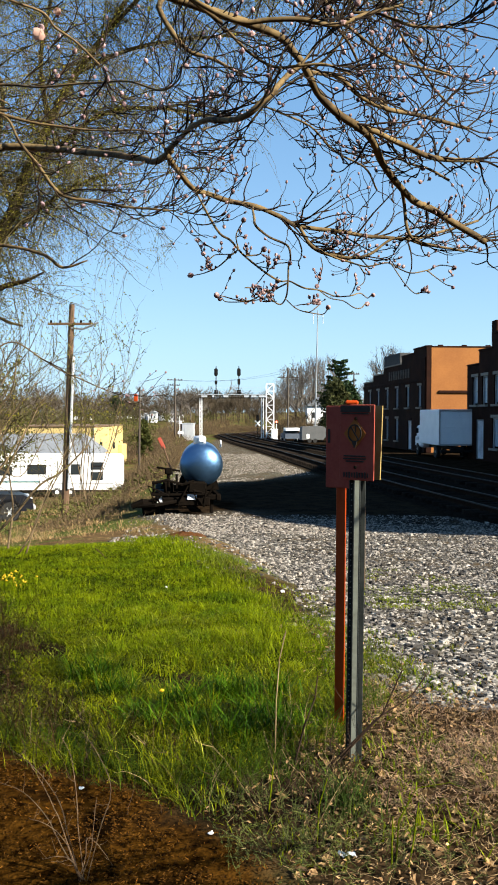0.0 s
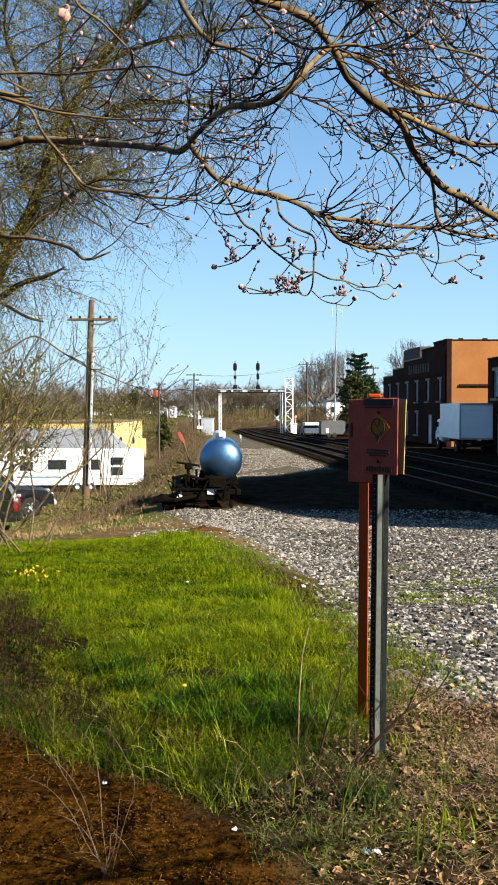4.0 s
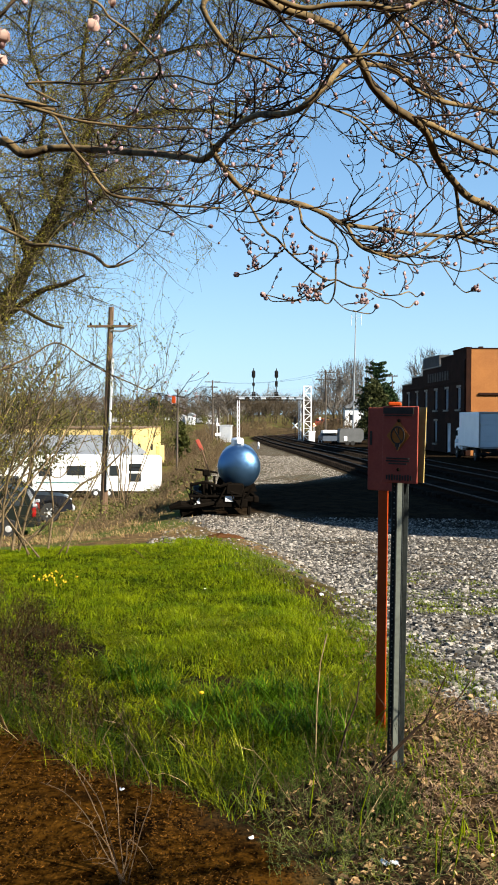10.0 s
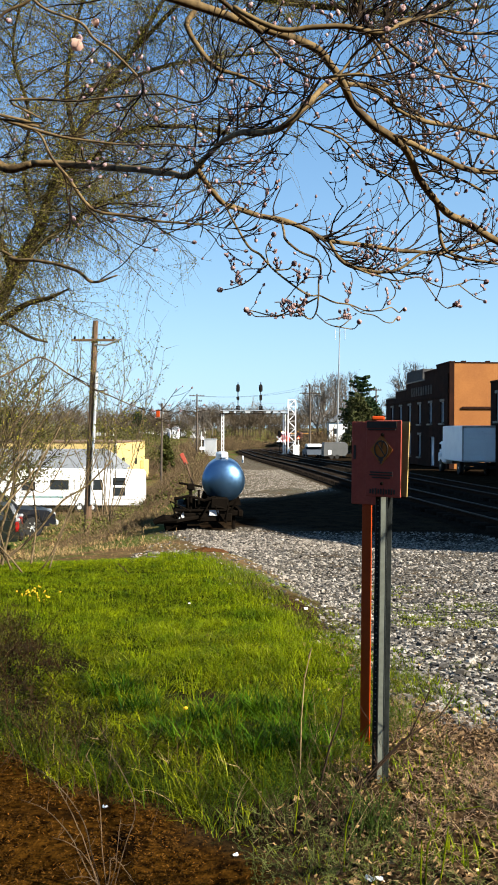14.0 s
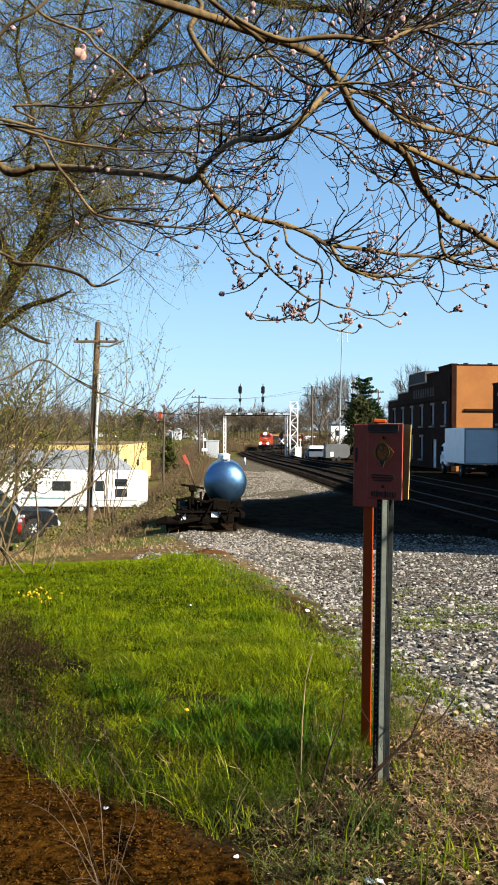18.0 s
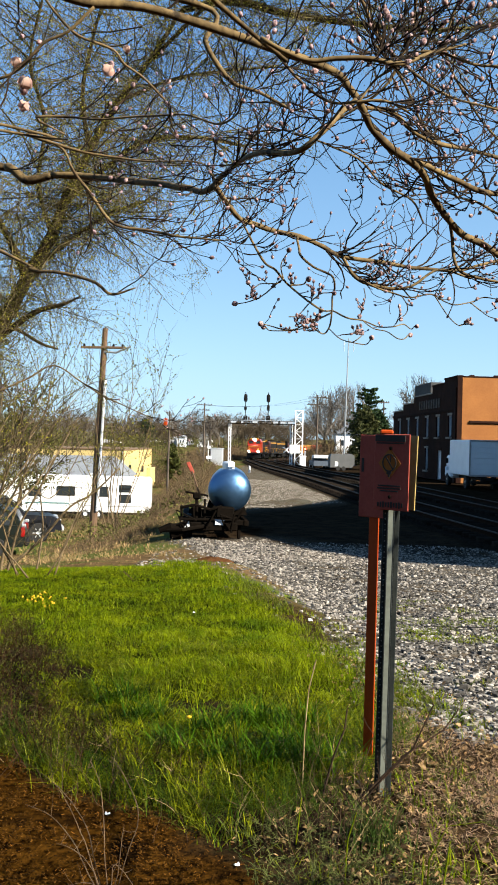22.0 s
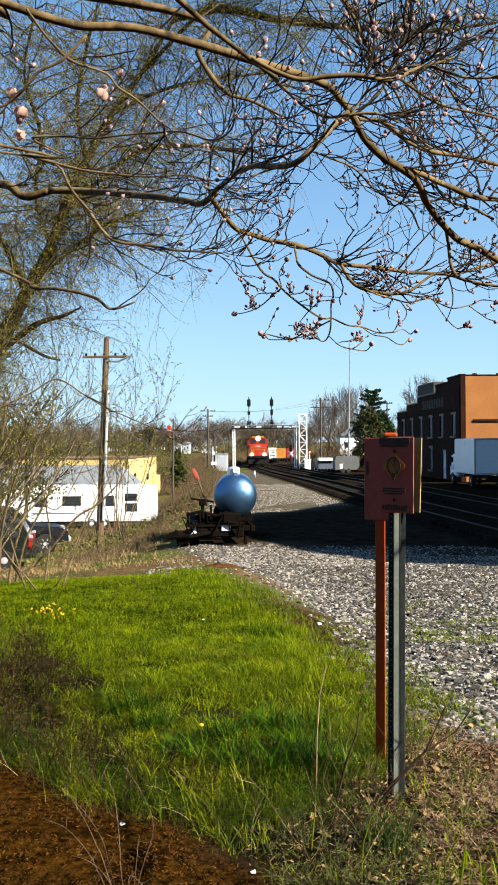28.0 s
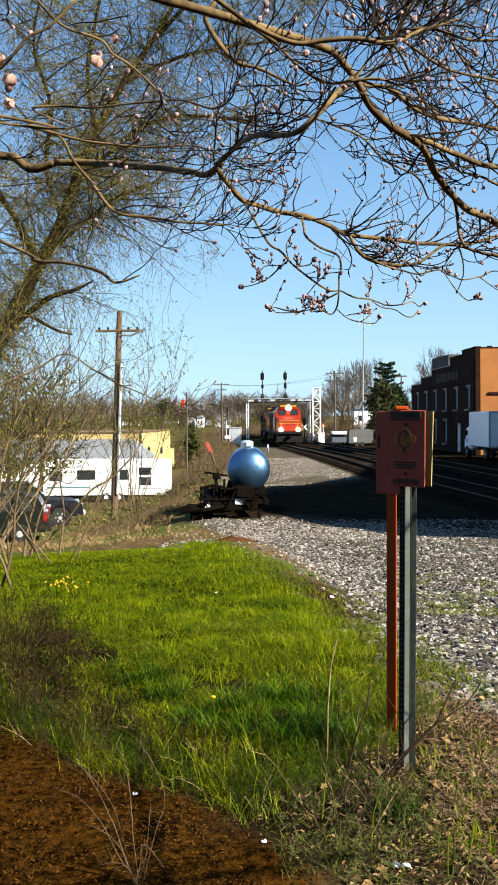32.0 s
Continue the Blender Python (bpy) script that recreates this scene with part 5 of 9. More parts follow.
BOUGHS["limb_ac"] = [(0.301, 1.50, 2.445, 0.0030), (0.271, 1.52, 2.385, 0.0027), (0.261, 1.54, 2.315, 0.0024), (0.301, 1.56, 2.245, 0.0021), (0.371, 1.58, 2.175, 0.0018)]
BOUGHS["limb_ad"] = [(-1.317, 2.60, 1.629, 0.0036), (-1.075, 2.63, 1.681, 0.0034), (-0.936, 2.66, 1.742, 0.0031), (-0.832, 2.69, 1.794, 0.0029), (-0.754, 2.72, 1.837, 0.0026), (-0.676, 2.75, 1.789, 0.0024), (-0.589, 2.78, 1.737, 0.0022), (-0.529, 2.81, 1.707, 0.0019), (-0.468, 2.84, 1.685, 0.0017)]
BOUGHS["limb_i"] = [(0.011, 1.857, 2.016, 0.0027), (0.042, 1.877, 1.996, 0.0026), (0.077, 1.897, 1.984, 0.0025), (0.088, 1.857, 1.965, 0.0023), (0.091, 1.877, 1.946, 0.0022), (0.087, 1.897, 1.931, 0.0021), (0.087, 1.857, 1.893, 0.0019), (0.085, 1.877, 1.868, 0.0018), (0.074, 1.897, 1.852, 0.0016), (0.058, 1.857, 1.852, 0.0015), (0.049, 1.877, 1.864, 0.0014), (0.031, 1.897, 1.864, 0.0012)]
BOUGHS["limb_j"] = [(-0.069, 1.857, 2.005, 0.0026), (-0.038, 1.877, 1.985, 0.0025), (-0.007, 1.897, 1.956, 0.0023), (0.036, 1.857, 1.916, 0.0022), (0.069, 1.877, 1.899, 0.0021), (0.091, 1.897, 1.900, 0.0019), (0.122, 1.857, 1.881, 0.0018), (0.154, 1.877, 1.881, 0.0017), (0.193, 1.897, 1.870, 0.0015), (0.220, 1.857, 1.864, 0.0014), (0.247, 1.877, 1.871, 0.0013), (0.267, 1.897, 1.862, 0.0011), (0.270, 1.857, 1.864, 0.0010)]
BOUGHS["limb_ia"] = [(0.152, 1.857, 1.878, 0.0012), (0.179, 1.877, 1.864, 0.0012), (0.212, 1.897, 1.859, 0.0011), (0.230, 1.857, 1.839, 0.0010), (0.250, 1.877, 1.838, 0.0009), (0.262, 1.897, 1.849, 0.0009)]
BOUGHS["limb_ib"] = [(0.082, 1.857, 1.858, 0.0012), (0.104, 1.877, 1.841, 0.0011), (0.125, 1.897, 1.836, 0.0011), (0.136, 1.857, 1.832, 0.0010), (0.153, 1.877, 1.848, 0.0009)]
BOUGHS["limb_ic"] = [(0.124, 1.857, 1.831, 0.0009), (0.148, 1.877, 1.830, 0.0008), (0.166, 1.897, 1.832, 0.0008), (0.172, 1.857, 1.837, 0.0007)]
BOUGHS["limb_id"] = [(0.086, 1.857, 1.891, 0.0020), (0.061, 1.877, 1.882, 0.0018), (0.031, 1.897, 1.874, 0.0017), (0.005, 1.857, 1.855, 0.0016), (-0.026, 1.877, 1.856, 0.0014), (-0.057, 1.897, 1.864, 0.0013), (-0.069, 1.857, 1.864, 0.0011)]
BOUGHS["limb_ie"] = [(0.060, 1.857, 1.852, 0.0012), (0.042, 1.877, 1.864, 0.0012), (0.018, 1.897, 1.861, 0.0011), (-0.013, 1.857, 1.851, 0.0011), (-0.051, 1.877, 1.851, 0.0010), (-0.063, 1.897, 1.861, 0.0010)]
BOUGHS["limb_if"] = [(-0.021, 1.857, 1.963, 0.0017), (-0.038, 1.877, 1.952, 0.0016), (-0.063, 1.897, 1.934, 0.0015), (-0.081, 1.857, 1.917, 0.0014), (-0.100, 1.877, 1.915, 0.0013), (-0.126, 1.897, 1.915, 0.0012)]
BOUGHS["limb_ig"] = [(-0.032, 1.857, 1.952, 0.0012), (-0.053, 1.877, 1.955, 0.0011), (-0.073, 1.897, 1.958, 0.0011), (-0.087, 1.857, 1.943, 0.0010), (-0.099, 1.877, 1.957, 0.0009)]
BOUGHS["limb_ih"] = [(-0.007, 1.857, 1.949, 0.0017), (0.011, 1.877, 1.954, 0.0017), (0.026, 1.897, 1.961, 0.0016), (0.032, 1.857, 1.963, 0.0015)]
BOUGHS["limb_ii"] = [(-0.007, 1.857, 1.882, 0.0010), (0.011, 1.877, 1.887, 0.0010), (0.024, 1.897, 1.902, 0.0011), (0.039, 1.857, 1.913, 0.0011), (0.061, 1.877, 1.934, 0.0012), (0.077, 1.897, 1.939, 0.0012), (0.088, 1.857, 1.934, 0.0012)]
BOUGHS["limb_ij"] = [(-0.022, 1.857, 1.965, 0.0015), (-0.027, 1.877, 1.990, 0.0013), (-0.025, 1.897, 2.013, 0.0012), (-0.013, 1.857, 2.025, 0.0010)]
BOUGHS["limb_ik"] = [(0.176, 2.047, 1.996, 0.0022), (0.212, 2.067, 1.986, 0.0021), (0.249, 2.087, 1.979, 0.0020), (0.284, 2.047, 1.962, 0.0019), (0.335, 2.067, 1.971, 0.0018), (0.373, 2.087, 1.958, 0.0017), (0.393, 2.047, 1.944, 0.0015), (0.438, 2.067, 1.953, 0.0014), (0.470, 2.087, 1.968, 0.0013), (0.490, 2.047, 1.958, 0.0012)]
BOUGHS["limb_il"] = [(0.339, 2.047, 1.966, 0.0014), (0.363, 2.067, 1.941, 0.0013), (0.387, 2.087, 1.920, 0.0012), (0.403, 2.047, 1.896, 0.0011), (0.427, 2.067, 1.905, 0.0010)]
BOUGHS["limb_im"] = [(0.433, 2.047, 1.948, 0.0014), (0.458, 2.067, 1.934, 0.0013), (0.481, 2.087, 1.925, 0.0012), (0.489, 2.047, 1.911, 0.0011)]
BOUGHS["limb_in"] = [(0.265, 2.047, 1.967, 0.0014), (0.281, 2.067, 1.945, 0.0013), (0.281, 2.087, 1.928, 0.0012), (0.264, 2.047, 1.909, 0.0011)]
BOUGHS["limb_io"] = [(0.173, 2.047, 1.982, 0.0012), (0.178, 2.067, 1.964, 0.0011), (0.173, 2.087, 1.940, 0.0010), (0.164, 2.047, 1.915, 0.0008)]


def smooth_line(pts, n):
    """A curve through points of (x, y, z, radius)."""
    p = [Vector(q) for q in pts]
    p = [p[0] * 2 - p[1]] + p + [p[-1] * 2 - p[-2]]
    out = []
    for i in range(1, len(p) - 2):
        for k in range(n):
            t = k / n
            out.append(0.5 * (2 * p[i] + (p[i + 1] - p[i - 1]) * t + (2 * p[i - 1] - 5 * p[i] + 4 * p[i + 1] - p[i + 2]) * t * t + (3 * p[i] - p[i - 1] - 3 * p[i + 1] + p[i + 2]) * t ** 3))
    return out + [p[-2]]


def build_magnolia():
    rng = random.Random(7)
    tree = thing("magnolia_tree", "budding magnolia tree with bare arching limbs and pink buds", "tree")
    trunk = [(-1.25, -1.15, -0.1, 0.13), (-1.22, -1.12, 0.7, 0.1), (-1.15, -1.05, 1.5, 0.085)]
    q = smooth_line(trunk, 4)
    part("trunk", Solid().tube([v[:3] for v in q], [v[3] for v in q], 12), BARK, tree, smooth=True)
    first = {"limb_a0": [(-1.15, -1.05, 1.45, 0.05), (-1.9, 0.2, 2.1, 0.035), (-1.7, 1.9, 2.5, 0.026)],
             "limb_b": [(-1.15, -1.05, 1.45, 0.05), (-0.95, 0.1, 2.15, 0.025)],
             "limb_top": [(-1.15, -1.05, 1.4, 0.03), (-0.8, -0.4, 2.1, 0.014)],
             "limb_k": [(-1.7, 1.9, 2.5, 0.016)],
             "limb_d": [(-1.6, 0.5, 2.1, 0.01)], "limb_e": [(-1.8, 0.8, 2.25, 0.01)], "limb_f": [(-0.47, 1.52, 2.145, 0.002)],
             "limb_i": [(0.01, 2.04, 2.10, 0.0028)], "limb_j": [(-0.12, 1.88, 2.10, 0.0022)], "limb_q": [(0.26, 1.47, 2.0, 0.003)],
             "limb_c": [(-1.7, 1.9, 2.5, 0.03), (-1.2, 2.8, 3.2, 0.03)]}
    crown = dict(BOUGHS)
    # unseen crown limbs beside and behind the camera, added to dapple the foreground with shade
    crown["shade_limb_s"] = [(-1.15, -1.05, 1.5, 0.05), (0.2, -0.9, 2.3, 0.035), (1.6, -0.4, 2.6, 0.02), (2.9, 0.3, 2.7, 0.01)]
    crown["shade_limb_t"] = [(0.2, -0.9, 2.3, 0.03), (1.2, 0.1, 2.2, 0.02), (1.9, 0.8, 2.15, 0.012), (2.5, 1.3, 2.1, 0.008)]
    crown["shade_limb_v"] = [(1.2, 0.1, 2.2, 0.014), (1.6, 0.95, 2.0, 0.012), (2.1, 1.3, 1.9, 0.01), (2.9, 1.5, 1.95, 0.012)]
    crown["shade_limb_w"] = [(0.2, -0.9, 2.3, 0.03), (1.35, 0.35, 1.75, 0.014), (2.0, 0.75, 1.5, 0.01), (2.8, 1.2, 1.5, 0.007)]
    crown["shade_limb_x"] = [(2.1, 1.3, 1.9, 0.011), (2.3, 2.2, 2.3, 0.01), (2.4, 3.0, 2.6, 0.009), (2.3, 3.9, 2.85, 0.012)]
    crown["shade_limb_y"] = [(2.3, 2.2, 2.3, 0.01), (2.6, 2.5, 2.8, 0.01), (2.5, 3.2, 3.2, 0.009), (2.6, 4.2, 3.4, 0.012)]
    bud_mesh = None
    buds = []
    for name, pts in crown.items():
        pts = first.get(name, []) + pts
        line = smooth_line(pts, 6)
        jit = [Vector((noise.noise(v.to_3d() * 9) * 0.006, noise.noise(v.to_3d() * 9 + Vector((5, 0, 0))) * 0.004, noise.noise(v.to_3d() * 9 + Vector((0, 5, 0))) * 0.006)) for v in line]
        part("limb", Solid().tube([v.to_3d() + j for v, j in zip(line, jit)], [max(0.0012, v[3] * (1 + 0.12 * noise.noise(v.to_3d() * 30))) for v in line], 8), BARK, tree, smooth=True)
        # side twigs
        tw = Solid()
        i0 = max(3, len(first.get(name, [])) * 6)
        for k in range(TWIGGY.get(name, 4)):
            i = rng.randint(i0, max(i0, len(line) - 2))
            along = (line[i + 1].to_3d() - line[i - 1].to_3d()).normalized()
            grow(tw, line[i].to_3d(), along, rng, line[i][3], buds, size=0.22 if name.startswith("limb_i") or name == "limb_j" else 0.55 if name in ("limb_q", "limb_low") else 1.0)
        if name.startswith("limb_i") or name == "limb_j":
            tip = (line[-1].to_3d() - line[-2].to_3d()).normalized()
            buds.append((line[-1].to_3d(), tip, rng.uniform(0.55, 0.8)))
        elif name not in ("limb_a", "limb_a0", "limb_k", "limb_h"):
            for k in range(2):
                grow(tw, line[-1].to_3d(), (line[-1].to_3d() - line[-2].to_3d()).normalized(), rng, line[-1][3], buds, 0.4)
        if tw.v:
            part("fine_growth", tw, TWIG, tree, kind="stuff")
    rest = Solid()
    for k, (p, d, s) in enumerate(sorted(buds, key=lambda b: (b[0].x > 1.0, round(b[0].y * 7919) % 13))):
        m = Matrix.Translation(p) @ d.to_track_quat('Z', 'Y').to_matrix().to_4x4() @ Matrix.Diagonal((s, s, s, 1))
        if k >= 500:
            rest.turned([(0.003, -0.003), (0.008, 0.004), (0.0075, 0.011), (0.001, 0.019)], 6, m)
        elif bud_mesh is None:
            b = Solid().turned([(0.003, -0.003), (0.0065, 0.001), (0.0085, 0.006), (0.008, 0.011), (0.005, 0.016), (0.001, 0.019)], 8)
            bud_mesh = part("bud", b, BUD, tree, smooth=True)
            bud_mesh.matrix_basis = m
        else:
            again("bud", bud_mesh, m, tree)
    part("bud_growth", rest, BUD, tree, kind="stuff")


TWIGGY = {"limb_b": 19, "limb_b2": 13, "limb_b3": 16, "limb_down": 26, "limb_low": 18, "limb_q": 6, "limb_top": 7, "limb_top2": 10, "limb_c": 6, "limb_h": 1, "limb_g": 3, "limb_l": 12,
          "limb_k": 1, "limb_a0": 3, "limb_a": 9, "limb_i": 2, "limb_j": 3, "limb_ia": 1, "limb_ib": 1, "limb_ic": 0, "limb_id": 4, "limb_ie": 2, "limb_if": 2, "limb_ig": 2, "limb_ih": 1, "limb_ii": 2, "limb_ij": 1, "limb_ik": 4, "limb_il": 1, "limb_im": 2, "limb_in": 1, "limb_io": 1, "limb_f": 14, "limb_o": 13, "limb_n": 11, "limb_r": 9, "limb_p": 16, "limb_up": 10, "limb_d": 7, "limb_e": 9, "limb_m": 7,
          "limb_aa": 9, "limb_ab": 9, "limb_ac": 8, "limb_ad": 4, "shade_limb_s": 60, "shade_limb_t": 60, "shade_limb_x": 60, "shade_limb_y": 60, "shade_limb_v": 40, "shade_limb_w": 30}


def grow(s, p, along, rng, r, buds, spread=0.75, depth=0, size=1.0):
    """A wavy twig with side twigs and buds at its tips."""
    d = (along * 0.8 + Vector((rng.uniform(-1, 1), rng.uniform(-0.5, 0.5), rng.uniform(-0.5, 0.9))) * spread).normalized()
    if size < 1:
        d.z = max(d.z, -0.2)
    n = rng.randint(4, 7)
    scale = min(1.0, max(0.5, (p - Vector((0, 0, 1.6))).length / 1.8))
    seg = rng.uniform(0.014, 0.034) * (1.0, 0.6, 0.45)[depth] * scale * size
    pts, rr = [p], [(min(r * 0.6, 0.0026), 0.0016, 0.0012)[depth] * scale]
    for k in range(n):
        d = (d + Vector((rng.uniform(-1, 1), rng.uniform(-0.8, 0.8), rng.uniform(-0.7, 1.0))) * 0.34).normalized()
        pts.append(pts[-1] + d * seg)
        rr.append(max(0.0007, rr[-1] * 0.88))
        if depth < 2 and rng.random() < (0.36, 0.25)[depth]:
            grow(s, pts[-1], d, rng, rr[-1], buds, 0.7, depth + 1, size)
    s.tube(pts, rr, 5 if depth == 0 else 4, cap=False)
    if rng.random() < 0.52 / size:
        buds.append((pts[-1], (d + Vector((0, 0, 0.3))).normalized(), rng.uniform(0.32, 0.7) * (0.38 + 0.34 * scale)))


build_magnolia()


def open_bud(x, y, z, tilt, s):
    """A bud that has begun to open: a scale cup with a few cupped petals."""
    t = thing("magnolia_blossom", "pale pink opening magnolia blossom on a twig", "blossom", pose(x, y, z, tilt, 20) @ Matrix.Diagonal((s, s, s, 1)), "opening blossoms")
    part("bud_scale", Solid().turned([(0.002, -0.004), (0.006, 0.0), (0.0065, 0.006), (0.0055, 0.009)], 10), BUD, t, smooth=True)
    for k in range(5):
        p = Solid().put([(-0.003, 0.003, 0.004), (0.003, 0.003, 0.004), (0.0085, 0.009, 0.012), (-0.0085, 0.009, 0.012), (0.0065, 0.008, 0.021), (-0.0065, 0.008, 0.021), (0, 0.004, 0.025)],
                        [(0, 1, 2, 3), (3, 2, 4, 5), (5, 4, 6)], pose(0, 0, 0, 0, 0, 72 * k))
        part("petal", p, PETAL, t, smooth=True)


for q in ((-0.245, 0.673, 1.901, 50, 0.4), (-0.239, 0.673, 1.882, 20, 0.52), (-0.236, 0.673, 1.871, 110, 0.42), (-0.201, 0.833, 1.978, 172, 0.56), (-0.188, 0.844, 1.993, 60, 0.34)):
    open_bud(*q)


# ---- turf, gravel, litter ----
BLADE = leafy("grass_blade", (0.1, 0.18, 0.003), (0.33, 0.39, 0.004), 0.36, 0.35, 1.5, 2.6)
# lush dark green; the blades' shaded sides are put into its dark tone
LUSH = leafy("lush_grass_blade", (0.038, 0.06, 0.001), (0.26, 0.28, 0.003), 0.24, 0.1, 1.9, 4.5)
# lighter copy of the grass colour, painted in for sun glints
GLINT = leafy("painted_glint_blade", (0.42, 0.5, 0.04), (0.62, 0.62, 0.1), 0.3, 0.5, 1.3, 1.6)
PEBBLE = vary(surface("crushed_stone", (0.5, 0.465, 0.42), (0.2, 0.17, 0.145), 30, 0.9, spec=0.05, fine=150, bump=0.3, bdist=0.004), 0.1, 1.75)
SLATE_STONE = vary(surface("dark_crushed_stone", (0.14, 0.135, 0.135), (0.055, 0.048, 0.04), 30, 0.85, spec=0.05, fine=150, bump=0.3, bdist=0.004), 0.3, 1.7)
FLAT_STRAW = leafy("matted_dry_grass", (0.62, 0.42, 0.27), (0.24, 0.14, 0.085), 0.2, 0.3, 1.5, 6)
DEAD_LEAF = leafy("dead_leaf", (0.66, 0.43, 0.22), (0.2, 0.11, 0.05), 0.25, 0.1, 1.8, 20)
CHIP = vary(surface("bark_chip", (0.14, 0.06, 0.01), (0.022, 0.01, 0.002), 30, 0.95, spec=0.03, fine=120, bump=0.3, bdist=0.003), 0.15, 1.7)
STRAW = vary(surface("dry_straw", (0.56, 0.4, 0.21), (0.3, 0.2, 0.1), 20, 0.8, bump=0), 0.5, 1.5)
DARK_STEM = vary(surface("dead_stem", (0.12, 0.066, 0.034), (0.05, 0.028, 0.016), 20, 0.8, bump=0), 0.6, 1.4)


YARD = vary(surface("dull_yard_stone", (0.42, 0.38, 0.34), (0.2, 0.165, 0.135), 12, 0.95, bump=0.2, spec=0.03), 0.4, 1.8)


def blade(s, x, y, z, h, w, lean, turn, kinks=3):
    """A bent, tapering blade of grass."""
    c, q = math.cos(turn), math.sin(turn)
    vs = []
    for k in range(kinks):
        t = k / kinks
        b = lean * t * t * h
        hz = h * t * (1 - 0.25 * lean * t)
        ww = w * (1 - 0.75 * t)
        for e in (-ww, ww):
            vs.append((x + b * c - e * q, y + b * q + e * c, z + hz))
    vs.append((x + lean * h * c, y + lean * h * q, z + h * (1 - 0.25 * lean)))
    fs = [(2 * k, 2 * k + 1, 2 * k + 3, 2 * k + 2) for k in range(kinks - 1)] + [(2 * kinks - 2, 2 * kinks - 1, 2 * kinks)]
    i = len(s.v)
    s.v += vs
    s.f += [tuple(a + i for a in f) for f in fs]


def build_turf():
    rng = random.Random(3)
    s, front, tall, pale = Solid(), Solid(), Solid(), Solid()
    n = 0
    while n < 260000:
        y = 2.9 + 8.8 * rng.random() ** 1.35
        x = rng.uniform(-0.47 * y - 0.4, min(0.9, 0.2 * y))
        t, g, m, l = zone(x, y)
        clump = 0.8 * noise.noise((x * 1.1, y * 1.1, 1)) + 0.8 * noise.noise((x * 3.1, y * 3.1, 5)) + 0.6 * noise.noise((x * 7, y * 7, 3))
        n += 1
        if y < 6.2 and noise.noise((x * 2.6, y * 2.6, 11)) < -0.25 and rng.random() < 0.7:
            continue
        if y < 7 and rng.random() < max(0.32 * step(6.4, 5.2, y), 0.6 * step(4.5, 3.9, y - 0.3 * x), 0.97 * dark_gap(x, y)):
            continue
        if rng.random() > t * 1.1 + 0.1 * (1 - m) * step(1.1, 0.2, x - 0.55 + 0.25 * (y - 5.5)) * (noise.noise((x * 3, y * 3, 7)) > -0.1):
            continue
        h = max(0.03, 0.075 + (0.085 if y < 6 else 0.065) * clump + 0.03 * step(5.6, 4.2, y)) * rng.uniform(0.5, 1.2) * (1 - 0.4 * step(6.0, 9.0, y)) * (0.6 + 0.4 * t)
        blade(pale if rng.random() < 0.018 * step(9, 6, y) else front if rng.random() < step(5.8, 4.6, y) else s, x, y, ground_z(x, y) - 0.01, max(0.04, h), rng.uniform(0.0009, 0.0019) * (1 + 0.1 * y) * (1 + 0.5 * step(6.4, 5.0, y)), rng.uniform(0.3, 1.5), rng.uniform(0, 6.3), 3 if y < 6 else 2)
    part("lawn_grass", s, BLADE, None, "long bright green spring grass with a dark green sheen", category="grass", kind="stuff")
    part("lush_grass", front, LUSH, None, "lush dark green grass at the front of the turf", category="grass", kind="stuff")
    for k in range(760):
        y0 = 3.5 + 3.1 * rng.random() ** 1.5
        x0 = rng.uniform(-0.45 * y0, 0.5)
        if zone(x0, y0)[0] < 0.6 or (y0 < 4.4 and k % 3) or noise.noise((x0 * 2.6, y0 * 2.6, 11)) < -0.2 or dark_gap(x0, y0) > 0.2:
            continue
        for q in range(rng.randint(25, 60)):
            x, y = x0 + rng.gauss(0, 0.06), y0 + rng.gauss(0, 0.06)
            blade(pale if rng.random() < 0.035 else tall, x, y, ground_z(x, y) - 0.01, rng.uniform(0.06, 0.15) * (1.2 - 0.06 * y0), rng.uniform(0.0016, 0.0034), rng.uniform(0.6, 2.3), rng.uniform(0, 6.3), 4)
    part("pale_grass_blades", pale, GLINT, None, "scattered pale grass blades standing in for sun glints", category="grass", kind="stuff")
    part("tall_grass_clumps", tall, LUSH, None, "taller arching clumps of lush green grass", category="grass", kind="stuff")
    # thin weeds between the gravel and in the litter
    w = Solid()
    for k in range(2600):
        y0 = rng.uniform(3.0, 12.5)
        x0 = rng.uniform(0.1, 2.6) if k % 2 else glide([(4, 0.9), (7, 0.4), (9, -0.2), (12, -1.2)], y0) + rng.gauss(-0.12, 0.24)
        t, g, m, l = zone(x0, y0)
        if m > 0.3 or (l > 0.5 and k % 5) or x0 > 0.33 * y0 or (k % 2 and noise.noise((x0 * 0.9, y0 * 0.9, 6)) < 0.1):
            continue
        for q in range(rng.randint(6, 22)):
            x, y = x0 + rng.gauss(0, 0.06), y0 + rng.gauss(0, 0.06)
            blade(w, x, y, ground_z(x, y) - 0.01, rng.uniform(0.025, 0.06 if k % 2 else 0.1), rng.uniform(0.002, 0.005), rng.uniform(0.2, 1), rng.uniform(0, 6.3))
    part("weed_tufts", w, BLADE, None, "small green weed tufts among gravel and leaves", category="weeds", kind="stuff")


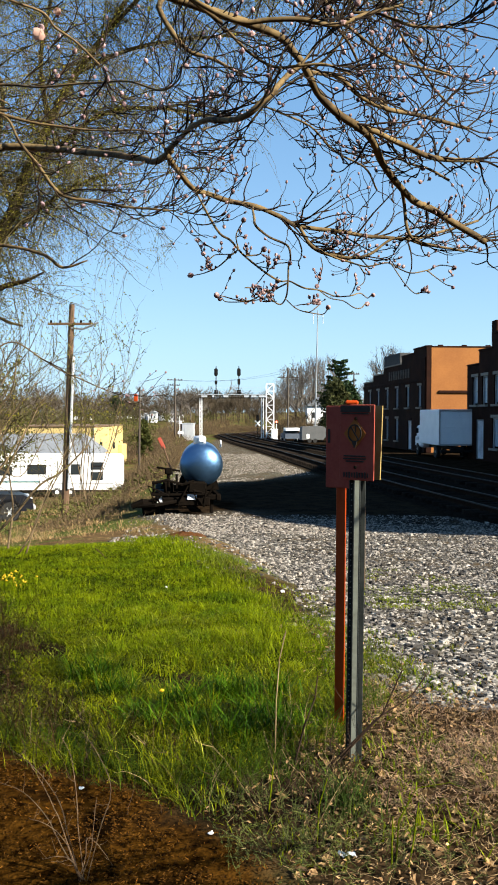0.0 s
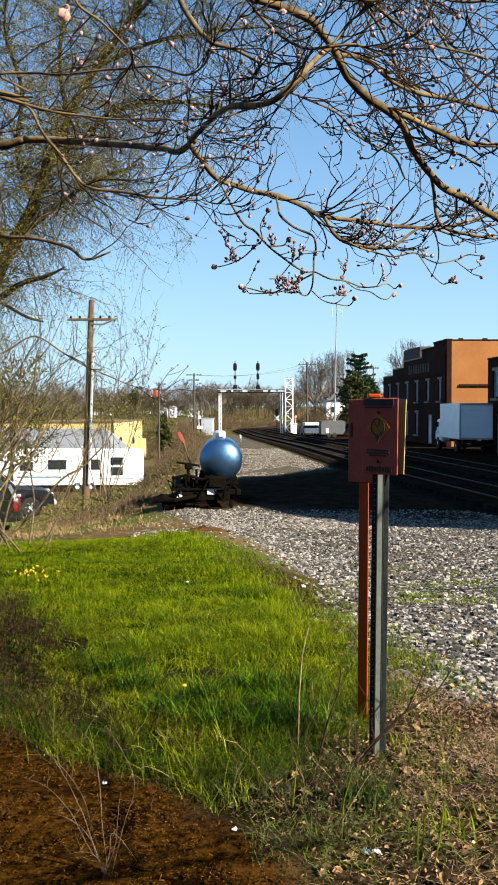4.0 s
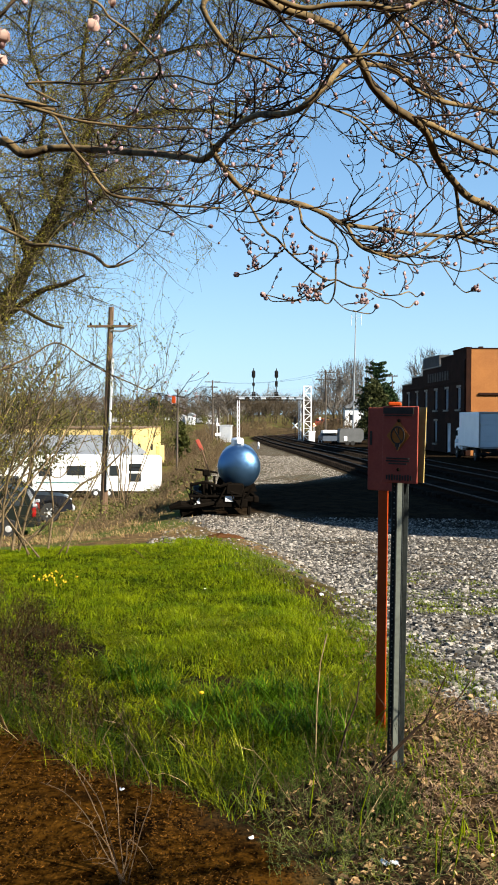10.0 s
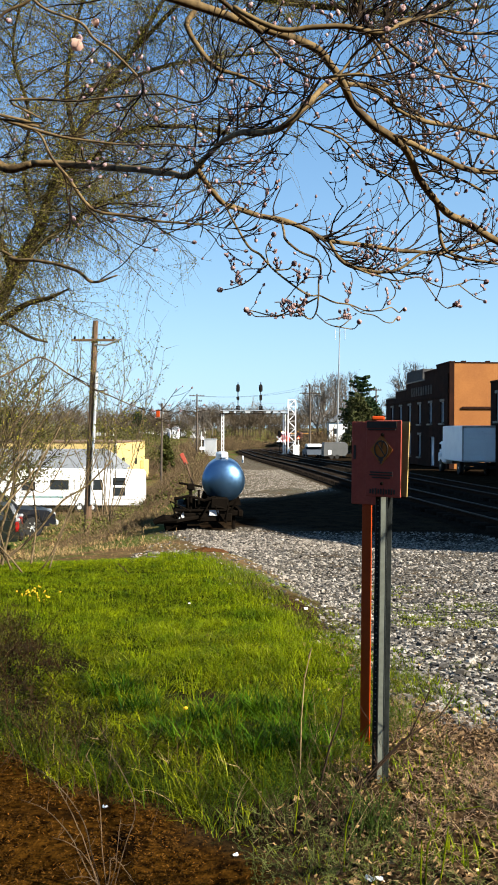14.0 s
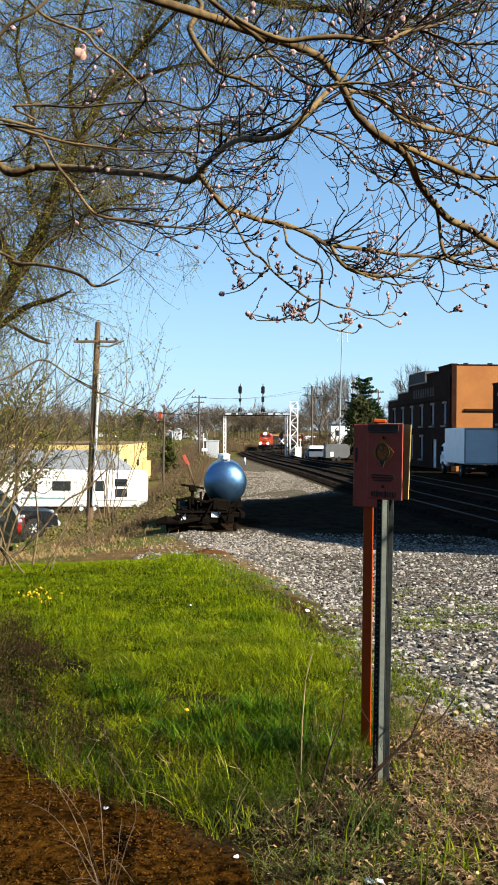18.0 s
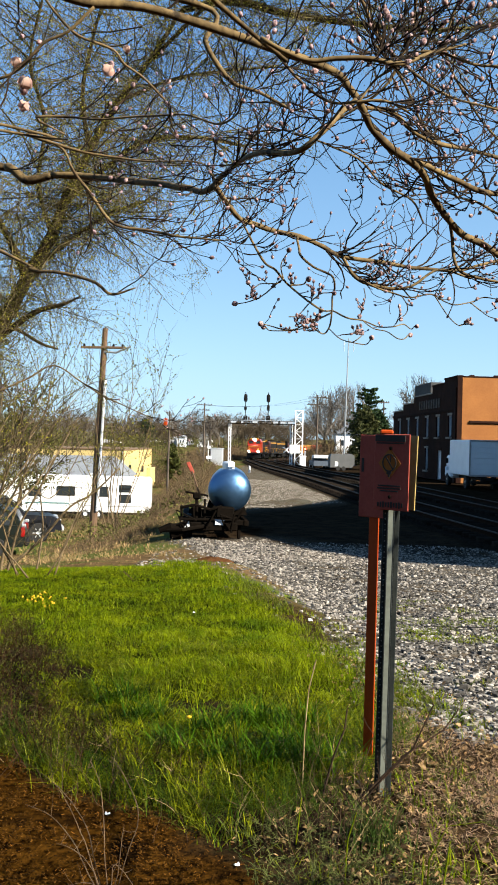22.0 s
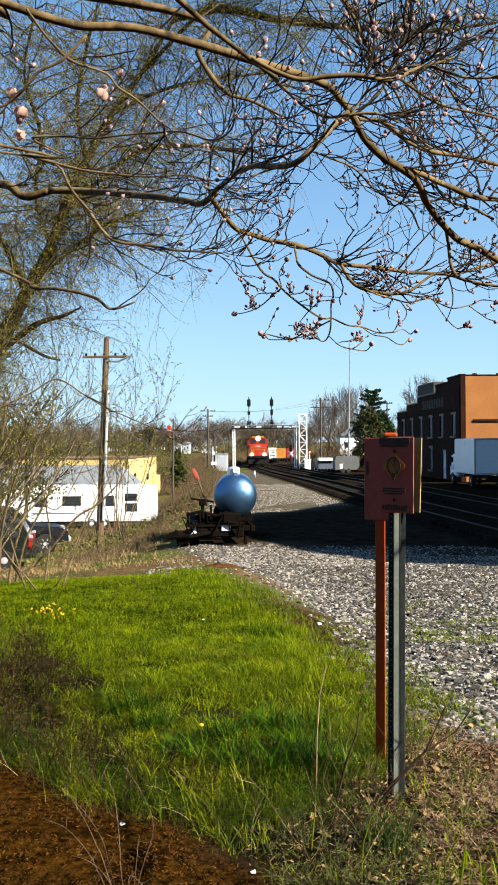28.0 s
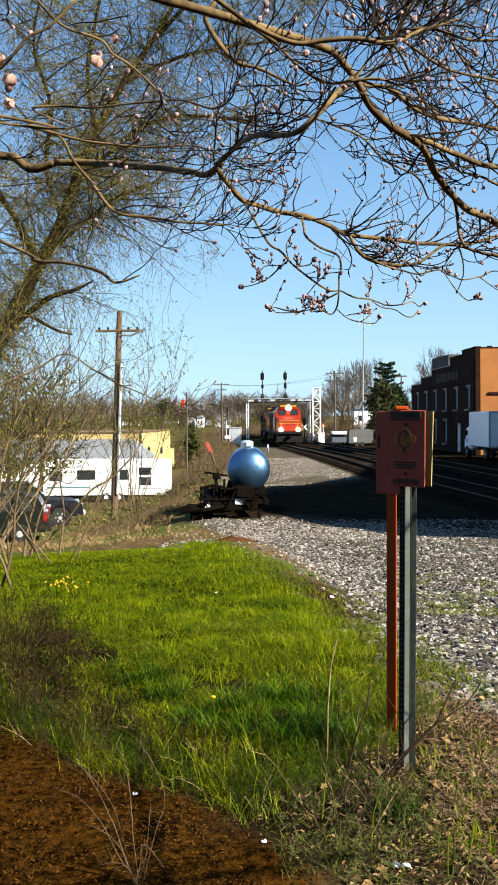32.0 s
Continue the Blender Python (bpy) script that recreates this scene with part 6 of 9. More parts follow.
def pebble(s, x, y, z, r, rng):
    a = rng.uniform(0, 6.28)
    e = [rng.uniform(0.45, 1.3) for _ in range(8)]
    c, q = math.cos(a), math.sin(a)
    h = rng.uniform(0.35, 1.05)
    base = [(-0.8, -0.6, -0.3), (0.7, -0.7, -0.3), (0.9, 0.6, -0.3), (-0.6, 0.8, -0.3), (-0.6, -0.45, 0.75), (0.5, -0.5, 0.65), (0.6, 0.35, 0.8), (-0.4, 0.55, 0.6)]
    i = len(s.v)
    s.v += [(x + r * (u * c - v * q) * k, y + r * (u * q + v * c) * k, z + r * w * h) for (u, v, w), k in zip(base, e)]
    s.f += [tuple(j + i for j in f) for f in ((4, 5, 6, 7), (0, 1, 5, 4), (1, 2, 6, 5), (2, 3, 7, 6), (3, 0, 4, 7))]


def build_gravel():
    rng = random.Random(5)
    s, dark = Solid(), Solid()
    bed = thing("gravel_stones", "larger crushed grey stones at the edge of the gravel", "stones")
    shapes, placed = {}, []
    for k in range(125000):
        y = 4.2 + 21 * rng.random() ** 1.75
        x = rng.uniform(-0.12 * y - 0.6, 0.34 * y + 0.3)
        t, g, m, l = zone(x, y)
        bare = noise.noise((x * 0.7, y * 0.45, 8))
        if rng.random() > (g + (0.16 if y > 8 else 0.05) * (1 - t) * (1 - m) * (1 - l)) * (1.0 if bare < 0.0 else 0.4):
            continue
        r = (0.006 + 0.022 * rng.random() ** 1.6) * (1 + 0.03 * y) * (1.7 if rng.random() < 0.07 else 1)
        if r > 0.021 and y < 7.5 and x < 0.3 * y and len(placed) < 300:
            m = pose(x, y, ground_z(x, y) + 0.15 * r, rng.uniform(-18, 18), rng.uniform(-18, 18), rng.uniform(0, 360)) @ Matrix.Diagonal((r, r * rng.uniform(0.65, 1.0), r * rng.uniform(0.5, 0.9), 1))
            k2 = rng.randrange(10)
            if k2 not in shapes:
                q = Solid()
                pebble(q, 0, 0, 0, 1.0, rng)
                shapes[k2] = part("stone", q, SLATE_STONE if k2 > 6 else PEBBLE, bed)
                shapes[k2].matrix_basis = m
            else:
                again("stone", shapes[k2], m, bed)
            placed.append(r)
            continue
        pebble(s if rng.random() < 0.6 else dark, x, y, ground_z(x, y) - 0.3 * r * rng.random(), r, rng)
    far = random.Random(6)
    yard = Solid()
    for k in range(26000):
        y = 20 + 48 * far.random() ** 1.3
        x = far.uniform(-0.1 * y - 1, min(0.3 * y, track_x(y) - 1.0))
        t, g, m, l = zone(x, y)
        if far.random() > g or cinder_shade(x, y) > 0.4 or noise.noise((x * 0.5, y * 0.25, 3)) > 0.2:
            continue
        pebble(yard, x, y, ground_z(x, y), far.uniform(0.02, 0.05), far)
    part("yard_stones", yard, YARD, None, "scattered dull brown-grey stones across the yard", category="gravel", kind="stuff")
    part("loose_gravel", s, PEBBLE, None, "loose crushed grey and white railway stone", category="gravel", kind="stuff")
    part("dark_gravel", dark, SLATE_STONE, None, "dark slate grey stones among the gravel", category="gravel", kind="stuff")


def build_litter():
    rng = random.Random(8)
    s = Solid()
    for k in range(15500):
        y = rng.uniform(2.6, 6.6)
        x = rng.uniform(-0.5, 0.34 * y + 0.2)
        t, g, m, l = zone(x, y)
        if rng.random() > l + 0.12 * g * (y < 5.6) + 0.012 * m + 0.04 * (1 - m):
            continue
        if rng.random() < max(0.35 * step(4.6, 4.0, y), 0.8 * step(0.32, 0.12, x)):
            continue
        r = rng.uniform(0.003, 0.012) * (1.9 if rng.random() < 0.1 else 1)
        mt = pose(x, y, ground_z(x, y) + rng.uniform(0.004, 0.035), rng.uniform(-50, 50), rng.uniform(-50, 50), rng.uniform(0, 360))
        b = rng.uniform(0.15, 0.7) * r
        mt = mt @ Matrix.Diagonal((1, rng.uniform(0.2, 1.3), 1, 1))
        s.put([(-r, 0, 0), (-0.3 * r, -0.5 * r, b), (0.5 * r, -0.42 * r, b), (r * 1.1, 0, 0.2 * b), (0.5 * r, 0.42 * r, b), (-0.3 * r, 0.5 * r, b), (0, 0, -0.2 * b)],
              [(0, 1, 6), (1, 2, 6), (2, 3, 6), (3, 4, 6), (4, 5, 6), (5, 0, 6)], mt)
    bits = Solid()
    for k in range(7000):
        y = 2.6 + 4.9 * rng.random()
        x = rng.uniform(-0.4, 0.34 * y + 0.2)
        if zone(x, y)[3] < rng.random() or rng.random() < 0.7 * step(0.35, 0.15, x):
            continue
        n = rng.uniform(0.008, 0.06) * (1.5 if x > 0.6 else 0.8)
        bits.box(0, 0, 0, n, 0.0011, 0.001, 0, pose(x, y, ground_z(x, y) + rng.uniform(0.006, 0.03), 0, rng.uniform(-25, 25), rng.uniform(0, 360)))
    part("twig_litter", bits, STRAW, None, "short dry straw and twig bits among the leaves", category="leaf litter", kind="stuff")
    part("leaf_litter", s, DEAD_LEAF, None, "curled tan and brown dead leaves", category="leaf litter", kind="stuff")
    oak = leafy("pale_oak_leaf", (0.72, 0.48, 0.23), (0.5, 0.3, 0.12), 0.3, 0.5, 1.2, 30)
    for k in range(130):
        y = rng.uniform(2.7, 5.0)
        x = rng.uniform(-0.1, 0.3 * y)
        if zone(x, y)[3] < 0.5:
            continue
        m = 14
        r = rng.uniform(0.018, 0.034)
        rim = []
        for i in range(m):
            a = 2 * math.pi * i / m
            q = r * (0.62 + 0.38 * (i % 2)) * rng.uniform(0.8, 1.2)
            rim.append((q * math.cos(a), 0.6 * q * math.sin(a), rng.uniform(0, 0.5) * r))
        o = part("oak_leaf", Solid().put([(0, 0, 0)] + rim, [(0, i + 1, (i + 1) % m + 1) for i in range(m)]), oak, None, "curled pale tan oak leaf on the ground", category="leaf", group="fallen oak leaves")
        o.matrix_basis = pose(x, y, ground_z(x, y) + 0.012, rng.uniform(-35, 35), rng.uniform(-35, 35), rng.uniform(0, 360))
    # matted dry grass on the open ground beside the gravel
    mat = Solid()
    for k in range(9000):
        y = rng.uniform(3.4, 5.2)
        x = rng.uniform(0.55, 0.34 * y + 0.2)
        if zone(x, y)[3] < rng.random() or rng.random() > 0.25 + 0.75 * step(-0.25, 0.25, noise.noise((x * 2.2, y * 2.2, 14)) + 0.5 * (x - 0.9)):
            continue
        a, n, w = rng.uniform(0, 6.28), rng.uniform(0.025, 0.085), rng.uniform(0.0009, 0.002)
        b = a + rng.uniform(-0.7, 0.7)
        p = Vector((x, y, ground_z(x, y) + rng.uniform(0.004, 0.022)))
        q = p + Vector((math.cos(a) * n * 0.5, math.sin(a) * n * 0.5, rng.uniform(0.0, 0.02)))
        r = q + Vector((math.cos(b) * n * 0.5, math.sin(b) * n * 0.5, rng.uniform(-0.02, 0.004)))
        u = Vector((-math.sin(a) * w, math.cos(a) * w, 0))
        mat.put([p - u, p + u, q + u, q - u, r], [(0, 1, 2, 3), (3, 2, 4)])
    part("matted_grass", mat, FLAT_STRAW, None, "matted pinkish tan dry grass beside the gravel", category="dry grass", kind="stuff")
    # feathery olive weeds in the litter round the post
    fe = Solid()
    for x0, y0, n in ((0.15, 3.05, 30), (0.4, 2.9, 26), (0.55, 3.3, 24), (0.7, 2.95, 20), (0.0, 2.95, 16), (0.9, 3.6, 18), (1.05, 3.9, 14), (0.1, 3.45, 40), (0.22, 3.2, 36), (0.05, 3.15, 26), (0.34, 3.3, 30), (0.46, 3.1, 20), (-0.05, 3.4, 22), (0.3, 3.0, 18), (0.75, 3.7, 14), (0.85, 4.2, 18), (0.65, 4.5, 20), (0.95, 3.2, 16), (0.62, 3.05, 12), (0.18, 2.95, 18)):
        for k in range(n):
            x, y = x0 + rng.gauss(0, 0.075), y0 + rng.gauss(0, 0.07)
            p = Vector((x, y, ground_z(x, y) - 0.005))
            v = Vector((rng.uniform(-1, 1), rng.uniform(-1, 1), rng.uniform(0.6, 1.6))).normalized()
            n2 = rng.uniform(0.05, 0.15)
            for i in range(5):
                v = (v + Vector((rng.uniform(-1, 1), rng.uniform(-1, 1), rng.uniform(-0.6, 0.2))) * 0.3).normalized()
                q = p + v * n2 / 5
                u = v.orthogonal().normalized() * 0.0009
                fe.put([p - u, p + u, q + u, q - u], [(0, 1, 2, 3)])
                for j in range(4):
                    d = (v * 0.4 + Vector((rng.uniform(-1, 1), rng.uniform(-1, 1), rng.uniform(-0.4, 0.8)))).normalized()
                    e = d.orthogonal().normalized() * 0.0011
                    fe.put([q - e, q + e, q + d * rng.uniform(0.008, 0.02)], [(0, 1, 2)])
                p = q
    part("feathery_weeds", fe, leafy("feathery_olive_leaf", (0.15, 0.165, 0.045), (0.055, 0.075, 0.02), 0.25, 0.3, 2.0, 8), None, "feathery olive weeds in the leaf litter", category="weeds", kind="stuff")
    c = Solid()
    for k in range(34000):
        y = rng.uniform(2.3, 5.3)
        x = rng.uniform(-0.45 * y - 0.3, 0.4)
        t, g, m, l = zone(x, y)
        if rng.random() > m or (noise.noise((x * 3, y * 5, 2)) > 0.12 and rng.random() < 0.7):
            continue
        n, w = rng.uniform(0.002, 0.009), rng.uniform(0.0008, 0.0024)
        c.box(0, 0, 0, 2 * n, 2 * w, w, 0, pose(x, y, ground_z(x, y) + rng.uniform(0, 0.02), rng.uniform(-35, 35), rng.uniform(-35, 35), rng.uniform(0, 360)))
    part("mulch_chips", c, CHIP, None, "dark red-brown shredded bark mulch", category="mulch", kind="stuff")
    # low dark weeds along the front of the turf
    lw = Solid()
    for k in range(700):
        x = rng.uniform(-2.2, 0.75)
        y = glide([(-2.2, 5.2), (-1.2, 4.25), (-0.5, 3.75), (0.0, 3.75), (0.4, 4.35), (0.8, 4.9)], x) + rng.gauss(0.0, 0.16)
        if zone(x, y)[2] > 0.6:
            continue
        for q in range(rng.randint(5, 14)):
            u, v = x + rng.gauss(0, 0.05), y + rng.gauss(0, 0.05)
            blade(lw, u, v, ground_z(u, v) - 0.01, rng.uniform(0.04, 0.15), rng.uniform(0.001, 0.0024), rng.uniform(0.5, 1.8), rng.uniform(0, 6.3))
    part("turf_edge_weeds", lw, leafy("dark_weed", (0.025, 0.075, 0.004), (0.12, 0.17, 0.012), 0.35, 0.3, 1.6, 3), None, "dark olive weeds along the ragged turf edge", category="weeds", kind="stuff")
    # bent dry stalks and bare weeds, thickest where turf, mulch and litter meet
    d, e = Solid(), Solid()
    spots = [(-1.2, 4.15, 16, 0.28), (-1.6, 4.7, 18, 0.34), (-0.85, 3.95, 22, 0.26), (-0.62, 3.8, 10, 0.22), (0.1, 3.4, 22, 0.3), (0.3, 3.7, 26, 0.38), (0.55, 3.5, 18, 0.3), (0.95, 3.6, 12, 0.25), (0.2, 4.2, 14, 0.3), (-0.2, 3.45, 8, 0.2), (0.8, 4.2, 10, 0.25), (1.2, 4.3, 8, 0.2), (-1.9, 5.6, 16, 0.4)]
    for x0, y0, n, h in spots:
        for k in range(n):
            x, y = x0 + rng.gauss(0, 0.16), y0 + rng.gauss(0, 0.16)
            p = Vector((x, y, ground_z(x, y) - 0.01))
            v = Vector((rng.uniform(-0.6, 0.6), rng.uniform(-0.6, 0.6), 1)).normalized()
            pts = [p]
            m = rng.randint(4, 6)
            for i in range(m):
                v = (v + Vector((rng.uniform(-1, 1), rng.uniform(-1, 1), rng.uniform(-0.7, 0.3))) * 0.28).normalized()
                pts.append(pts[-1] + v * h * rng.uniform(0.5, 1.1) / m)
                if i > 0 and rng.random() < 0.45:
                    u = (v + Vector((rng.uniform(-1, 1), rng.uniform(-1, 1), rng.uniform(-0.2, 0.6)))).normalized()
                    (d if k % 6 else e).tube([pts[-1], pts[-1] + u * 0.05, pts[-1] + u * 0.09 + Vector((0, 0, 0.01))], [0.0008, 0.0007, 0.0005], 3, False)
            (d if k % 6 else e).tube(pts, [0.0012 * (1 - 0.6 * i / m) for i in range(m + 1)], 4, False)
    part("dead_weed_stems", d, DARK_STEM, None, "tangled dead brown weed stems", category="weeds", kind="stuff")
    part("dry_straw_stalks", e, STRAW, None, "dry tan straw stalks", category="weeds", kind="stuff")


build_turf()
build_gravel()
build_litter()


def crumple(r, rng, m):
    """A small crumpled scrap: two ragged rings and a dented top."""
    low = [(r * rng.uniform(0.7, 1.3) * math.cos(a), r * rng.uniform(0.4, 0.9) * math.sin(a), rng.uniform(0, 0.35) * r) for a in (0, 0.8, 1.5, 2.4, 3.2, 4.0, 4.7, 5.6)]
    top = [(0.6 * x + rng.gauss(0, 0.12) * r, 0.6 * y + rng.gauss(0, 0.12) * r, r * rng.uniform(0.35, 0.95)) for x, y, z in low]
    fs = [f for i in range(8) for f in ((i, (i + 1) % 8, 8 + i), ((i + 1) % 8, 8 + (i + 1) % 8, 8 + i), (8 + i, 8 + (i + 1) % 8, 16))]
    return Solid().put(low + top + [(0, 0, 0.3 * r)], fs + [tuple(range(7, -1, -1))], m)


def small_things():
    rng = random.Random(12)
    paper = surface("white_paper", (0.8, 0.8, 0.82), (0.7, 0.7, 0.72), 20, 0.6)

    def on(x, y, dz=0.0):
        return (x, y, ground_z(x, y) + dz)

    for x, y, r in ((-0.147, 3.19, 0.012), (-0.721, 3.59, 0.013)):
        s = crumple(r, rng, pose(*on(x, y, 0.004), 0, 0, 20))
        part("paper_scrap", s, paper, None, "crumpled white paper scrap on the mulch", category="litter")
    s = Solid()
    for k in range(9):
        x, y = rng.uniform(-0.045, 0.045), rng.uniform(-0.02, 0.02)
        s.box(0, 0, 0, rng.uniform(0.02, 0.05), rng.uniform(0.01, 0.03), 0.004, 0.001, pose(x, y, 0.01 + 0.01 * rng.random(), rng.uniform(-60, 60), rng.uniform(-40, 40), rng.uniform(0, 180)))
    s = part("plastic_bag", s, paper, None, "torn white plastic bag among dead leaves", category="litter")
    s.matrix_basis = pose(*on(0.36, 3.02, 0.005)) @ Matrix.Diagonal((0.6, 0.6, 0.5, 1))
    st = Solid()
    pebble(st, 0, 0, 0.012, 0.029, rng)
    o = part("white_rock", st, paper, None, "single white rock beside the gravel", category="rock")
    o.matrix_basis = pose(*on(0.328, 8.33))
    # low heap of reddish earth at the edge of the stones
    heap, ring = [], 16
    for k in range(5):
        for i in range(ring):
            a, f = 2 * math.pi * i / ring, (k + 0.4) / 4.4
            q = f * (1 + 0.22 * noise.noise((math.cos(a) * 1.7, math.sin(a) * 1.7, 3)))
            heap.append((0.34 * q * math.cos(a), 0.3 * q * math.sin(a), 0.085 * (1 - f * f) * (1 + 0.6 * noise.noise((6 * q * math.cos(a), 6 * q * math.sin(a), 8))) - 0.02))
    fs = [(k * ring + i, k * ring + (i + 1) % ring, (k + 1) * ring + (i + 1) % ring, (k + 1) * ring + i) for k in range(4) for i in range(ring)]
    o = part("earth_heap", Solid().put(heap, fs + [tuple(range(ring))]), surface("reddish_earth", (0.2, 0.085, 0.035), (0.075, 0.034, 0.016), 14, 0.95, fine=60, bump=0.6, bdist=0.01, spec=0.0), None, "low heap of reddish brown earth beside the gravel", category="earth", smooth=True)
    o.matrix_basis = pose(*on(-1.0, 13.2, 0.0))
    # black tube that stands in for a wire's shadow on the gravel
    cable = thing("wire_shadow_line", "thin black tube drawn for a wire's shadow across the gravel", "cable")
    part("cable", Solid().tube([(x, y, ground_z(x, y) + 0.02) for x, y in ((1.45, 8.88), (2.07, 8.97), (2.71, 9.12))], 0.005, 6), BLACK, cable)
    o = part("paper_scrap", crumple(0.012, rng, Matrix()), paper, None, "small white paper scrap in the grass", category="litter")
    o.matrix_basis = pose(*on(-0.755, 7.7, 0.06))
    k = thing("dry_stick", "short dry brown stick on the grass", "stick", pose(*on(-1.74, 9.8)))
    part("stick", Solid().tube([(-0.05, 0, 0.12), (0, 0.02, 0.07), (0.05, 0, 0.03), (0.09, -0.04, 0.0)], [0.005, 0.006, 0.005, 0.003], 5), DARK_STEM, k)
    petals = surface("dandelion_yellow", (0.85, 0.55, 0.02), (0.75, 0.45, 0.02), 20, 0.6)
    for x, y in ((-0.456, 4.39),):
        t = thing("dandelion", "yellow dandelion flower in the grass", "flower", pose(*on(x, y)))
        part("stem", Solid().tube([(0, 0, 0), (0.005, 0, 0.1), (0, 0, 0.16)], 0.002, 5), BLADE, t)
        part("bloom", Solid().turned([(0.003, 0.155), (0.012, 0.162), (0.013, 0.167), (0.004, 0.173)], 12), petals, t, "yellow bloom")
    t = thing("daffodil_clump", "small clump of yellow flowers in the grass", "flowers", pose(*on(-2.1, 7.5)))
    for k in range(18):
        x, y, h = rng.gauss(0, 0.09), rng.gauss(0, 0.05), rng.uniform(0.08, 0.22)
        part("flower", Solid().turned([(0.002, -0.016), (0.005, 0.0), (0.009, 0.016), (0.003, 0.018)], 7, pose(x, y, h, rng.uniform(-70, 70), rng.uniform(-70, 70))), petals, t)
        part("stem", Solid().tube([(x, y, 0), (x + 0.01, y, h)], 0.003, 4), BLADE, t)
    # tall stalk and crossing dead stems by the post
    sp = thing("tall_dry_stalk", "tall dry tan stalk standing in the grass", "stalk", pose(*on(0.125, 4.0)))
    part("stem", Solid().tube([(0, 0, 0), (0.005, 0, 0.25), (0.02, 0, 0.45), (0.045, 0, 0.56)], [0.003, 0.0028, 0.0025, 0.002], 6), STRAW, sp)
    part("seed_head", Solid().tube([(0.04, 0, 0.545), (0.052, 0, 0.59)], [0.005, 0.002], 6), STRAW, sp)
    for k, (pts) in enumerate((((0.33, 3.75, 0.0), (0.42, 3.72, 0.1), (0.56, 3.7, 0.25), (0.72, 3.7, 0.36), (0.78, 3.7, 0.45)),
                               ((0.34, 3.7, 0.0), (0.45, 3.66, 0.15), (0.58, 3.64, 0.3), (0.66, 3.62, 0.5)),
                               ((0.2, 3.8, 0.0), (0.25, 3.8, 0.2), (0.3, 3.8, 0.33), (0.31, 3.8, 0.42)),
                               ((0.38, 3.72, 0.0), (0.36, 3.7, 0.15), (0.42, 3.7, 0.33)))):
        b = thing("dead_weed", "thin bare dead weed stem", "weed")
        q = [(x, y, ground_z(x, y) + z) for x, y, z in pts]
        part("stem", Solid().tube(q, [(0.0055 if k < 3 else 0.0026) * (1 - 0.6 * i / len(q)) for i in range(len(q))], 5), DARK_STEM, b)
        for i in range(1, len(q)):
            for z in range(2):
                d = Vector((rng.uniform(-1, 1), rng.uniform(-1, 1), rng.uniform(0, 1))).normalized()
                p = Vector(q[i])
                part("side_shoot", Solid().tube([p, p + d * 0.05, p + d * 0.09 + Vector((0, 0, 0.015))], [0.0016, 0.0012, 0.0008], 4), DARK_STEM, b)
    for pts in (((0.5, 2.92, 0), (0.5, 2.92, 0.1), (0.505, 2.93, 0.19)), ((0.56, 2.93, 0), (0.58, 2.94, 0.1), (0.6, 2.95, 0.23)),
                ((0.52, 2.95, 0), (0.53, 2.96, 0.16), (0.6, 3.0, 0.26), (0.72, 3.0, 0.28), (0.8, 3.0, 0.25)), ((-0.06, 3.45, 0), (-0.05, 3.45, 0.12), (-0.04, 3.46, 0.24)),
                ((0.08, 3.4, 0), (0.09, 3.4, 0.1), (0.1, 3.4, 0.2)), ((0.26, 3.2, 0), (0.27, 3.2, 0.14), (0.3, 3.2, 0.24))):
        g = thing("green_stalk", "single thin upright green stalk among dead leaves", "stalk", pose(*on(*pts[0][:2])))
        part("stem", Solid().tube([Vector(p) - Vector((*pts[0][:2], 0.01)) for p in pts], [0.0032, 0.0028, 0.002, 0.0016, 0.001][:len(pts)], 5), BLADE, g)
        part("leaf", Solid().slab([(0, 0.06), (0.004, 0.1), (0.012, 0.14), (0.004, 0.11)], 0.001), BLADE, g)
    # bare rose shrub on the mulch: arching grey-brown canes from one root
    rose = thing("bare_rose_shrub", "bare thorny shrub with arching grey-brown canes on the mulch", "shrub", pose(*on(-0.565, 2.82)))
    cane = vary(surface("cane_bark", (0.2, 0.13, 0.075), (0.045, 0.024, 0.014), 30, 0.7, fine=120, bump=0.2, bdist=0.002), 0.7, 1.3)
    for mx, mz, tx, tz, ty in ((-0.08, 0.26, -0.235, 0.43, 0.03), (-0.13, 0.2, -0.3, 0.31, 0.06), (-0.03, 0.28, -0.085, 0.46, 0.08), (0.095, 0.3, 0.0, 0.49, 0.04),
                               (-0.05, 0.16, -0.16, 0.24, -0.06), (0.04, 0.14, 0.06, 0.3, -0.05), (-0.02, 0.1, -0.11, 0.12, -0.09), (0.015, 0.135, 0.1, 0.035, 0.03), (-0.1, 0.18, -0.2, 0.34, 0.12)):
        q = smooth_line([(rng.gauss(0, 0.012), rng.gauss(0, 0.012), -0.01, 0.0021), (mx * 0.55, ty * 0.4, mz * 0.5, 0.0019), (mx, ty * 0.7, mz, 0.0017), ((mx + tx) / 2 + 0.01 * rng.gauss(0, 1), ty, (mz + tz) / 2 + 0.02, 0.0013), (tx, ty, tz, 0.0008)], 4)
        c = part("cane", Solid().tube([v.to_3d() + Vector((rng.gauss(0, 0.0008), 0, rng.gauss(0, 0.0008))) for v in q], [v[3] for v in q], 5), cane, rose, smooth=True)
        sh = Solid()
        for i in range(4, len(q)):
            d = Vector((rng.uniform(-1, 1), rng.uniform(-1, 1), rng.uniform(-0.2, 0.9))).normalized()
            p = q[i].to_3d()
            n = rng.uniform(0.01, 0.07) if i % 3 == 0 else 0.008
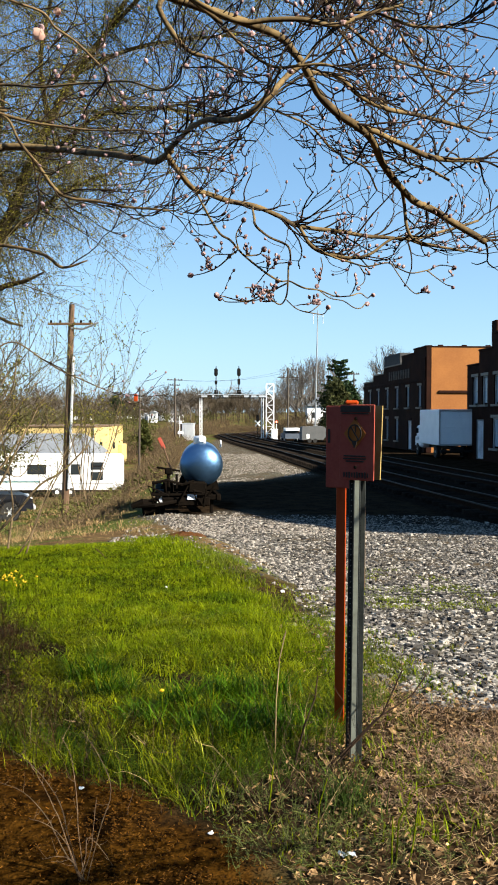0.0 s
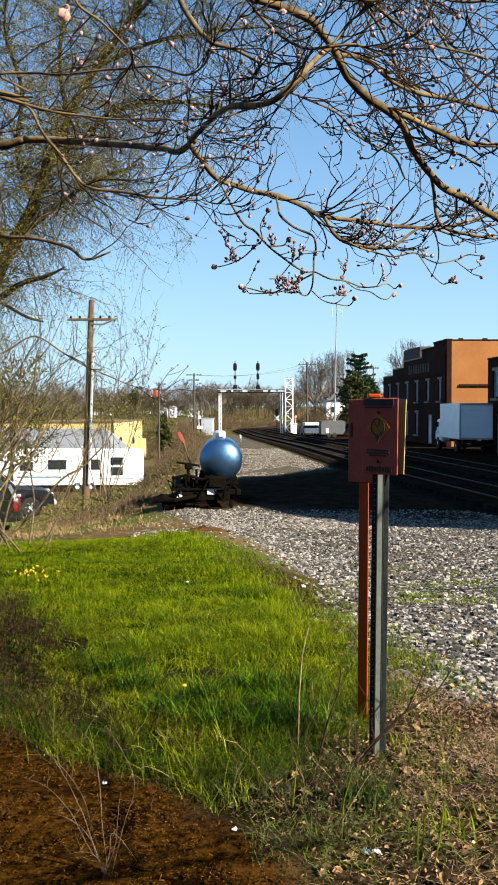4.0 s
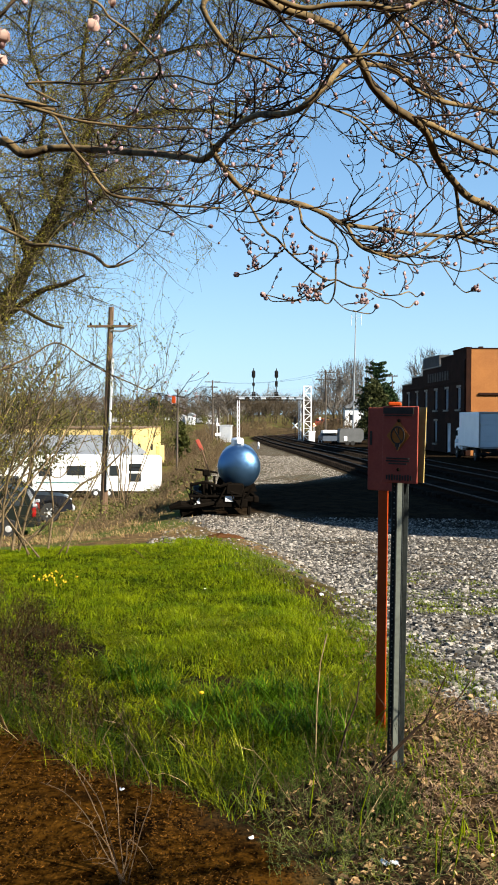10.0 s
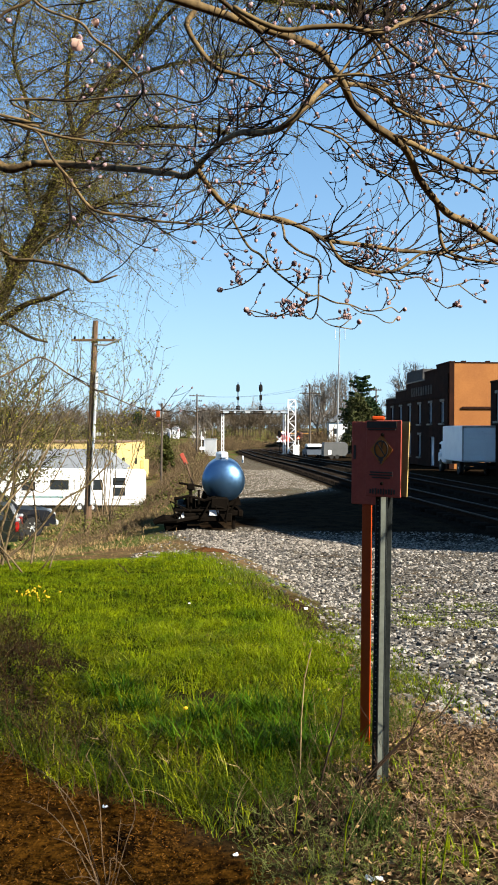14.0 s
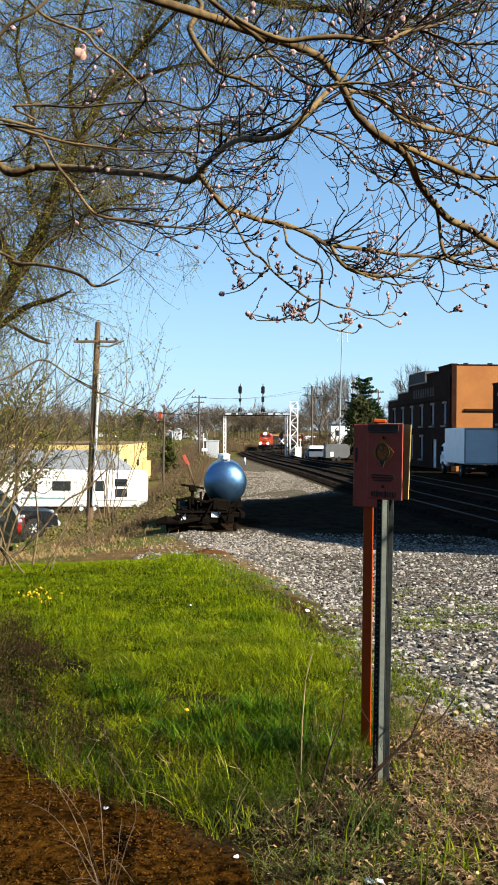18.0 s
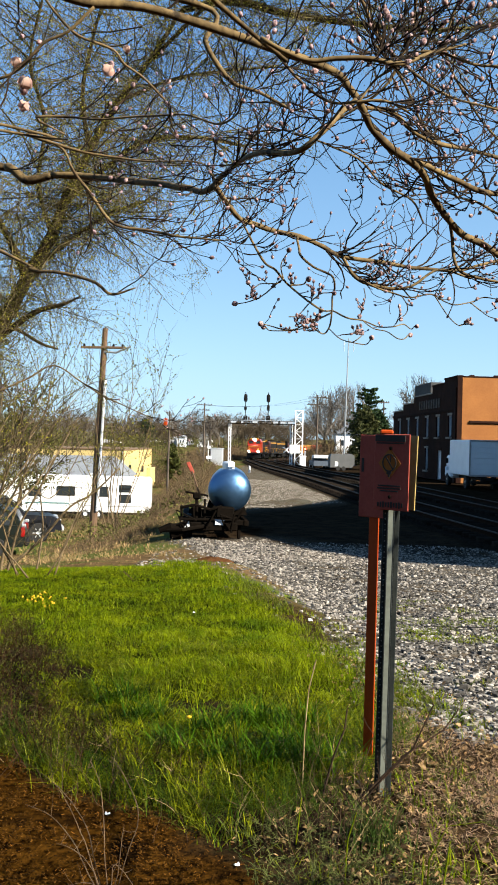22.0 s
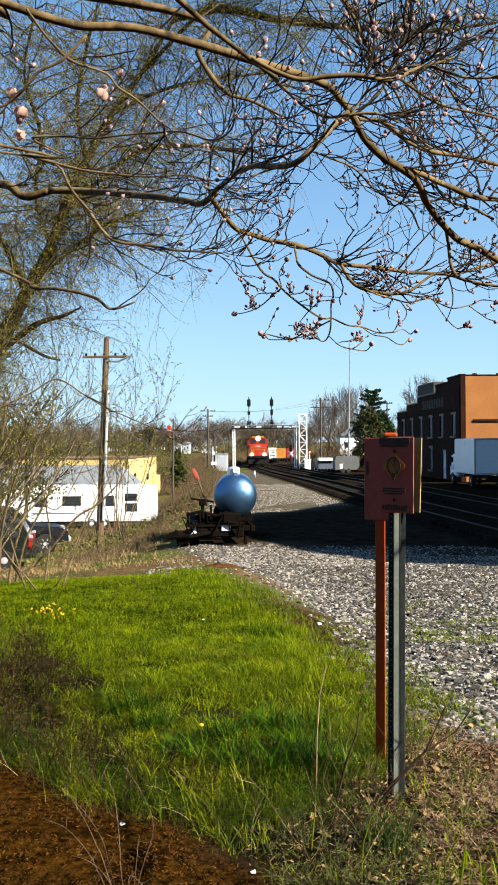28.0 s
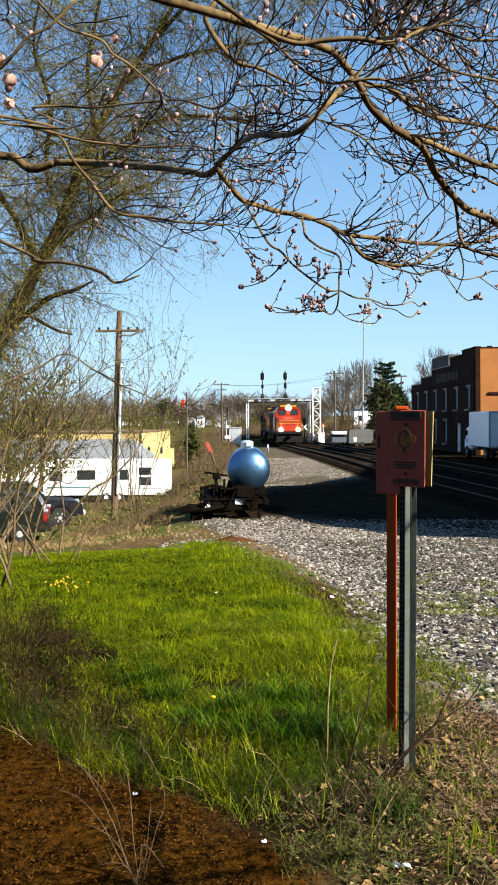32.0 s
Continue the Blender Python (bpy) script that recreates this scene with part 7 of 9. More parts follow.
            sh.tube([p, p + d * n * 0.5, p + d * n + Vector((0, 0, n * 0.2))], [0.0009, 0.0007, 0.0004], 4, False)
        part("side_shoots", sh, cane, c, kind="stuff")
    # low weeds on the bare strip between turf and stones, and in the stones
    fringe = Solid()
    line = ((-0.6, 10.5), (-0.35, 9.5), (0.05, 8.3), (0.54, 6.6), (0.75, 5.8), (0.8, 5.2))
    tufts = []
    for k in range(150):
        i = rng.randrange(5)
        f = rng.random()
        tufts.append((line[i][0] * (1 - f) + line[i + 1][0] * f + rng.gauss(0, 0.14), line[i][1] * (1 - f) + line[i + 1][1] * f + rng.gauss(0, 0.1), 0.05))
    for x, y in ((1.39, 8.36), (1.7, 9.0), (1.12, 5.9), (1.95, 7.9), (2.3, 9.6), (1.5, 11.0)):
        tufts += [(x + rng.gauss(0, 0.13), y + rng.gauss(0, 0.13), 0.03) for k in range(3)]
    for x0, y0, r in tufts:
        for k in range(26):
            x, y = x0 + rng.gauss(0, r), y0 + rng.gauss(0, r)
            blade(fringe, x, y, ground_z(x, y) - 0.005, rng.uniform(0.025, 0.085), rng.uniform(0.003, 0.006), rng.uniform(0.5, 1.4), rng.uniform(0, 6.3))
    part("low_weeds", fringe, leafy("low_weed", (0.1, 0.15, 0.012), (0.22, 0.23, 0.03), 0.35, 0.4, 1.5, 3), None, "low olive green weeds between turf and gravel", category="weeds", kind="stuff")
    tuss = Solid()
    for x0, y0 in ((-0.35, 4.55), (-0.12, 4.75), (0.05, 4.35), (-0.55, 4.3), (-0.25, 4.2), (0.12, 4.7), (-0.75, 4.75), (-0.05, 4.1), (-0.95, 5.1), (0.2, 4.2)):
        for k in range(170):
            x, y = x0 + rng.gauss(0, 0.07), y0 + rng.gauss(0, 0.05)
            blade(tuss, x, y, ground_z(x, y) - 0.01, rng.uniform(0.1, 0.24), rng.uniform(0.003, 0.0055), rng.uniform(0.4, 1.2), rng.uniform(0, 6.3))
    # blade colour darkened to stand in for shaded pockets between tufts
    part("grass_tussocks", tuss, leafy("shade_dark_tussock", (0.012, 0.05, 0.001), (0.08, 0.16, 0.003), 0.25, 0.3, 1.9, 4.5), None, "taller grass tussocks in the turf, darkened for shaded pockets", category="grass", kind="stuff")
    weed = Solid()
    for k in range(170):
        blade(weed, rng.gauss(0, 0.07), rng.gauss(0, 0.05), 0, rng.uniform(0.06, 0.24), 0.0025, rng.uniform(0.3, 1.1), rng.uniform(0, 6.3))
    o = part("weed_clump", weed, leafy("clump_leaf", (0.03, 0.07, 0.012), (0.12, 0.18, 0.03), 0.3, 0.4, 1.6, 5), None, "leafy green weed clump at the foot of the post", category="weed", kind="stuff")
    o.matrix_basis = pose(*on(0.4, 3.42))


small_things()


# ---- willow and shrubs on the left bank ----
WILLOW_BARK = surface("furrowed_willow_bark", (0.085, 0.06, 0.028), (0.028, 0.02, 0.011), 7, 0.95, fine=40, bump=1.0, bdist=0.03, c3=(0.1, 0.085, 0.025), wear=0.55, spec=0.05)
WILLOW_TWIG = vary(surface("olive_twig", (0.15, 0.115, 0.04), (0.07, 0.052, 0.02), 8, 0.8, bump=0), 0.6, 1.4)
WILLOW_LEAF = leafy("young_willow_leaf", (0.34, 0.31, 0.035), (0.2, 0.19, 0.022), 0.4, 0.5, 1.5)
WILLOW = {}
WILLOW["w1"] = [(-4.53, 11.37, 1.96, 0.169), (-4.03, 11.51, 2.85, 0.155), (-3.59, 11.76, 3.82, 0.126), (-3.31, 11.99, 4.49, 0.112), (-3.12, 12.02, 5.05, 0.096), (-2.86, 12.25, 5.80, 0.081), (-2.50, 12.49, 6.61, 0.066), (-2.12, 12.73, 7.28, 0.055), (-1.64, 12.98, 8.23, 0.038)]
WILLOW["w2"] = [(-3.59, 11.76, 3.82, 0.071), (-3.80, 11.57, 4.36, 0.058), (-4.15, 11.48, 5.02, 0.046), (-4.31, 11.50, 6.10, 0.031)]
WILLOW["w3"] = [(-3.12, 12.02, 5.05, 0.048), (-2.65, 12.05, 5.43, 0.040), (-2.10, 12.08, 5.85, 0.036), (-1.38, 12.12, 5.97, 0.028), (-0.58, 12.14, 5.85, 0.020)]
WILLOW["w4"] = [(-3.47, 11.77, 4.01, 0.043), (-2.92, 11.81, 4.45, 0.035), (-2.49, 11.83, 4.76, 0.031), (-1.98, 11.86, 4.96, 0.024)]
WILLOW["w5"] = [(-4.03, 11.51, 2.85, 0.054), (-3.36, 11.35, 3.29, 0.046), (-2.95, 11.28, 3.4, 0.026), (-2.7, 11.21, 3.5, 0.012)]
WILLOW["w6"] = [(-2.86, 12.25, 5.80, 0.049), (-3.03, 12.47, 6.70, 0.037), (-2.93, 12.60, 7.57, 0.029), (-2.79, 12.73, 8.29, 0.021)]
WILLOW["w8"] = [(-2.50, 12.49, 6.61, 0.037), (-1.75, 12.53, 6.95, 0.033), (-1.02, 12.67, 7.15, 0.025), (-0.19, 12.70, 7.24, 0.017)]
WILLOW["w9"] = [(-3.31, 11.99, 4.49, 0.040), (-3.53, 12.01, 5.25, 0.036), (-3.46, 12.04, 6.13, 0.032), (-3.70, 12.06, 7.01, 0.024), (-3.54, 12.09, 7.97, 0.020)]
WILLOW["w14"] = [(-4.03, 11.51, 2.85, 0.050), (-3.59, 11.13, 3.04, 0.030), (-3.21, 11.24, 2.86, 0.025), (-3.0, 11.3, 2.8, 0.012)]
WILLOW["w15"] = [(-1.64, 12.98, 8.23, 0.06), (-0.85, 12.85, 8.3, 0.07), (0.0, 12.8, 8.08, 0.062), (1.03, 12.75, 7.92, 0.05), (2.1, 12.7, 7.8, 0.034), (3.2, 12.7, 7.9, 0.02)]
WILLOW["w16"] = [(-2.12, 12.73, 7.28, 0.04), (-1.2, 12.4, 8.0, 0.034), (-0.3, 12.2, 8.6, 0.03), (0.8, 12.1, 8.9, 0.02)]


def strand(s, lf, p, v, length, rng, droop, r=0.005, leaves=0.5, leaf=0.03):
    pts, m = [p], 5
    for k in range(m):
        v = (v + Vector((rng.uniform(-1, 1), rng.uniform(-1, 1), rng.uniform(-1, 1))) * 0.25 + Vector((0, 0, -droop))).normalized()
        pts.append(pts[-1] + v * length / m)
        if lf is not None and rng.random() < leaves:
            for q in range(2):
                c = pts[-1] + Vector((rng.gauss(0, 0.03), rng.gauss(0, 0.03), rng.gauss(0, 0.03)))
                a, b = Vector((rng.gauss(0, 1), rng.gauss(0, 1), rng.gauss(0, 1))).normalized() * leaf, Vector((rng.gauss(0, 1), rng.gauss(0, 1), rng.gauss(0, 1))).normalized() * leaf * 0.4
                lf.put([c - a, c + b, c + a, c - b], [(0, 1, 2, 3)])
    s.tube(pts, [r * (1 - 0.7 * k / m) for k in range(m + 1)], 3, False)
    return pts


def build_willow():
    rng = random.Random(21)
    t = thing("willow_tree", "large willow tree with drooping olive twigs and first yellow-green leaves", "tree")
    s, lf = Solid(), Solid()
    for name, pts in WILLOW.items():
        if name == "w1":
            x, y, z, r = pts[0]
            pts = [(x - 0.6, y - 0.1, ground_z(x - 0.6, y) - 0.1, 0.3), (x - 0.35, y, z - 1.0, 0.22)] + pts
        line = smooth_line(pts, 5)
        part("trunk" if name == "w1" else "limb", Solid().tube([v.to_3d() for v in line], [v[3] * (0.74 if name == "w1" else 0.85) * (1 + 0.22 * noise.noise(v.to_3d() * 4)) for v in line], 9), WILLOW_BARK, t, smooth=True)
        if name in ("w1", "w2", "w4", "w9", "w15"):
            # short shoots with tufts of young leaves along the bark
            for i in range(3, len(line)):
                for k in range(44 if name == "w1" and line[i].z < 3.7 else 8):
                    p = line[i].to_3d().lerp(line[i - 1].to_3d(), rng.random())
                    v = Vector((rng.uniform(-1, 1), rng.uniform(-1, 0.3), rng.uniform(-0.5, 0.9))).normalized()
                    p = p + v * line[i][3] * 0.6
                    q = strand(s, lf, p, v, rng.uniform(0.12, 0.42) * (1.9 if line[i].z < 3.7 else 1.0), rng, rng.uniform(0.0, 0.2), 0.0045, 0.7, 0.017)
                    strand(s, lf, q[2], (v + Vector((rng.uniform(-1, 1), rng.uniform(-1, 1), rng.uniform(-1, 1)))).normalized(), rng.uniform(0.1, 0.25), rng, 0.1, 0.003, 0.7, 0.017)
        for i in range(4, len(line)):
            p = line[i].to_3d()
            short = 0.4 if name in ("w5", "w14") else 1.0
            if p.z < 2.2:
                continue
            for k in range({"w1": 3, "w5": i % 2, "w14": i % 2}.get(name, 2 + i % 2)):
                v = Vector((rng.uniform(-1, 1), rng.uniform(-1, 1), rng.uniform(-0.5, 0.9))).normalized()
                q = strand(s, None, p, v, rng.uniform(0.8, 1.9) * short, rng, 0.02, 0.012 * short ** 0.7)
                for u in q[1:]:
                    for w in range(4 if short == 1 else 1):
                        d = Vector((rng.uniform(-1, 1), rng.uniform(-1, 1), rng.uniform(-0.9, 0.5))).normalized()
                        strand(s, lf, u, d, rng.uniform(0.35, 1.1) * short, rng, rng.uniform(0.02, 0.28) * (short > 0.5), 0.0033 * short ** 0.4, 0.6 * short ** 0.5, 0.02)
    part("fine_growth", s, WILLOW_TWIG, t, kind="stuff")
    part("foliage", lf, WILLOW_LEAF, t, kind="stuff")


def bare_shrub(x, y, height, stems, rng, label, r=0.016, spread=0.75, leaves=0.55, name="bare_shrub", tones=None, leaf=0.016):
    bark, fine, green = tones or (SHRUB_BARK, SHRUB_TWIG, WILLOW_LEAF)
    t = thing(name, label, "shrub", pose(x, y, ground_z(x, y) - 0.05))
    tw, lf = Solid(), Solid()
    for k in range(stems):
        v = Vector((rng.uniform(-1, 1) * spread, rng.uniform(-1, 1) * spread, 1)).normalized()
        p = Vector((rng.gauss(0, 0.12), rng.gauss(0, 0.12), 0))
        pts, n = [p], 8
        for i in range(n):
            v = (v + Vector((rng.uniform(-1, 1), rng.uniform(-1, 1), rng.uniform(-0.3, 0.5))) * 0.16).normalized()
            pts.append(pts[-1] + v * height / n * rng.uniform(0.8, 1.15))
            if i > 1:
                for q in range(1 + i % 2):
                    d = (v + Vector((rng.uniform(-1, 1), rng.uniform(-1, 1), rng.uniform(-0.2, 0.7))) * 0.9).normalized()
                    br = strand(tw, lf, pts[-1], d, height * rng.uniform(0.15, 0.4), rng, 0.0, r * 0.35, leaves, leaf)
                    for u in br[1::2]:
                        e = (d + Vector((rng.uniform(-1, 1), rng.uniform(-1, 1), rng.uniform(-0.3, 0.7)))).normalized()
                        strand(tw, lf, u, e, height * rng.uniform(0.06, 0.2), rng, 0.0, r * 0.2, leaves * 0.7, leaf * 1.1)
        part("stem", Solid().tube(pts, [r * rng.uniform(0.8, 1.1) * (1 - 0.75 * i / n) for i in range(n + 1)], 6), bark, t, smooth=True)
    part("fine_growth", tw, fine, t, kind="stuff")
    if lf.v:
        part("foliage", lf, green, t, kind="stuff")
    return t


SHRUB_BARK = surface("tan_shrub_bark", (0.28, 0.2, 0.105), (0.09, 0.062, 0.035), 12, 0.8, fine=70, bump=0.2)
SHRUB_TWIG = vary(surface("tan_twig", (0.15, 0.11, 0.045), (0.07, 0.052, 0.025), 12, 0.8, bump=0), 0.6, 1.3)


def build_shrubs():
    rng = random.Random(31)
    for x, y, h, n, r in ((-2.95, 8.0, 2.3, 6, 0.017), (-3.4, 9.2, 2.6, 6, 0.018), (-2.9, 9.9, 1.9, 5, 0.013), (-4.4, 11.2, 2.8, 6, 0.02), (-3.15, 7.4, 2.0, 5, 0.014), (-5.2, 13, 3.2, 6, 0.02), (-3.9, 10.4, 2.4, 6, 0.016), (-3.3, 8.6, 2.5, 5, 0.02), (-3.75, 8.4, 2.7, 7, 0.016), (-4.15, 9.7, 2.9, 7, 0.018), (-4.6, 10.6, 2.4, 7, 0.016)):
        bare_shrub(x, y, h, n, rng, "bare tan shrub with thin stems and first buds", r)
    lean = thing("leaning_shrub", "bare shrub with thick leaning tan stems and side twigs", "shrub")
    tw = Solid()
    for pts in ([(-3.657, 10.80, -0.186, 0.0204), (-3.276, 10.83, 0.081, 0.0184), (-2.988, 10.86, 0.369, 0.0163), (-2.700, 10.89, 0.714, 0.0143), (-2.412, 10.92, 0.894, 0.0122), (-2.073, 10.95, 1.233, 0.0102)],
                [(-3.542, 10.80, -0.006, 0.0204), (-3.492, 10.83, 0.318, 0.0187), (-3.384, 10.86, 0.714, 0.0169), (-3.297, 10.89, 1.146, 0.0152), (-3.240, 10.92, 1.650, 0.0134), (-3.060, 10.95, 1.938, 0.0117), (-3.009, 10.98, 2.298, 0.0099)],
                [(-3.456, 10.80, -0.078, 0.0168), (-3.348, 10.83, 0.426, 0.0151), (-3.168, 10.86, 0.786, 0.0134), (-2.916, 10.89, 1.326, 0.0118), (-2.750, 10.92, 1.650, 0.0101), (-2.628, 10.95, 1.866, 0.0084)],
                [(-3.081, 10.80, -0.042, 0.0144), (-3.067, 10.83, 0.102, 0.0130), (-3.038, 10.86, 0.426, 0.0115), (-3.081, 10.89, 0.786, 0.0101), (-3.168, 10.92, 1.218, 0.0086), (-3.276, 10.95, 1.614, 0.0072)],
                [(-3.744, 10.80, 0.426, 0.0108), (-3.528, 10.83, 0.750, 0.0097), (-3.240, 10.86, 0.930, 0.0086), (-2.952, 10.89, 0.822, 0.0076), (-2.736, 10.92, 1.146, 0.0065), (-2.592, 10.95, 1.434, 0.0054)]):
        x, y, z, r = pts[0]
        line = smooth_line([(x - 0.02, y, ground_z(x, y) - 0.05, r * 1.1)] + pts, 4)
        part("stem", Solid().tube([v.to_3d() for v in line], [v[3] for v in line], 7), SHRUB_BARK, lean, smooth=True)
        for v in line[6::2]:
            d = Vector((rng.uniform(-1, 1), rng.uniform(-0.5, 0.5), rng.uniform(-0.1, 1))).normalized()
            for u in strand(tw, None, v.to_3d(), d, rng.uniform(0.2, 0.55), rng, 0.0, 0.0055)[2:]:
                strand(tw, None, u, (d + Vector((rng.uniform(-1, 1), 0, rng.uniform(-0.5, 1)))).normalized(), rng.uniform(0.08, 0.25), rng, 0.0, 0.003)
    part("fine_growth", tw, SHRUB_TWIG, lean, kind="stuff")
    bare_shrub(-7.3, 37.5, 7.6, 9, random.Random(5), "slender budding sapling beside the utility pole", 0.03, 0.5, 0.7, "sapling", leaf=0.055)
    # brambles on the turf
    thorn = vary(surface("bramble_stem", (0.062, 0.03, 0.013), (0.017, 0.009, 0.005), 20, 0.8, bump=0, spec=0.03), 0.5, 1.8)
    bramble = (thorn, thorn, leafy("bramble_leaf", (0.09, 0.1, 0.018), (0.05, 0.035, 0.012), 0.3, 0.3, 1.6))
    for x, y, h, n in ((-1.55, 4.75, 0.3, 9), (-1.75, 5.1, 0.36, 10), (-1.95, 5.5, 0.38, 10), (-1.6, 5.2, 0.32, 8), (-1.75, 5.75, 0.34, 9), (-1.5, 5.5, 0.26, 7), (-1.95, 6.1, 0.32, 8), (-2.1, 5.9, 0.36, 9), (-1.85, 4.8, 0.3, 8), (-2.2, 6.3, 0.36, 7), (-2.3, 5.4, 0.36, 8), (-1.4, 4.5, 0.28, 8), (-2.05, 5.1, 0.34, 8),
                       (-1.15, 4.2, 0.26, 6), (-0.95, 4.05, 0.26, 6), (-0.8, 4.15, 0.22, 5), (-0.6, 3.95, 0.2, 4), (-1.25, 4.45, 0.24, 5)):
        bare_shrub(x, y, h, n, rng, "low dark tangled bramble at the edge of the grass", 0.004, 0.9, 0.22, "bramble", bramble, 0.009)
    # dead brush on the bank
    s, g = Solid(), Solid()
    for k in range(6500):
        y = 11 + 40 * rng.random() ** 1.3
        edge = glide([(11, -2.6), (26, -3.6), (60, -5.2)], y)
        x = edge + rng.uniform(-7.5, 0.9)
        if y > 24 and x > edge - 0.6 and rng.random() < 0.7:
            continue
        z = ground_z(x, y)
        h = rng.uniform(0.05, 0.2) * (0.22 if y < 20 else 1.0)
        for q in range(3):
            blade(s if rng.random() < (0.8 if y < 26 else 0.62) else g, x + rng.gauss(0, 0.1), y + rng.gauss(0, 0.1), z - 0.02, h * rng.uniform(0.6, 1.2), 0.0015 + 0.0004 * y, rng.uniform(0.4, 1.6), rng.uniform(0, 6.3))
    part("bank_brush", s, vary(surface("dull_dry_grass", (0.46, 0.31, 0.14), (0.3, 0.195, 0.085), 2, 0.9, bump=0), 0.6, 1.4), None, "dry tan brush and grass on the bank", category="brush", kind="stuff")
    part("bank_weeds", g, leafy("olive_bank_weed", (0.2, 0.2, 0.045), (0.12, 0.13, 0.03), 0.3), None, "green weeds among dry brush on the bank", category="weeds", kind="stuff")


build_willow()
build_shrubs()


# ---- distance: woods, conifers, mast, houses, parked vehicles ----
WOOD_TWIG = vary(surface("bare_wood_twigs", (0.15, 0.112, 0.068), (0.09, 0.068, 0.044), 0.3, 0.9, bump=0), 0.6, 1.35)
WOOD_PINK = vary(surface("budding_twigs", (0.25, 0.215, 0.18), (0.18, 0.155, 0.135), 0.3, 0.9, bump=0), 0.7, 1.3)
OLIVE = leafy("olive_spring_foliage", (0.2, 0.19, 0.05), (0.11, 0.115, 0.035), 0.3, 0.6, 1.4)
NEEDLE = leafy("dark_conifer_needles", (0.045, 0.075, 0.025), (0.02, 0.045, 0.018), 0.15, 0.5, 1.5)
OLIVE_DARK = leafy("dark_olive_evergreen", (0.11, 0.115, 0.03), (0.06, 0.075, 0.02), 0.2, 0.4, 1.7)
CONE_BROWN = leafy("brown_green_cedar", (0.07, 0.08, 0.025), (0.05, 0.055, 0.02), 0.15, 0.5, 1.5)


def fan(s, p, v, length, w):
    """A thin twig of two crossed slivers."""
    u = v.orthogonal().normalized()
    q = v.cross(u)
    for e in (u, q):
        s.put([p - e * w, p + e * w, p + v * length], [(0, 1, 2)])


def bare_crown(s, x, y, z, h, rng, spread=0.32, twigs=46, w=0.035, bough=0.006):
    base = Vector((x, y, z))
    s.tube([base, base + Vector((0, 0, h * 0.5)), base + Vector((rng.uniform(-1, 1) * h * 0.04, 0, h * 0.9))], [h * 0.014, h * 0.01, h * 0.002], 4, False)
    for k in range(9):
        t = rng.uniform(0.25, 0.85)
        a = rng.uniform(0, 6.28)
        p = base + Vector((0, 0, h * t))
        v = Vector((math.cos(a) * 0.75, math.sin(a) * 0.75, rng.uniform(0.5, 1.1))).normalized()
        n = h * rng.uniform(0.2, 0.42) * (1.15 - 0.5 * t) * spread / 0.32
        s.tube([p, p + v * n * 0.6, p + v * n + Vector((0, 0, n * 0.1))], [h * bough, h * bough * 0.7, h * 0.001], 3, False)
        for q in range(twigs // 9):
            g = p + v * n * rng.uniform(0.25, 1.0)
            d = (v + Vector((rng.uniform(-1, 1), rng.uniform(-1, 1), rng.uniform(-0.4, 0.9)))).normalized()
            fan(s, g, d, n * rng.uniform(0.3, 0.7), w)


def foliage(s, centre, radius, n, rng, size):
    for k in range(n):
        v = Vector((rng.gauss(0, 1), rng.gauss(0, 1), rng.gauss(0, 1))).normalized() * radius * rng.random() ** 0.4
        c = Vector(centre) + Vector((v.x, v.y, v.z * 0.9))
        a = Vector((rng.gauss(0, 1), rng.gauss(0, 1), rng.gauss(0, 1))).normalized() * size
        b = Vector((rng.gauss(0, 1), rng.gauss(0, 1), rng.gauss(0, 1))).normalized() * size * 0.6
        s.put([c - a, c + b, c + a, c - b], [(0, 1, 2, 3)])


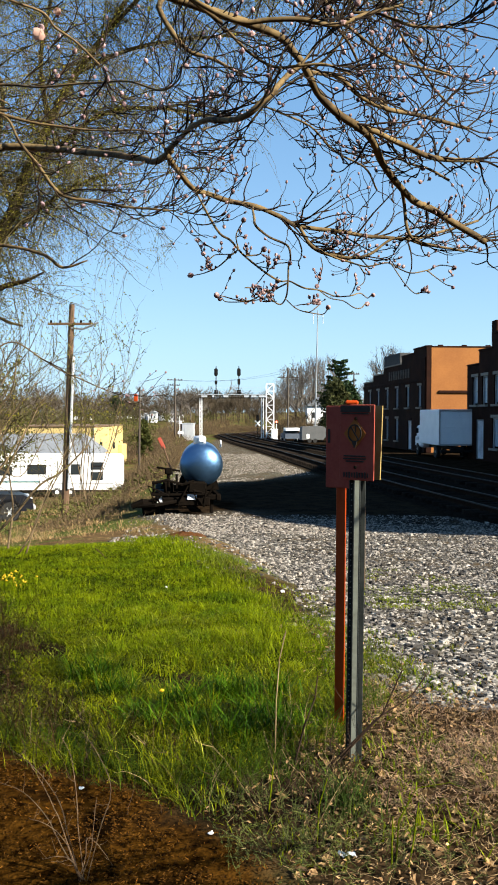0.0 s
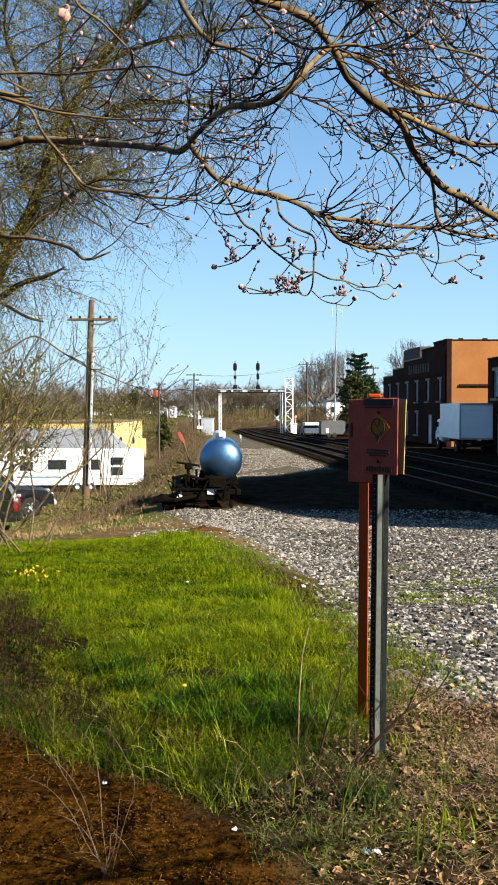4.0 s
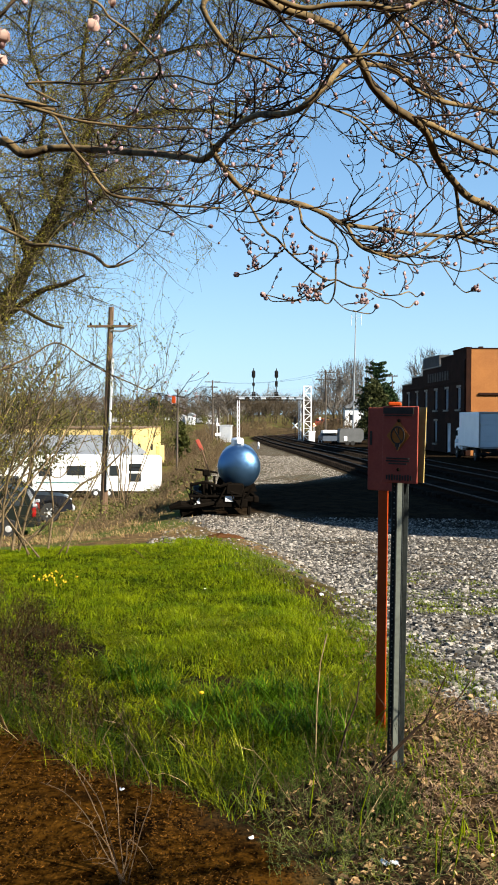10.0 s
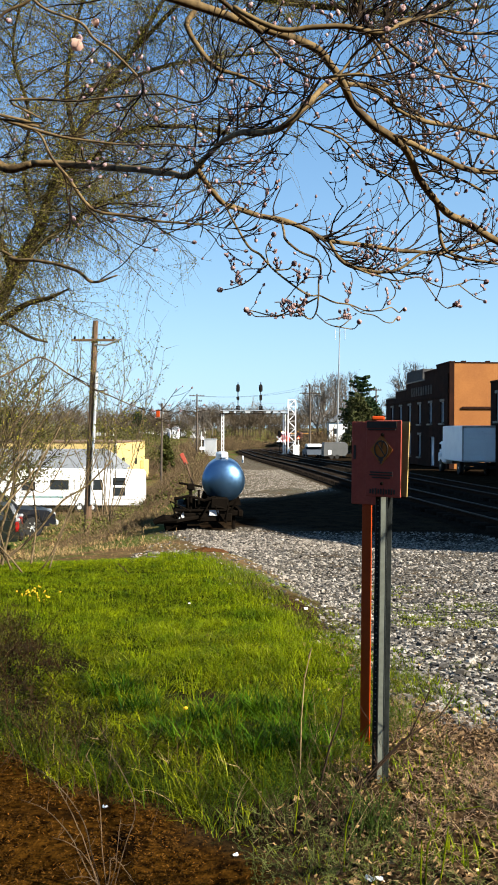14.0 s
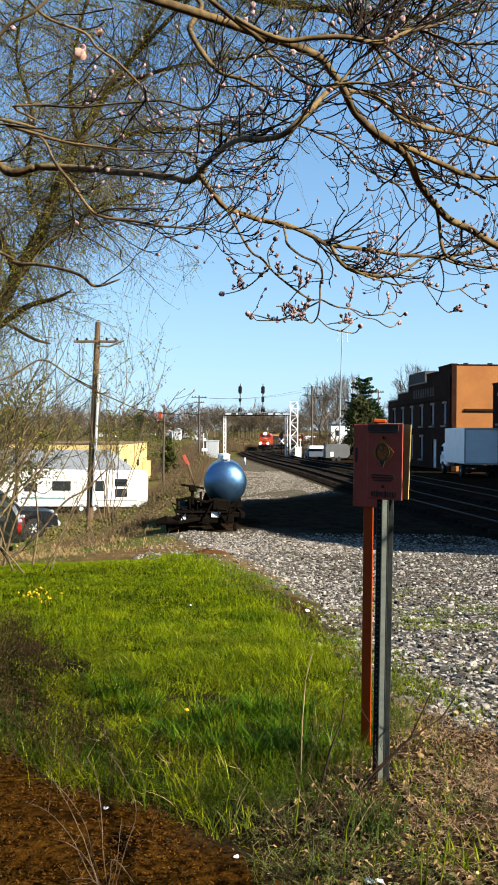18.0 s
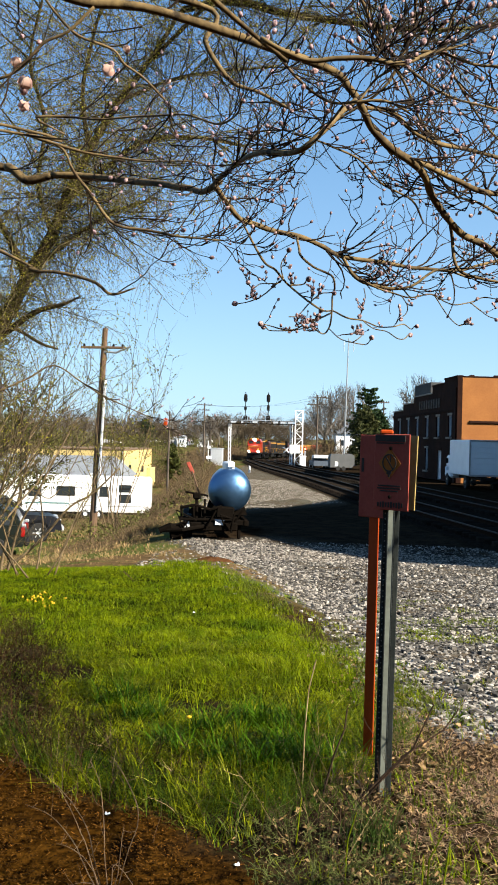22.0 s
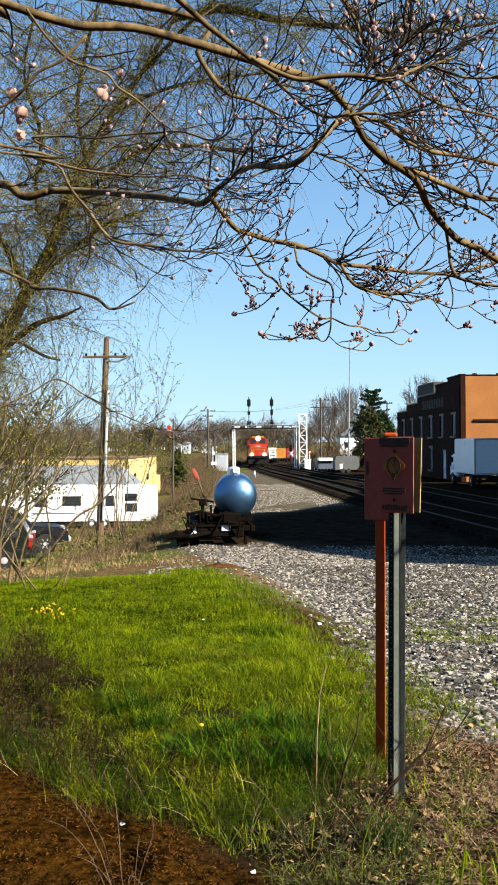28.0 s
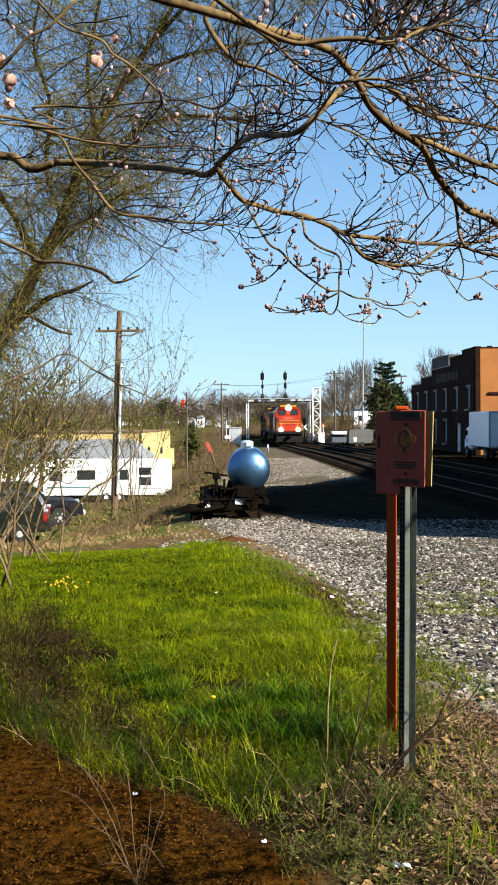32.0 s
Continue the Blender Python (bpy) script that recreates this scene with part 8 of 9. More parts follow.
def build_woods():
    rng = random.Random(41)
    s, p, o = Solid(), Solid(), Solid()
    for k in range(560):
        y = rng.uniform(165, 420)
        x = rng.uniform(-0.34 * y, 0.34 * y)
        if abs(x - track_x(min(y, 515)) - 2) < 9 + 0.02 * y or (y < 290 and -4 < x - track_x(y) < 14):
            continue
        if (y < 210 and x < -24) or (y < 290 and -0.128 < x / y < -0.1):
            continue
        h = (7.5 + 4.5 * noise.noise((x * 0.03, y * 0.02, 3)) + rng.uniform(-1.8, 1.8)) * (0.85 if x < -0.09 * y else 1.0 if x < 0.02 * y else 1.35)
        bare_crown(s if rng.random() < 0.7 else p, x, y, ground_z(x, y) - 0.2, h, rng, 0.4, 90, 0.035 + 0.0001 * y, 0.004)
        if rng.random() < (0.55 if x < -0.08 * y else 0.2):
            foliage(o, (x, y, ground_z(x, y) + h * rng.uniform(0.3, 0.6)), h * rng.uniform(0.25, 0.42), 110, rng, 0.3)
    for k in range(620):
        y = rng.uniform(420, 900)
        x = rng.uniform(-0.34 * y, 0.34 * y)
        bare_crown(s if rng.random() < 0.35 else p, x, y, ground_z(x, y) - 0.5, rng.uniform(8, 15) * (1.1 if x < -0.06 * y else 1.0), rng, 0.5, 90, 0.1, 0.004)
    # closing thicket at the curve
    for k in range(260):
        y = rng.uniform(300, 340)
        x = rng.uniform(-70, 12)
        bare_crown(s, x, y, ground_z(x, y) - 0.2, rng.uniform(6, 11) * (0.7 if x < -24 else 1.0), rng, 0.5, 80, 0.06, 0.004)
    for k in range(110):
        y = rng.uniform(32, 115)
        x = glide([(26, -3.4), (60, -4.6), (110, -8.2), (140, -10)], y) - 0.6 - abs(rng.gauss(0, 2.6))
        foliage(o, (x, y, ground_z(x, y) + rng.uniform(0.15, 0.5)), rng.uniform(0.35, 0.8), 46, rng, 0.05 + 0.0008 * y)
    part("bare_woods", s, WOOD_TWIG, None, "bare brown woods along the horizon", category="woods", kind="stuff")
    part("budding_woods", p, WOOD_PINK, None, "greyish pink budding trees along the horizon", category="woods", kind="stuff")
    part("olive_shrubs", o, OLIVE, None, "olive green shrubs at the wood edge", category="shrubs", kind="stuff")
    # brown thicket on the bank left of the line
    b = Solid()
    for k in range(2600):
        y = rng.uniform(27, 150)
        edge = glide([(26, -3.4), (60, -4.6), (110, -8.2), (140, -10)], y)
        x = edge - 0.4 - abs(rng.gauss(0, 3.2)) * (0.5 + y / 90)
        if y < 46 and x < -8.0 or (y > 58 and y < 75 and x < -8.4) or (y > 85 and x < -12 and y < 105):
            continue
        z = ground_z(x, y)
        h = rng.uniform(0.3, 1.2) * (0.5 if y < 45 else 1.5)
        for q in range(16):
            v = Vector((rng.uniform(-1.1, 1.1), rng.uniform(-0.9, 0.9), 1)).normalized()
            fan(b, Vector((x + rng.gauss(0, 0.3), y + rng.gauss(0, 0.2), z - 0.05)), v, h * rng.uniform(0.5, 1.1), 0.004 + 0.0002 * y)
    for k in range(2600):
        y = rng.uniform(122, 300)
        side = rng.choice((-1, 1)) if y > 150 else -1
        x = track_x(y) + 2.1 + side * (7.5 + abs(rng.gauss(0, 7)))
        if y < 135 and x > 0:
            continue
        z = ground_z(x, y)
        h = rng.uniform(0.7, 2.6) if side < 0 or abs(x - track_x(y)) < 12.5 else rng.uniform(3.2, 5.5)
        for q in range(9):
            v = Vector((rng.uniform(-0.55, 0.55), rng.uniform(-0.55, 0.55), 1)).normalized()
            fan(b, Vector((x + rng.gauss(0, 0.4), y + rng.gauss(0, 0.4), z - 0.05)), v, h * rng.uniform(0.5, 1.1), 0.012 + 0.0003 * y)
    part("bank_thicket", b, vary(surface("dry_brush", (0.24, 0.165, 0.085), (0.14, 0.098, 0.055), 0.5, 0.9, bump=0), 0.5, 1.35), None, "dense dry brown thicket along the railway bank", category="thicket", kind="stuff")


build_woods()


def conifer(x, y, z, h, r, rng, mat, label, layered):
    t = thing("conifer", label, "tree", pose(x, y, z))
    part("trunk", Solid().tube([(0, 0, 0), (0, 0, h * 0.95)], [h * 0.02, 0.03], 8), WILLOW_BARK, t)
    s = Solid()
    if layered:
        for k in range(10):
            f = k / 9
            zz = h * (0.5 + 0.48 * f)
            for q in range(5):
                a = rng.uniform(0, 6.28)
                n = r * (1.05 - 0.6 * f * f) * rng.uniform(0.55, 1.2)
                for j in range(9):
                    u = (j + 0.5) / 9
                    foliage(s, (math.cos(a) * n * u, math.sin(a) * n * u, zz + 0.35 * u * u), 0.22, 9, rng, 0.2)
    else:
        for k in range(90):
            f = rng.random() ** 0.8
            a = rng.uniform(0, 6.28)
            n = r * math.sin(math.pi * (0.3 + 0.66 * f)) * rng.uniform(0.3, 1.0)
            foliage(s, (math.cos(a) * n, math.sin(a) * n, h * (0.06 + 0.9 * f)), r * 0.3, 60, rng, 0.2)
    part("crown", s, mat, t)


rng80 = random.Random(77)
conifer(12.4, 117, -1.2, 10.4, 2.6, rng80, NEEDLE, "tall dark green pine with layered boughs", True)
conifer(11.0, 108, -1.2, 7.6, 2.5, rng80, CONE_BROWN, "broad dark cedar beside the tracks", False)
conifer(12.9, 110, -1.2, 6.8, 2.4, rng80, NEEDLE, "dark green cedar beside the tracks", False)
conifer(-29, 86, -4.4, 6.0, 2.0, rng80, CONE_BROWN, "dark evergreen behind the yellow building", False)
conifer(-13.9, 112, -4.4, 5.6, 1.0, rng80, OLIVE_DARK, "dark evergreen beside the yellow building", False)
conifer(-47, 300, 0.0, 9.0, 4.0, rng80, NEEDLE, "dark evergreen on the far hillside", False)


def limb_out(s, p, d, n, r, k, spread, thin=0.028):
    """A limb that forks again and again into a rounded bare crown."""
    q = p + d * n
    s.tube([p, (p + q) / 2 + Vector((rng80.uniform(-1, 1), rng80.uniform(-1, 1), 0)) * n * 0.06, q], [r, r * 0.85, r * 0.65], 3 if k < 4 else 5, False)
    for i in range(4 if k in (5, 1, 2) else 3) if k else ():
        v = (d + Vector((rng80.uniform(-1, 1), rng80.uniform(-1, 1), rng80.uniform(-0.5, 0.8))) * (0.55 + spread)).normalized()
        limb_out(s, q if i else p.lerp(q, 0.6), v, n * rng80.uniform(0.6, 0.9), max(thin, r * 0.6), k - 1, spread, thin)


def bare_tree(x, y, z, h, label, spread=0.4, forks=5, thin=0.028):
    t = thing("bare_tree", label, "tree", pose(x, y, z), "bare trees")
    s = Solid()
    limb_out(s, Vector((0, 0, h * 0.22)), Vector((0, 0, 1)), h * 0.2, h * (0.014 if forks == 5 else 0.011), forks, spread, thin)
    part("crown", s, WOOD_PINK, t)
    part("trunk", Solid().tube([(0, 0, 0), (0.05, 0, h * 0.15), (0, 0, h * 0.24)], [h * 0.025, h * 0.018, h * 0.014], 8), WILLOW_BARK, t)




def round_tree(x, y, z, h, w, label, thin=0.016):
    """A bare tree whose limbs, boughs and twigs fill a rounded crown."""
    t = thing("bare_tree", label, "tree", pose(x, y, z), "bare trees")
    s = Solid()

    def grow(p, q, r, sag):
        m = (p + q) / 2 + Vector((rng80.gauss(0, 1), rng80.gauss(0, 1), -1.2)) * (q - p).length * sag
        s.tube([p, m, q], [r, r * 0.8, r * 0.55], 3 if r < 0.05 else 5, False)
        return lambda f: p.lerp(m, 2 * f) if f < 0.5 else m.lerp(q, 2 * f - 1)

    def reach(a, e, k):
        return Vector((w * k * math.cos(a) * math.cos(e), w * k * math.sin(a) * math.cos(e), h * (0.58 + 0.42 * k * math.sin(e))))

    for i in range(11):
        a, e = i * 2.4 + rng80.uniform(-0.3, 0.3), rng80.uniform(-0.3, 1.25)
        limb = grow(Vector((0, 0, h * rng80.uniform(0.22, 0.34))), reach(a, e, 0.72), h * 0.009, 0.09)
        for j in range(8):
            a2, e2 = a + rng80.gauss(0, 0.45), e + rng80.gauss(0, 0.3)
            bough = grow(limb(rng80.uniform(0.35, 1)), reach(a2, e2, rng80.uniform(0.8, 0.98)), h * 0.0038, 0.06)
            for k in range(8):
                p = bough(rng80.uniform(0.25, 1))
                d = (p - Vector((0, 0, h * 0.45))).normalized()
                q = p + (d + Vector((rng80.gauss(0, 0.6), rng80.gauss(0, 0.6), rng80.uniform(-0.2, 0.7)))).normalized() * w * rng80.uniform(0.1, 0.26)
                twig = grow(p, q, thin * 1.4, 0.05)
                for n in range(3):
                    u = twig(rng80.uniform(0.3, 1))
                    grow(u, u + (q - p + Vector((rng80.gauss(0, 1), rng80.gauss(0, 1), rng80.gauss(0.4, 1))) * w * 0.1) * rng80.uniform(0.4, 0.8), thin, 0.03)
    part("crown", s, WOOD_PINK, t)
    part("trunk", Solid().tube([(0, 0, 0), (0.05, 0, h * 0.15), (0, 0, h * 0.3)], [h * 0.024, h * 0.017, h * 0.012], 8), WILLOW_BARK, t)


round_tree(21.4, 128, -1.2, 13.6, 3.9, "large bare tree behind the brick warehouse")
bare_tree(25.5, 100, -1.2, 9.6, "bare treetop behind the orange wall", 0.4)
round_tree(13.5, 190, -1, 16.0, 4.6, "bare greyish tree beyond the tracks", 0.018)
round_tree(19.0, 205, -1, 17.0, 5.0, "bare greyish tree beyond the tracks", 0.018)
round_tree(9.8, 178, -1, 14.0, 4.2, "bare greyish tree beyond the tracks", 0.018)
bare_tree(-13.5, 195, -2, 12, "bare round tree above the brown woods", 0.55)


def olive_tree(x, y, h, r):
    t = thing("budding_tree", "olive green budding tree on the low ground", "tree", pose(x, y, ground_z(x, y) - 0.1), "budding trees")
    s, f = Solid(), Solid()
    bare_crown(s, 0, 0, 0, h, rng80, 0.5, 200, 0.02)
    part("branchwork", s, WOOD_TWIG, t)
    for k in range(26):
        a = rng80.uniform(0, 6.28)
        n = r * rng80.random() ** 0.5
        foliage(f, (math.cos(a) * n, math.sin(a) * n, h * rng80.uniform(0.35, 0.95)), r * 0.35, 70, rng80, 0.11)
    part("crown", f, OLIVE, t)


for x, y, h, r in ((-13.9, 45.5, 8.0, 2.3), (-16.6, 48, 8.4, 2.6), (-20, 50, 7.0, 2.6), (-25, 56, 7.5, 3), (-17, 44, 5.5, 2.0), (-31, 75, 8, 3.2), (-24, 98, 7.5, 3.2), (-31, 104, 8, 3.5), (-38, 112, 9, 4), (-18, 108, 6.5, 3), (-15.5, 118, 6, 2.6), (-22, 130, 7, 3)):
    olive_tree(x, y, h, r)


MAST = surface("dull_mast_grey", (0.4, 0.43, 0.47), (0.34, 0.37, 0.4), 3, 0.7)


def build_mast():
    t = thing("radio_mast", "tall slim grey steel radio mast", "mast", pose(10.95, 140, -1.3))
    part("lower_tube", Solid().tube([(0, 0, 0), (0.15, 0, 9)], [0.17, 0.13], 8), MAST, t)
    part("upper_tube", Solid().tube([(0.15, 0, 9), (0.38, 0, 20.4)], [0.12, 0.07], 8), MAST, t)
    a = Solid()
    for dx in (-0.75, 0.85):
        a.tube([(0.38, 0, 19.4), (0.38 + dx, 0, 19.5)], 0.04, 4).tube([(0.38 + dx, 0, 18.2), (0.38 + dx, 0, 20.0)], 0.06, 6)
    part("antenna", a, ALU, t)


build_mast()


def house(x, y, z, w, h, label, wall=WHITE):
    t = thing("house", label, "house", pose(x, y, z), "distant houses")
    part("wall", Solid().box(0, 3, h / 2, w, 6, h, 0.03), wall, t)
    part("roof", Solid().slab([(-w / 2 - 0.4, h), (w / 2 + 0.4, h), (0, h + w * 0.38)], 6.8, pose(0, -0.4, 0)), SHINGLE, t, "grey gable roof")
    for k in (-0.25, 0.25):
        f = part("window", Solid().box(k * w, -0.03, h * 0.6, w * 0.16, 0.06, h * 0.24), GLASS, t)


house(14.6, 176, -1.0, 5.0, 4.8, "white house with a grey gable roof beyond the tracks")
for x, y, z, w, h in ((-32.6, 288, 0, 2.0, 3.4), (-36.2, 292, 0, 1.8, 2.8), (-34, 330, 3.5, 7, 4), (-44, 350, 4.2, 7, 4), (-58, 380, 5.2, 9, 4), (-26, 300, 2.4, 5, 3.2), (-68, 340, 4.4, 8, 4)):
    house(x, y, ground_z(x, y), w, h, "small pale house on the far hillside", OFFWHITE)


# slate tone puts the shade on the trucks' bodies into their paint
SLATE = surface("shaded_slate_paint", (0.13, 0.16, 0.21), (0.1, 0.125, 0.17), 2, 0.5)


def work_truck(x, y, turn, label):
    t = thing("work_truck", label, "truck", pose(x, y, ground_z(x, y), 0, 0, turn), "parked work trucks")
    part("body", Solid().slab([(-2.3, 0.45), (2.4, 0.45), (2.45, 1.0), (1.2, 1.12), (-2.3, 1.1)], 1.9, pose(0, 0, 0)), SLATE, t)
    c = part("cab", Solid().slab([(-0.7, 1.1), (-0.55, 1.8), (0.45, 1.8), (1.05, 1.12)], 1.7, pose(0, 0.1, 0)), SLATE, t)
    part("side_window", Solid().slab([(-0.5, 1.2), (-0.42, 1.7), (0.38, 1.7), (0.8, 1.2)], 0.02, pose(0, 0.08, 0)), GLASS, c)
    for k in (-1.5, 1.5):
        for j in (0.08, 1.82):
            w = part("wheel", Solid().turned([(0.1, -0.12), (0.36, -0.12), (0.38, 0), (0.36, 0.12), (0.1, 0.12)], 14, pose(k, j, 0.38, 90)), RUBBER, t)
            part("rim", Solid().turned([(0.03, -0.14), (0.2, -0.13), (0.2, 0.13), (0.03, 0.14)], 10, pose(k, j, 0.38, 90)), ALU, w)
    return t


t1 = work_truck(6.3, 110, 95, "work truck with a shade-toned slate body and white box parked beyond the tracks")
part("utility_box", Solid().box(-1.4, 0.95, 1.62, 1.7, 1.85, 0.4, 0.05), WHITE, t1)
t2 = work_truck(8.4, 113, 20, "work van with a shade-toned slate body and white box parked beyond the tracks")
part("utility_box", Solid().box(-1.3, 0.95, 1.55, 1.9, 1.85, 0.35, 0.05), WHITE, t2)
tr = thing("box_trailer", "grey enclosed box trailer beyond the tracks", "trailer", pose(7.9, 104, ground_z(7.9, 104), 0, 0, 8) @ Matrix.Diagonal((0.75, 0.8, 0.8, 1)))
part("body", Solid().slab([(-1.9, 0.5), (1.7, 0.5), (2.1, 1.0), (2.1, 2.3), (1.6, 2.6), (-1.7, 2.55), (-1.9, 2.2)], 1.9), surface("grey_trailer_side", (0.11, 0.115, 0.12), (0.15, 0.155, 0.16), 1, 0.6), tr, "grey sided body")
part("hatch", Solid().box(-0.9, -0.02, 1.05, 0.5, 0.05, 0.7, 0.01), WHITE, tr)
for k in (-0.6, 0.3):
    part("wheel", Solid().turned([(0.1, -0.12), (0.34, -0.12), (0.36, 0), (0.34, 0.12), (0.1, 0.12)], 14, pose(k, 0.1, 0.36, 90)), RUBBER, tr)


def cabinet(x, y, z, w, h, mat, name, label):
    t = thing(name, label, "cabinet", pose(x, y, z))
    part("body", Solid().box(0, 0.6, h / 2, w, 1.2, h, 0.03), mat, t)
    part("roof", Solid().box(0, 0.6, h + 0.05, w + 0.2, 1.4, 0.1, 0.03), mat, t)
    part("door", Solid().box(w * 0.05, -0.02, h * 0.48, w * 0.7, 0.04, h * 0.85, 0.01), mat, t)
    return t


cabinet(-8.4, 117, -1.9, 1.7, 2.5, ALU, "signal_cabinet", "silver railway signal cabinet beside the gantry")
cabinet(3.55, 118.2, BED_Z - 0.4, 0.85, 1.5, WHITE, "relay_box", "white relay box at the foot of the tower")
cab = thing("crossing_signal", "small railway signal post with white boxes", "signal post", pose(-9.5, 116, -1.9))
part("post", Solid().tube([(0, 0, 0), (0, 0, 3.6)], 0.07, 6), ALU, cab)
for z, w in ((1.3, 0.7), (2.7, 0.4)):
    part("box", Solid().box(0.1, -0.1, z, w, 0.3, 0.4, 0.03), WHITE, cab)
dw = thing("dwarf_signal", "short trackside signal post with a red lamp", "signal post", pose(1.25, 121, ground_z(1.25, 121)))
part("post", Solid().tube([(0, 0, 0), (0, 0, 3.4)], 0.06, 6), BLACK, dw)
part("head", Solid().box(0, -0.05, 3.1, 0.4, 0.3, 0.9, 0.08), BLACK, dw)
for a in (-45, 45):
    part("crossbuck", Solid().box(0, -0.22 - 0.0004 * a, 0, 1.1, 0.03, 0.18, 0.01, pose(0, 0, 2.3, 0, a)), WHITE, dw, "white crossing board")
rl = thing("red_signal", "low trackside signal with a lit red lamp", "signal post", pose(3.85, 118.6, ground_z(3.85, 118.6)))
part("post", Solid().tube([(0, 0, 0), (0, 0, 2.4)], 0.06, 6), ALU, rl)
part("hood", Solid().box(0, 0.05, 2.5, 0.4, 0.3, 0.5, 0.06), BLACK, rl)
part("lamp", Solid().turned([(0.12, 0), (0.14, 0.04), (0.09, 0.08)], 12, pose(0, -0.1, 2.5, 90)), glow("red_signal_lamp", (1.0, 0.06, 0.03), 6.0), rl, "lit red lamp")

# overhead wires
wires = thing("overhead_wires", "thin black overhead wires between poles", "wires")
for a, b in (((-11.9, 130, 7.2), (6.0, 150, 9.7)), ((-10.8, 130, 7.2), (7.9, 150, 9.7)), ((6.2, 150, 8.5), (13.4, 110, 7.2)), ((-11.35, 130, 6.4), (-9.65, 75, 4.0))):
    p, q = Vector(a), Vector(b)
    part("wire", Solid().tube([p.lerp(q, k / 8) - Vector((0, 0, 0.8 * (1 - (k / 4 - 1) ** 2))) for k in range(9)], 0.018, 3), BLACK, wires)


# ---- train ----
LOCO_RED = surface("loco_orange_red", (0.44, 0.032, 0.012), (0.34, 0.024, 0.01), 1.5, 0.4, fine=12, bump=0.02, coat=0.3)
LOCO_YELLOW = surface("loco_yellow", (0.62, 0.3, 0.025), (0.52, 0.25, 0.025), 2, 0.45, bump=0.02)
CAR_ORANGE = surface("boxcar_orange", (0.58, 0.26, 0.04), (0.46, 0.2, 0.04), 1.2, 0.6, fine=9, c3=(0.28, 0.13, 0.06), wear=0.62, bump=0.05)
HEADLIGHT = glow("headlight_lit", (1.0, 0.93, 0.8), 14.0)


LOCO_MAROON = surface("loco_dull_maroon", (0.09, 0.03, 0.02), (0.06, 0.022, 0.016), 1.5, 0.6, fine=12, bump=0.02)


def bogie(parent, y, n=3):
    s = Solid()
    for x in (-1.0, 1.0):
        s.box(x, y, 0.55, 0.2, 1.6 * n * 0.75, 0.32, 0.04)
        s.box(x, y, 0.8, 0.3, 0.7, 0.25, 0.04)
    b = part("bogie_frame", s, BLACK, parent)
    for k in range(n):
        for x in (-0.76, 0.76):
            part("wheel", Solid().turned([(0.1, -0.07), (0.5, -0.07), (0.55, -0.02), (0.5, 0.07), (0.1, 0.07)], 18, pose(x, y + (k - (n - 1) / 2) * 1.75, 0.5, 0, 90)), GRIME, b)


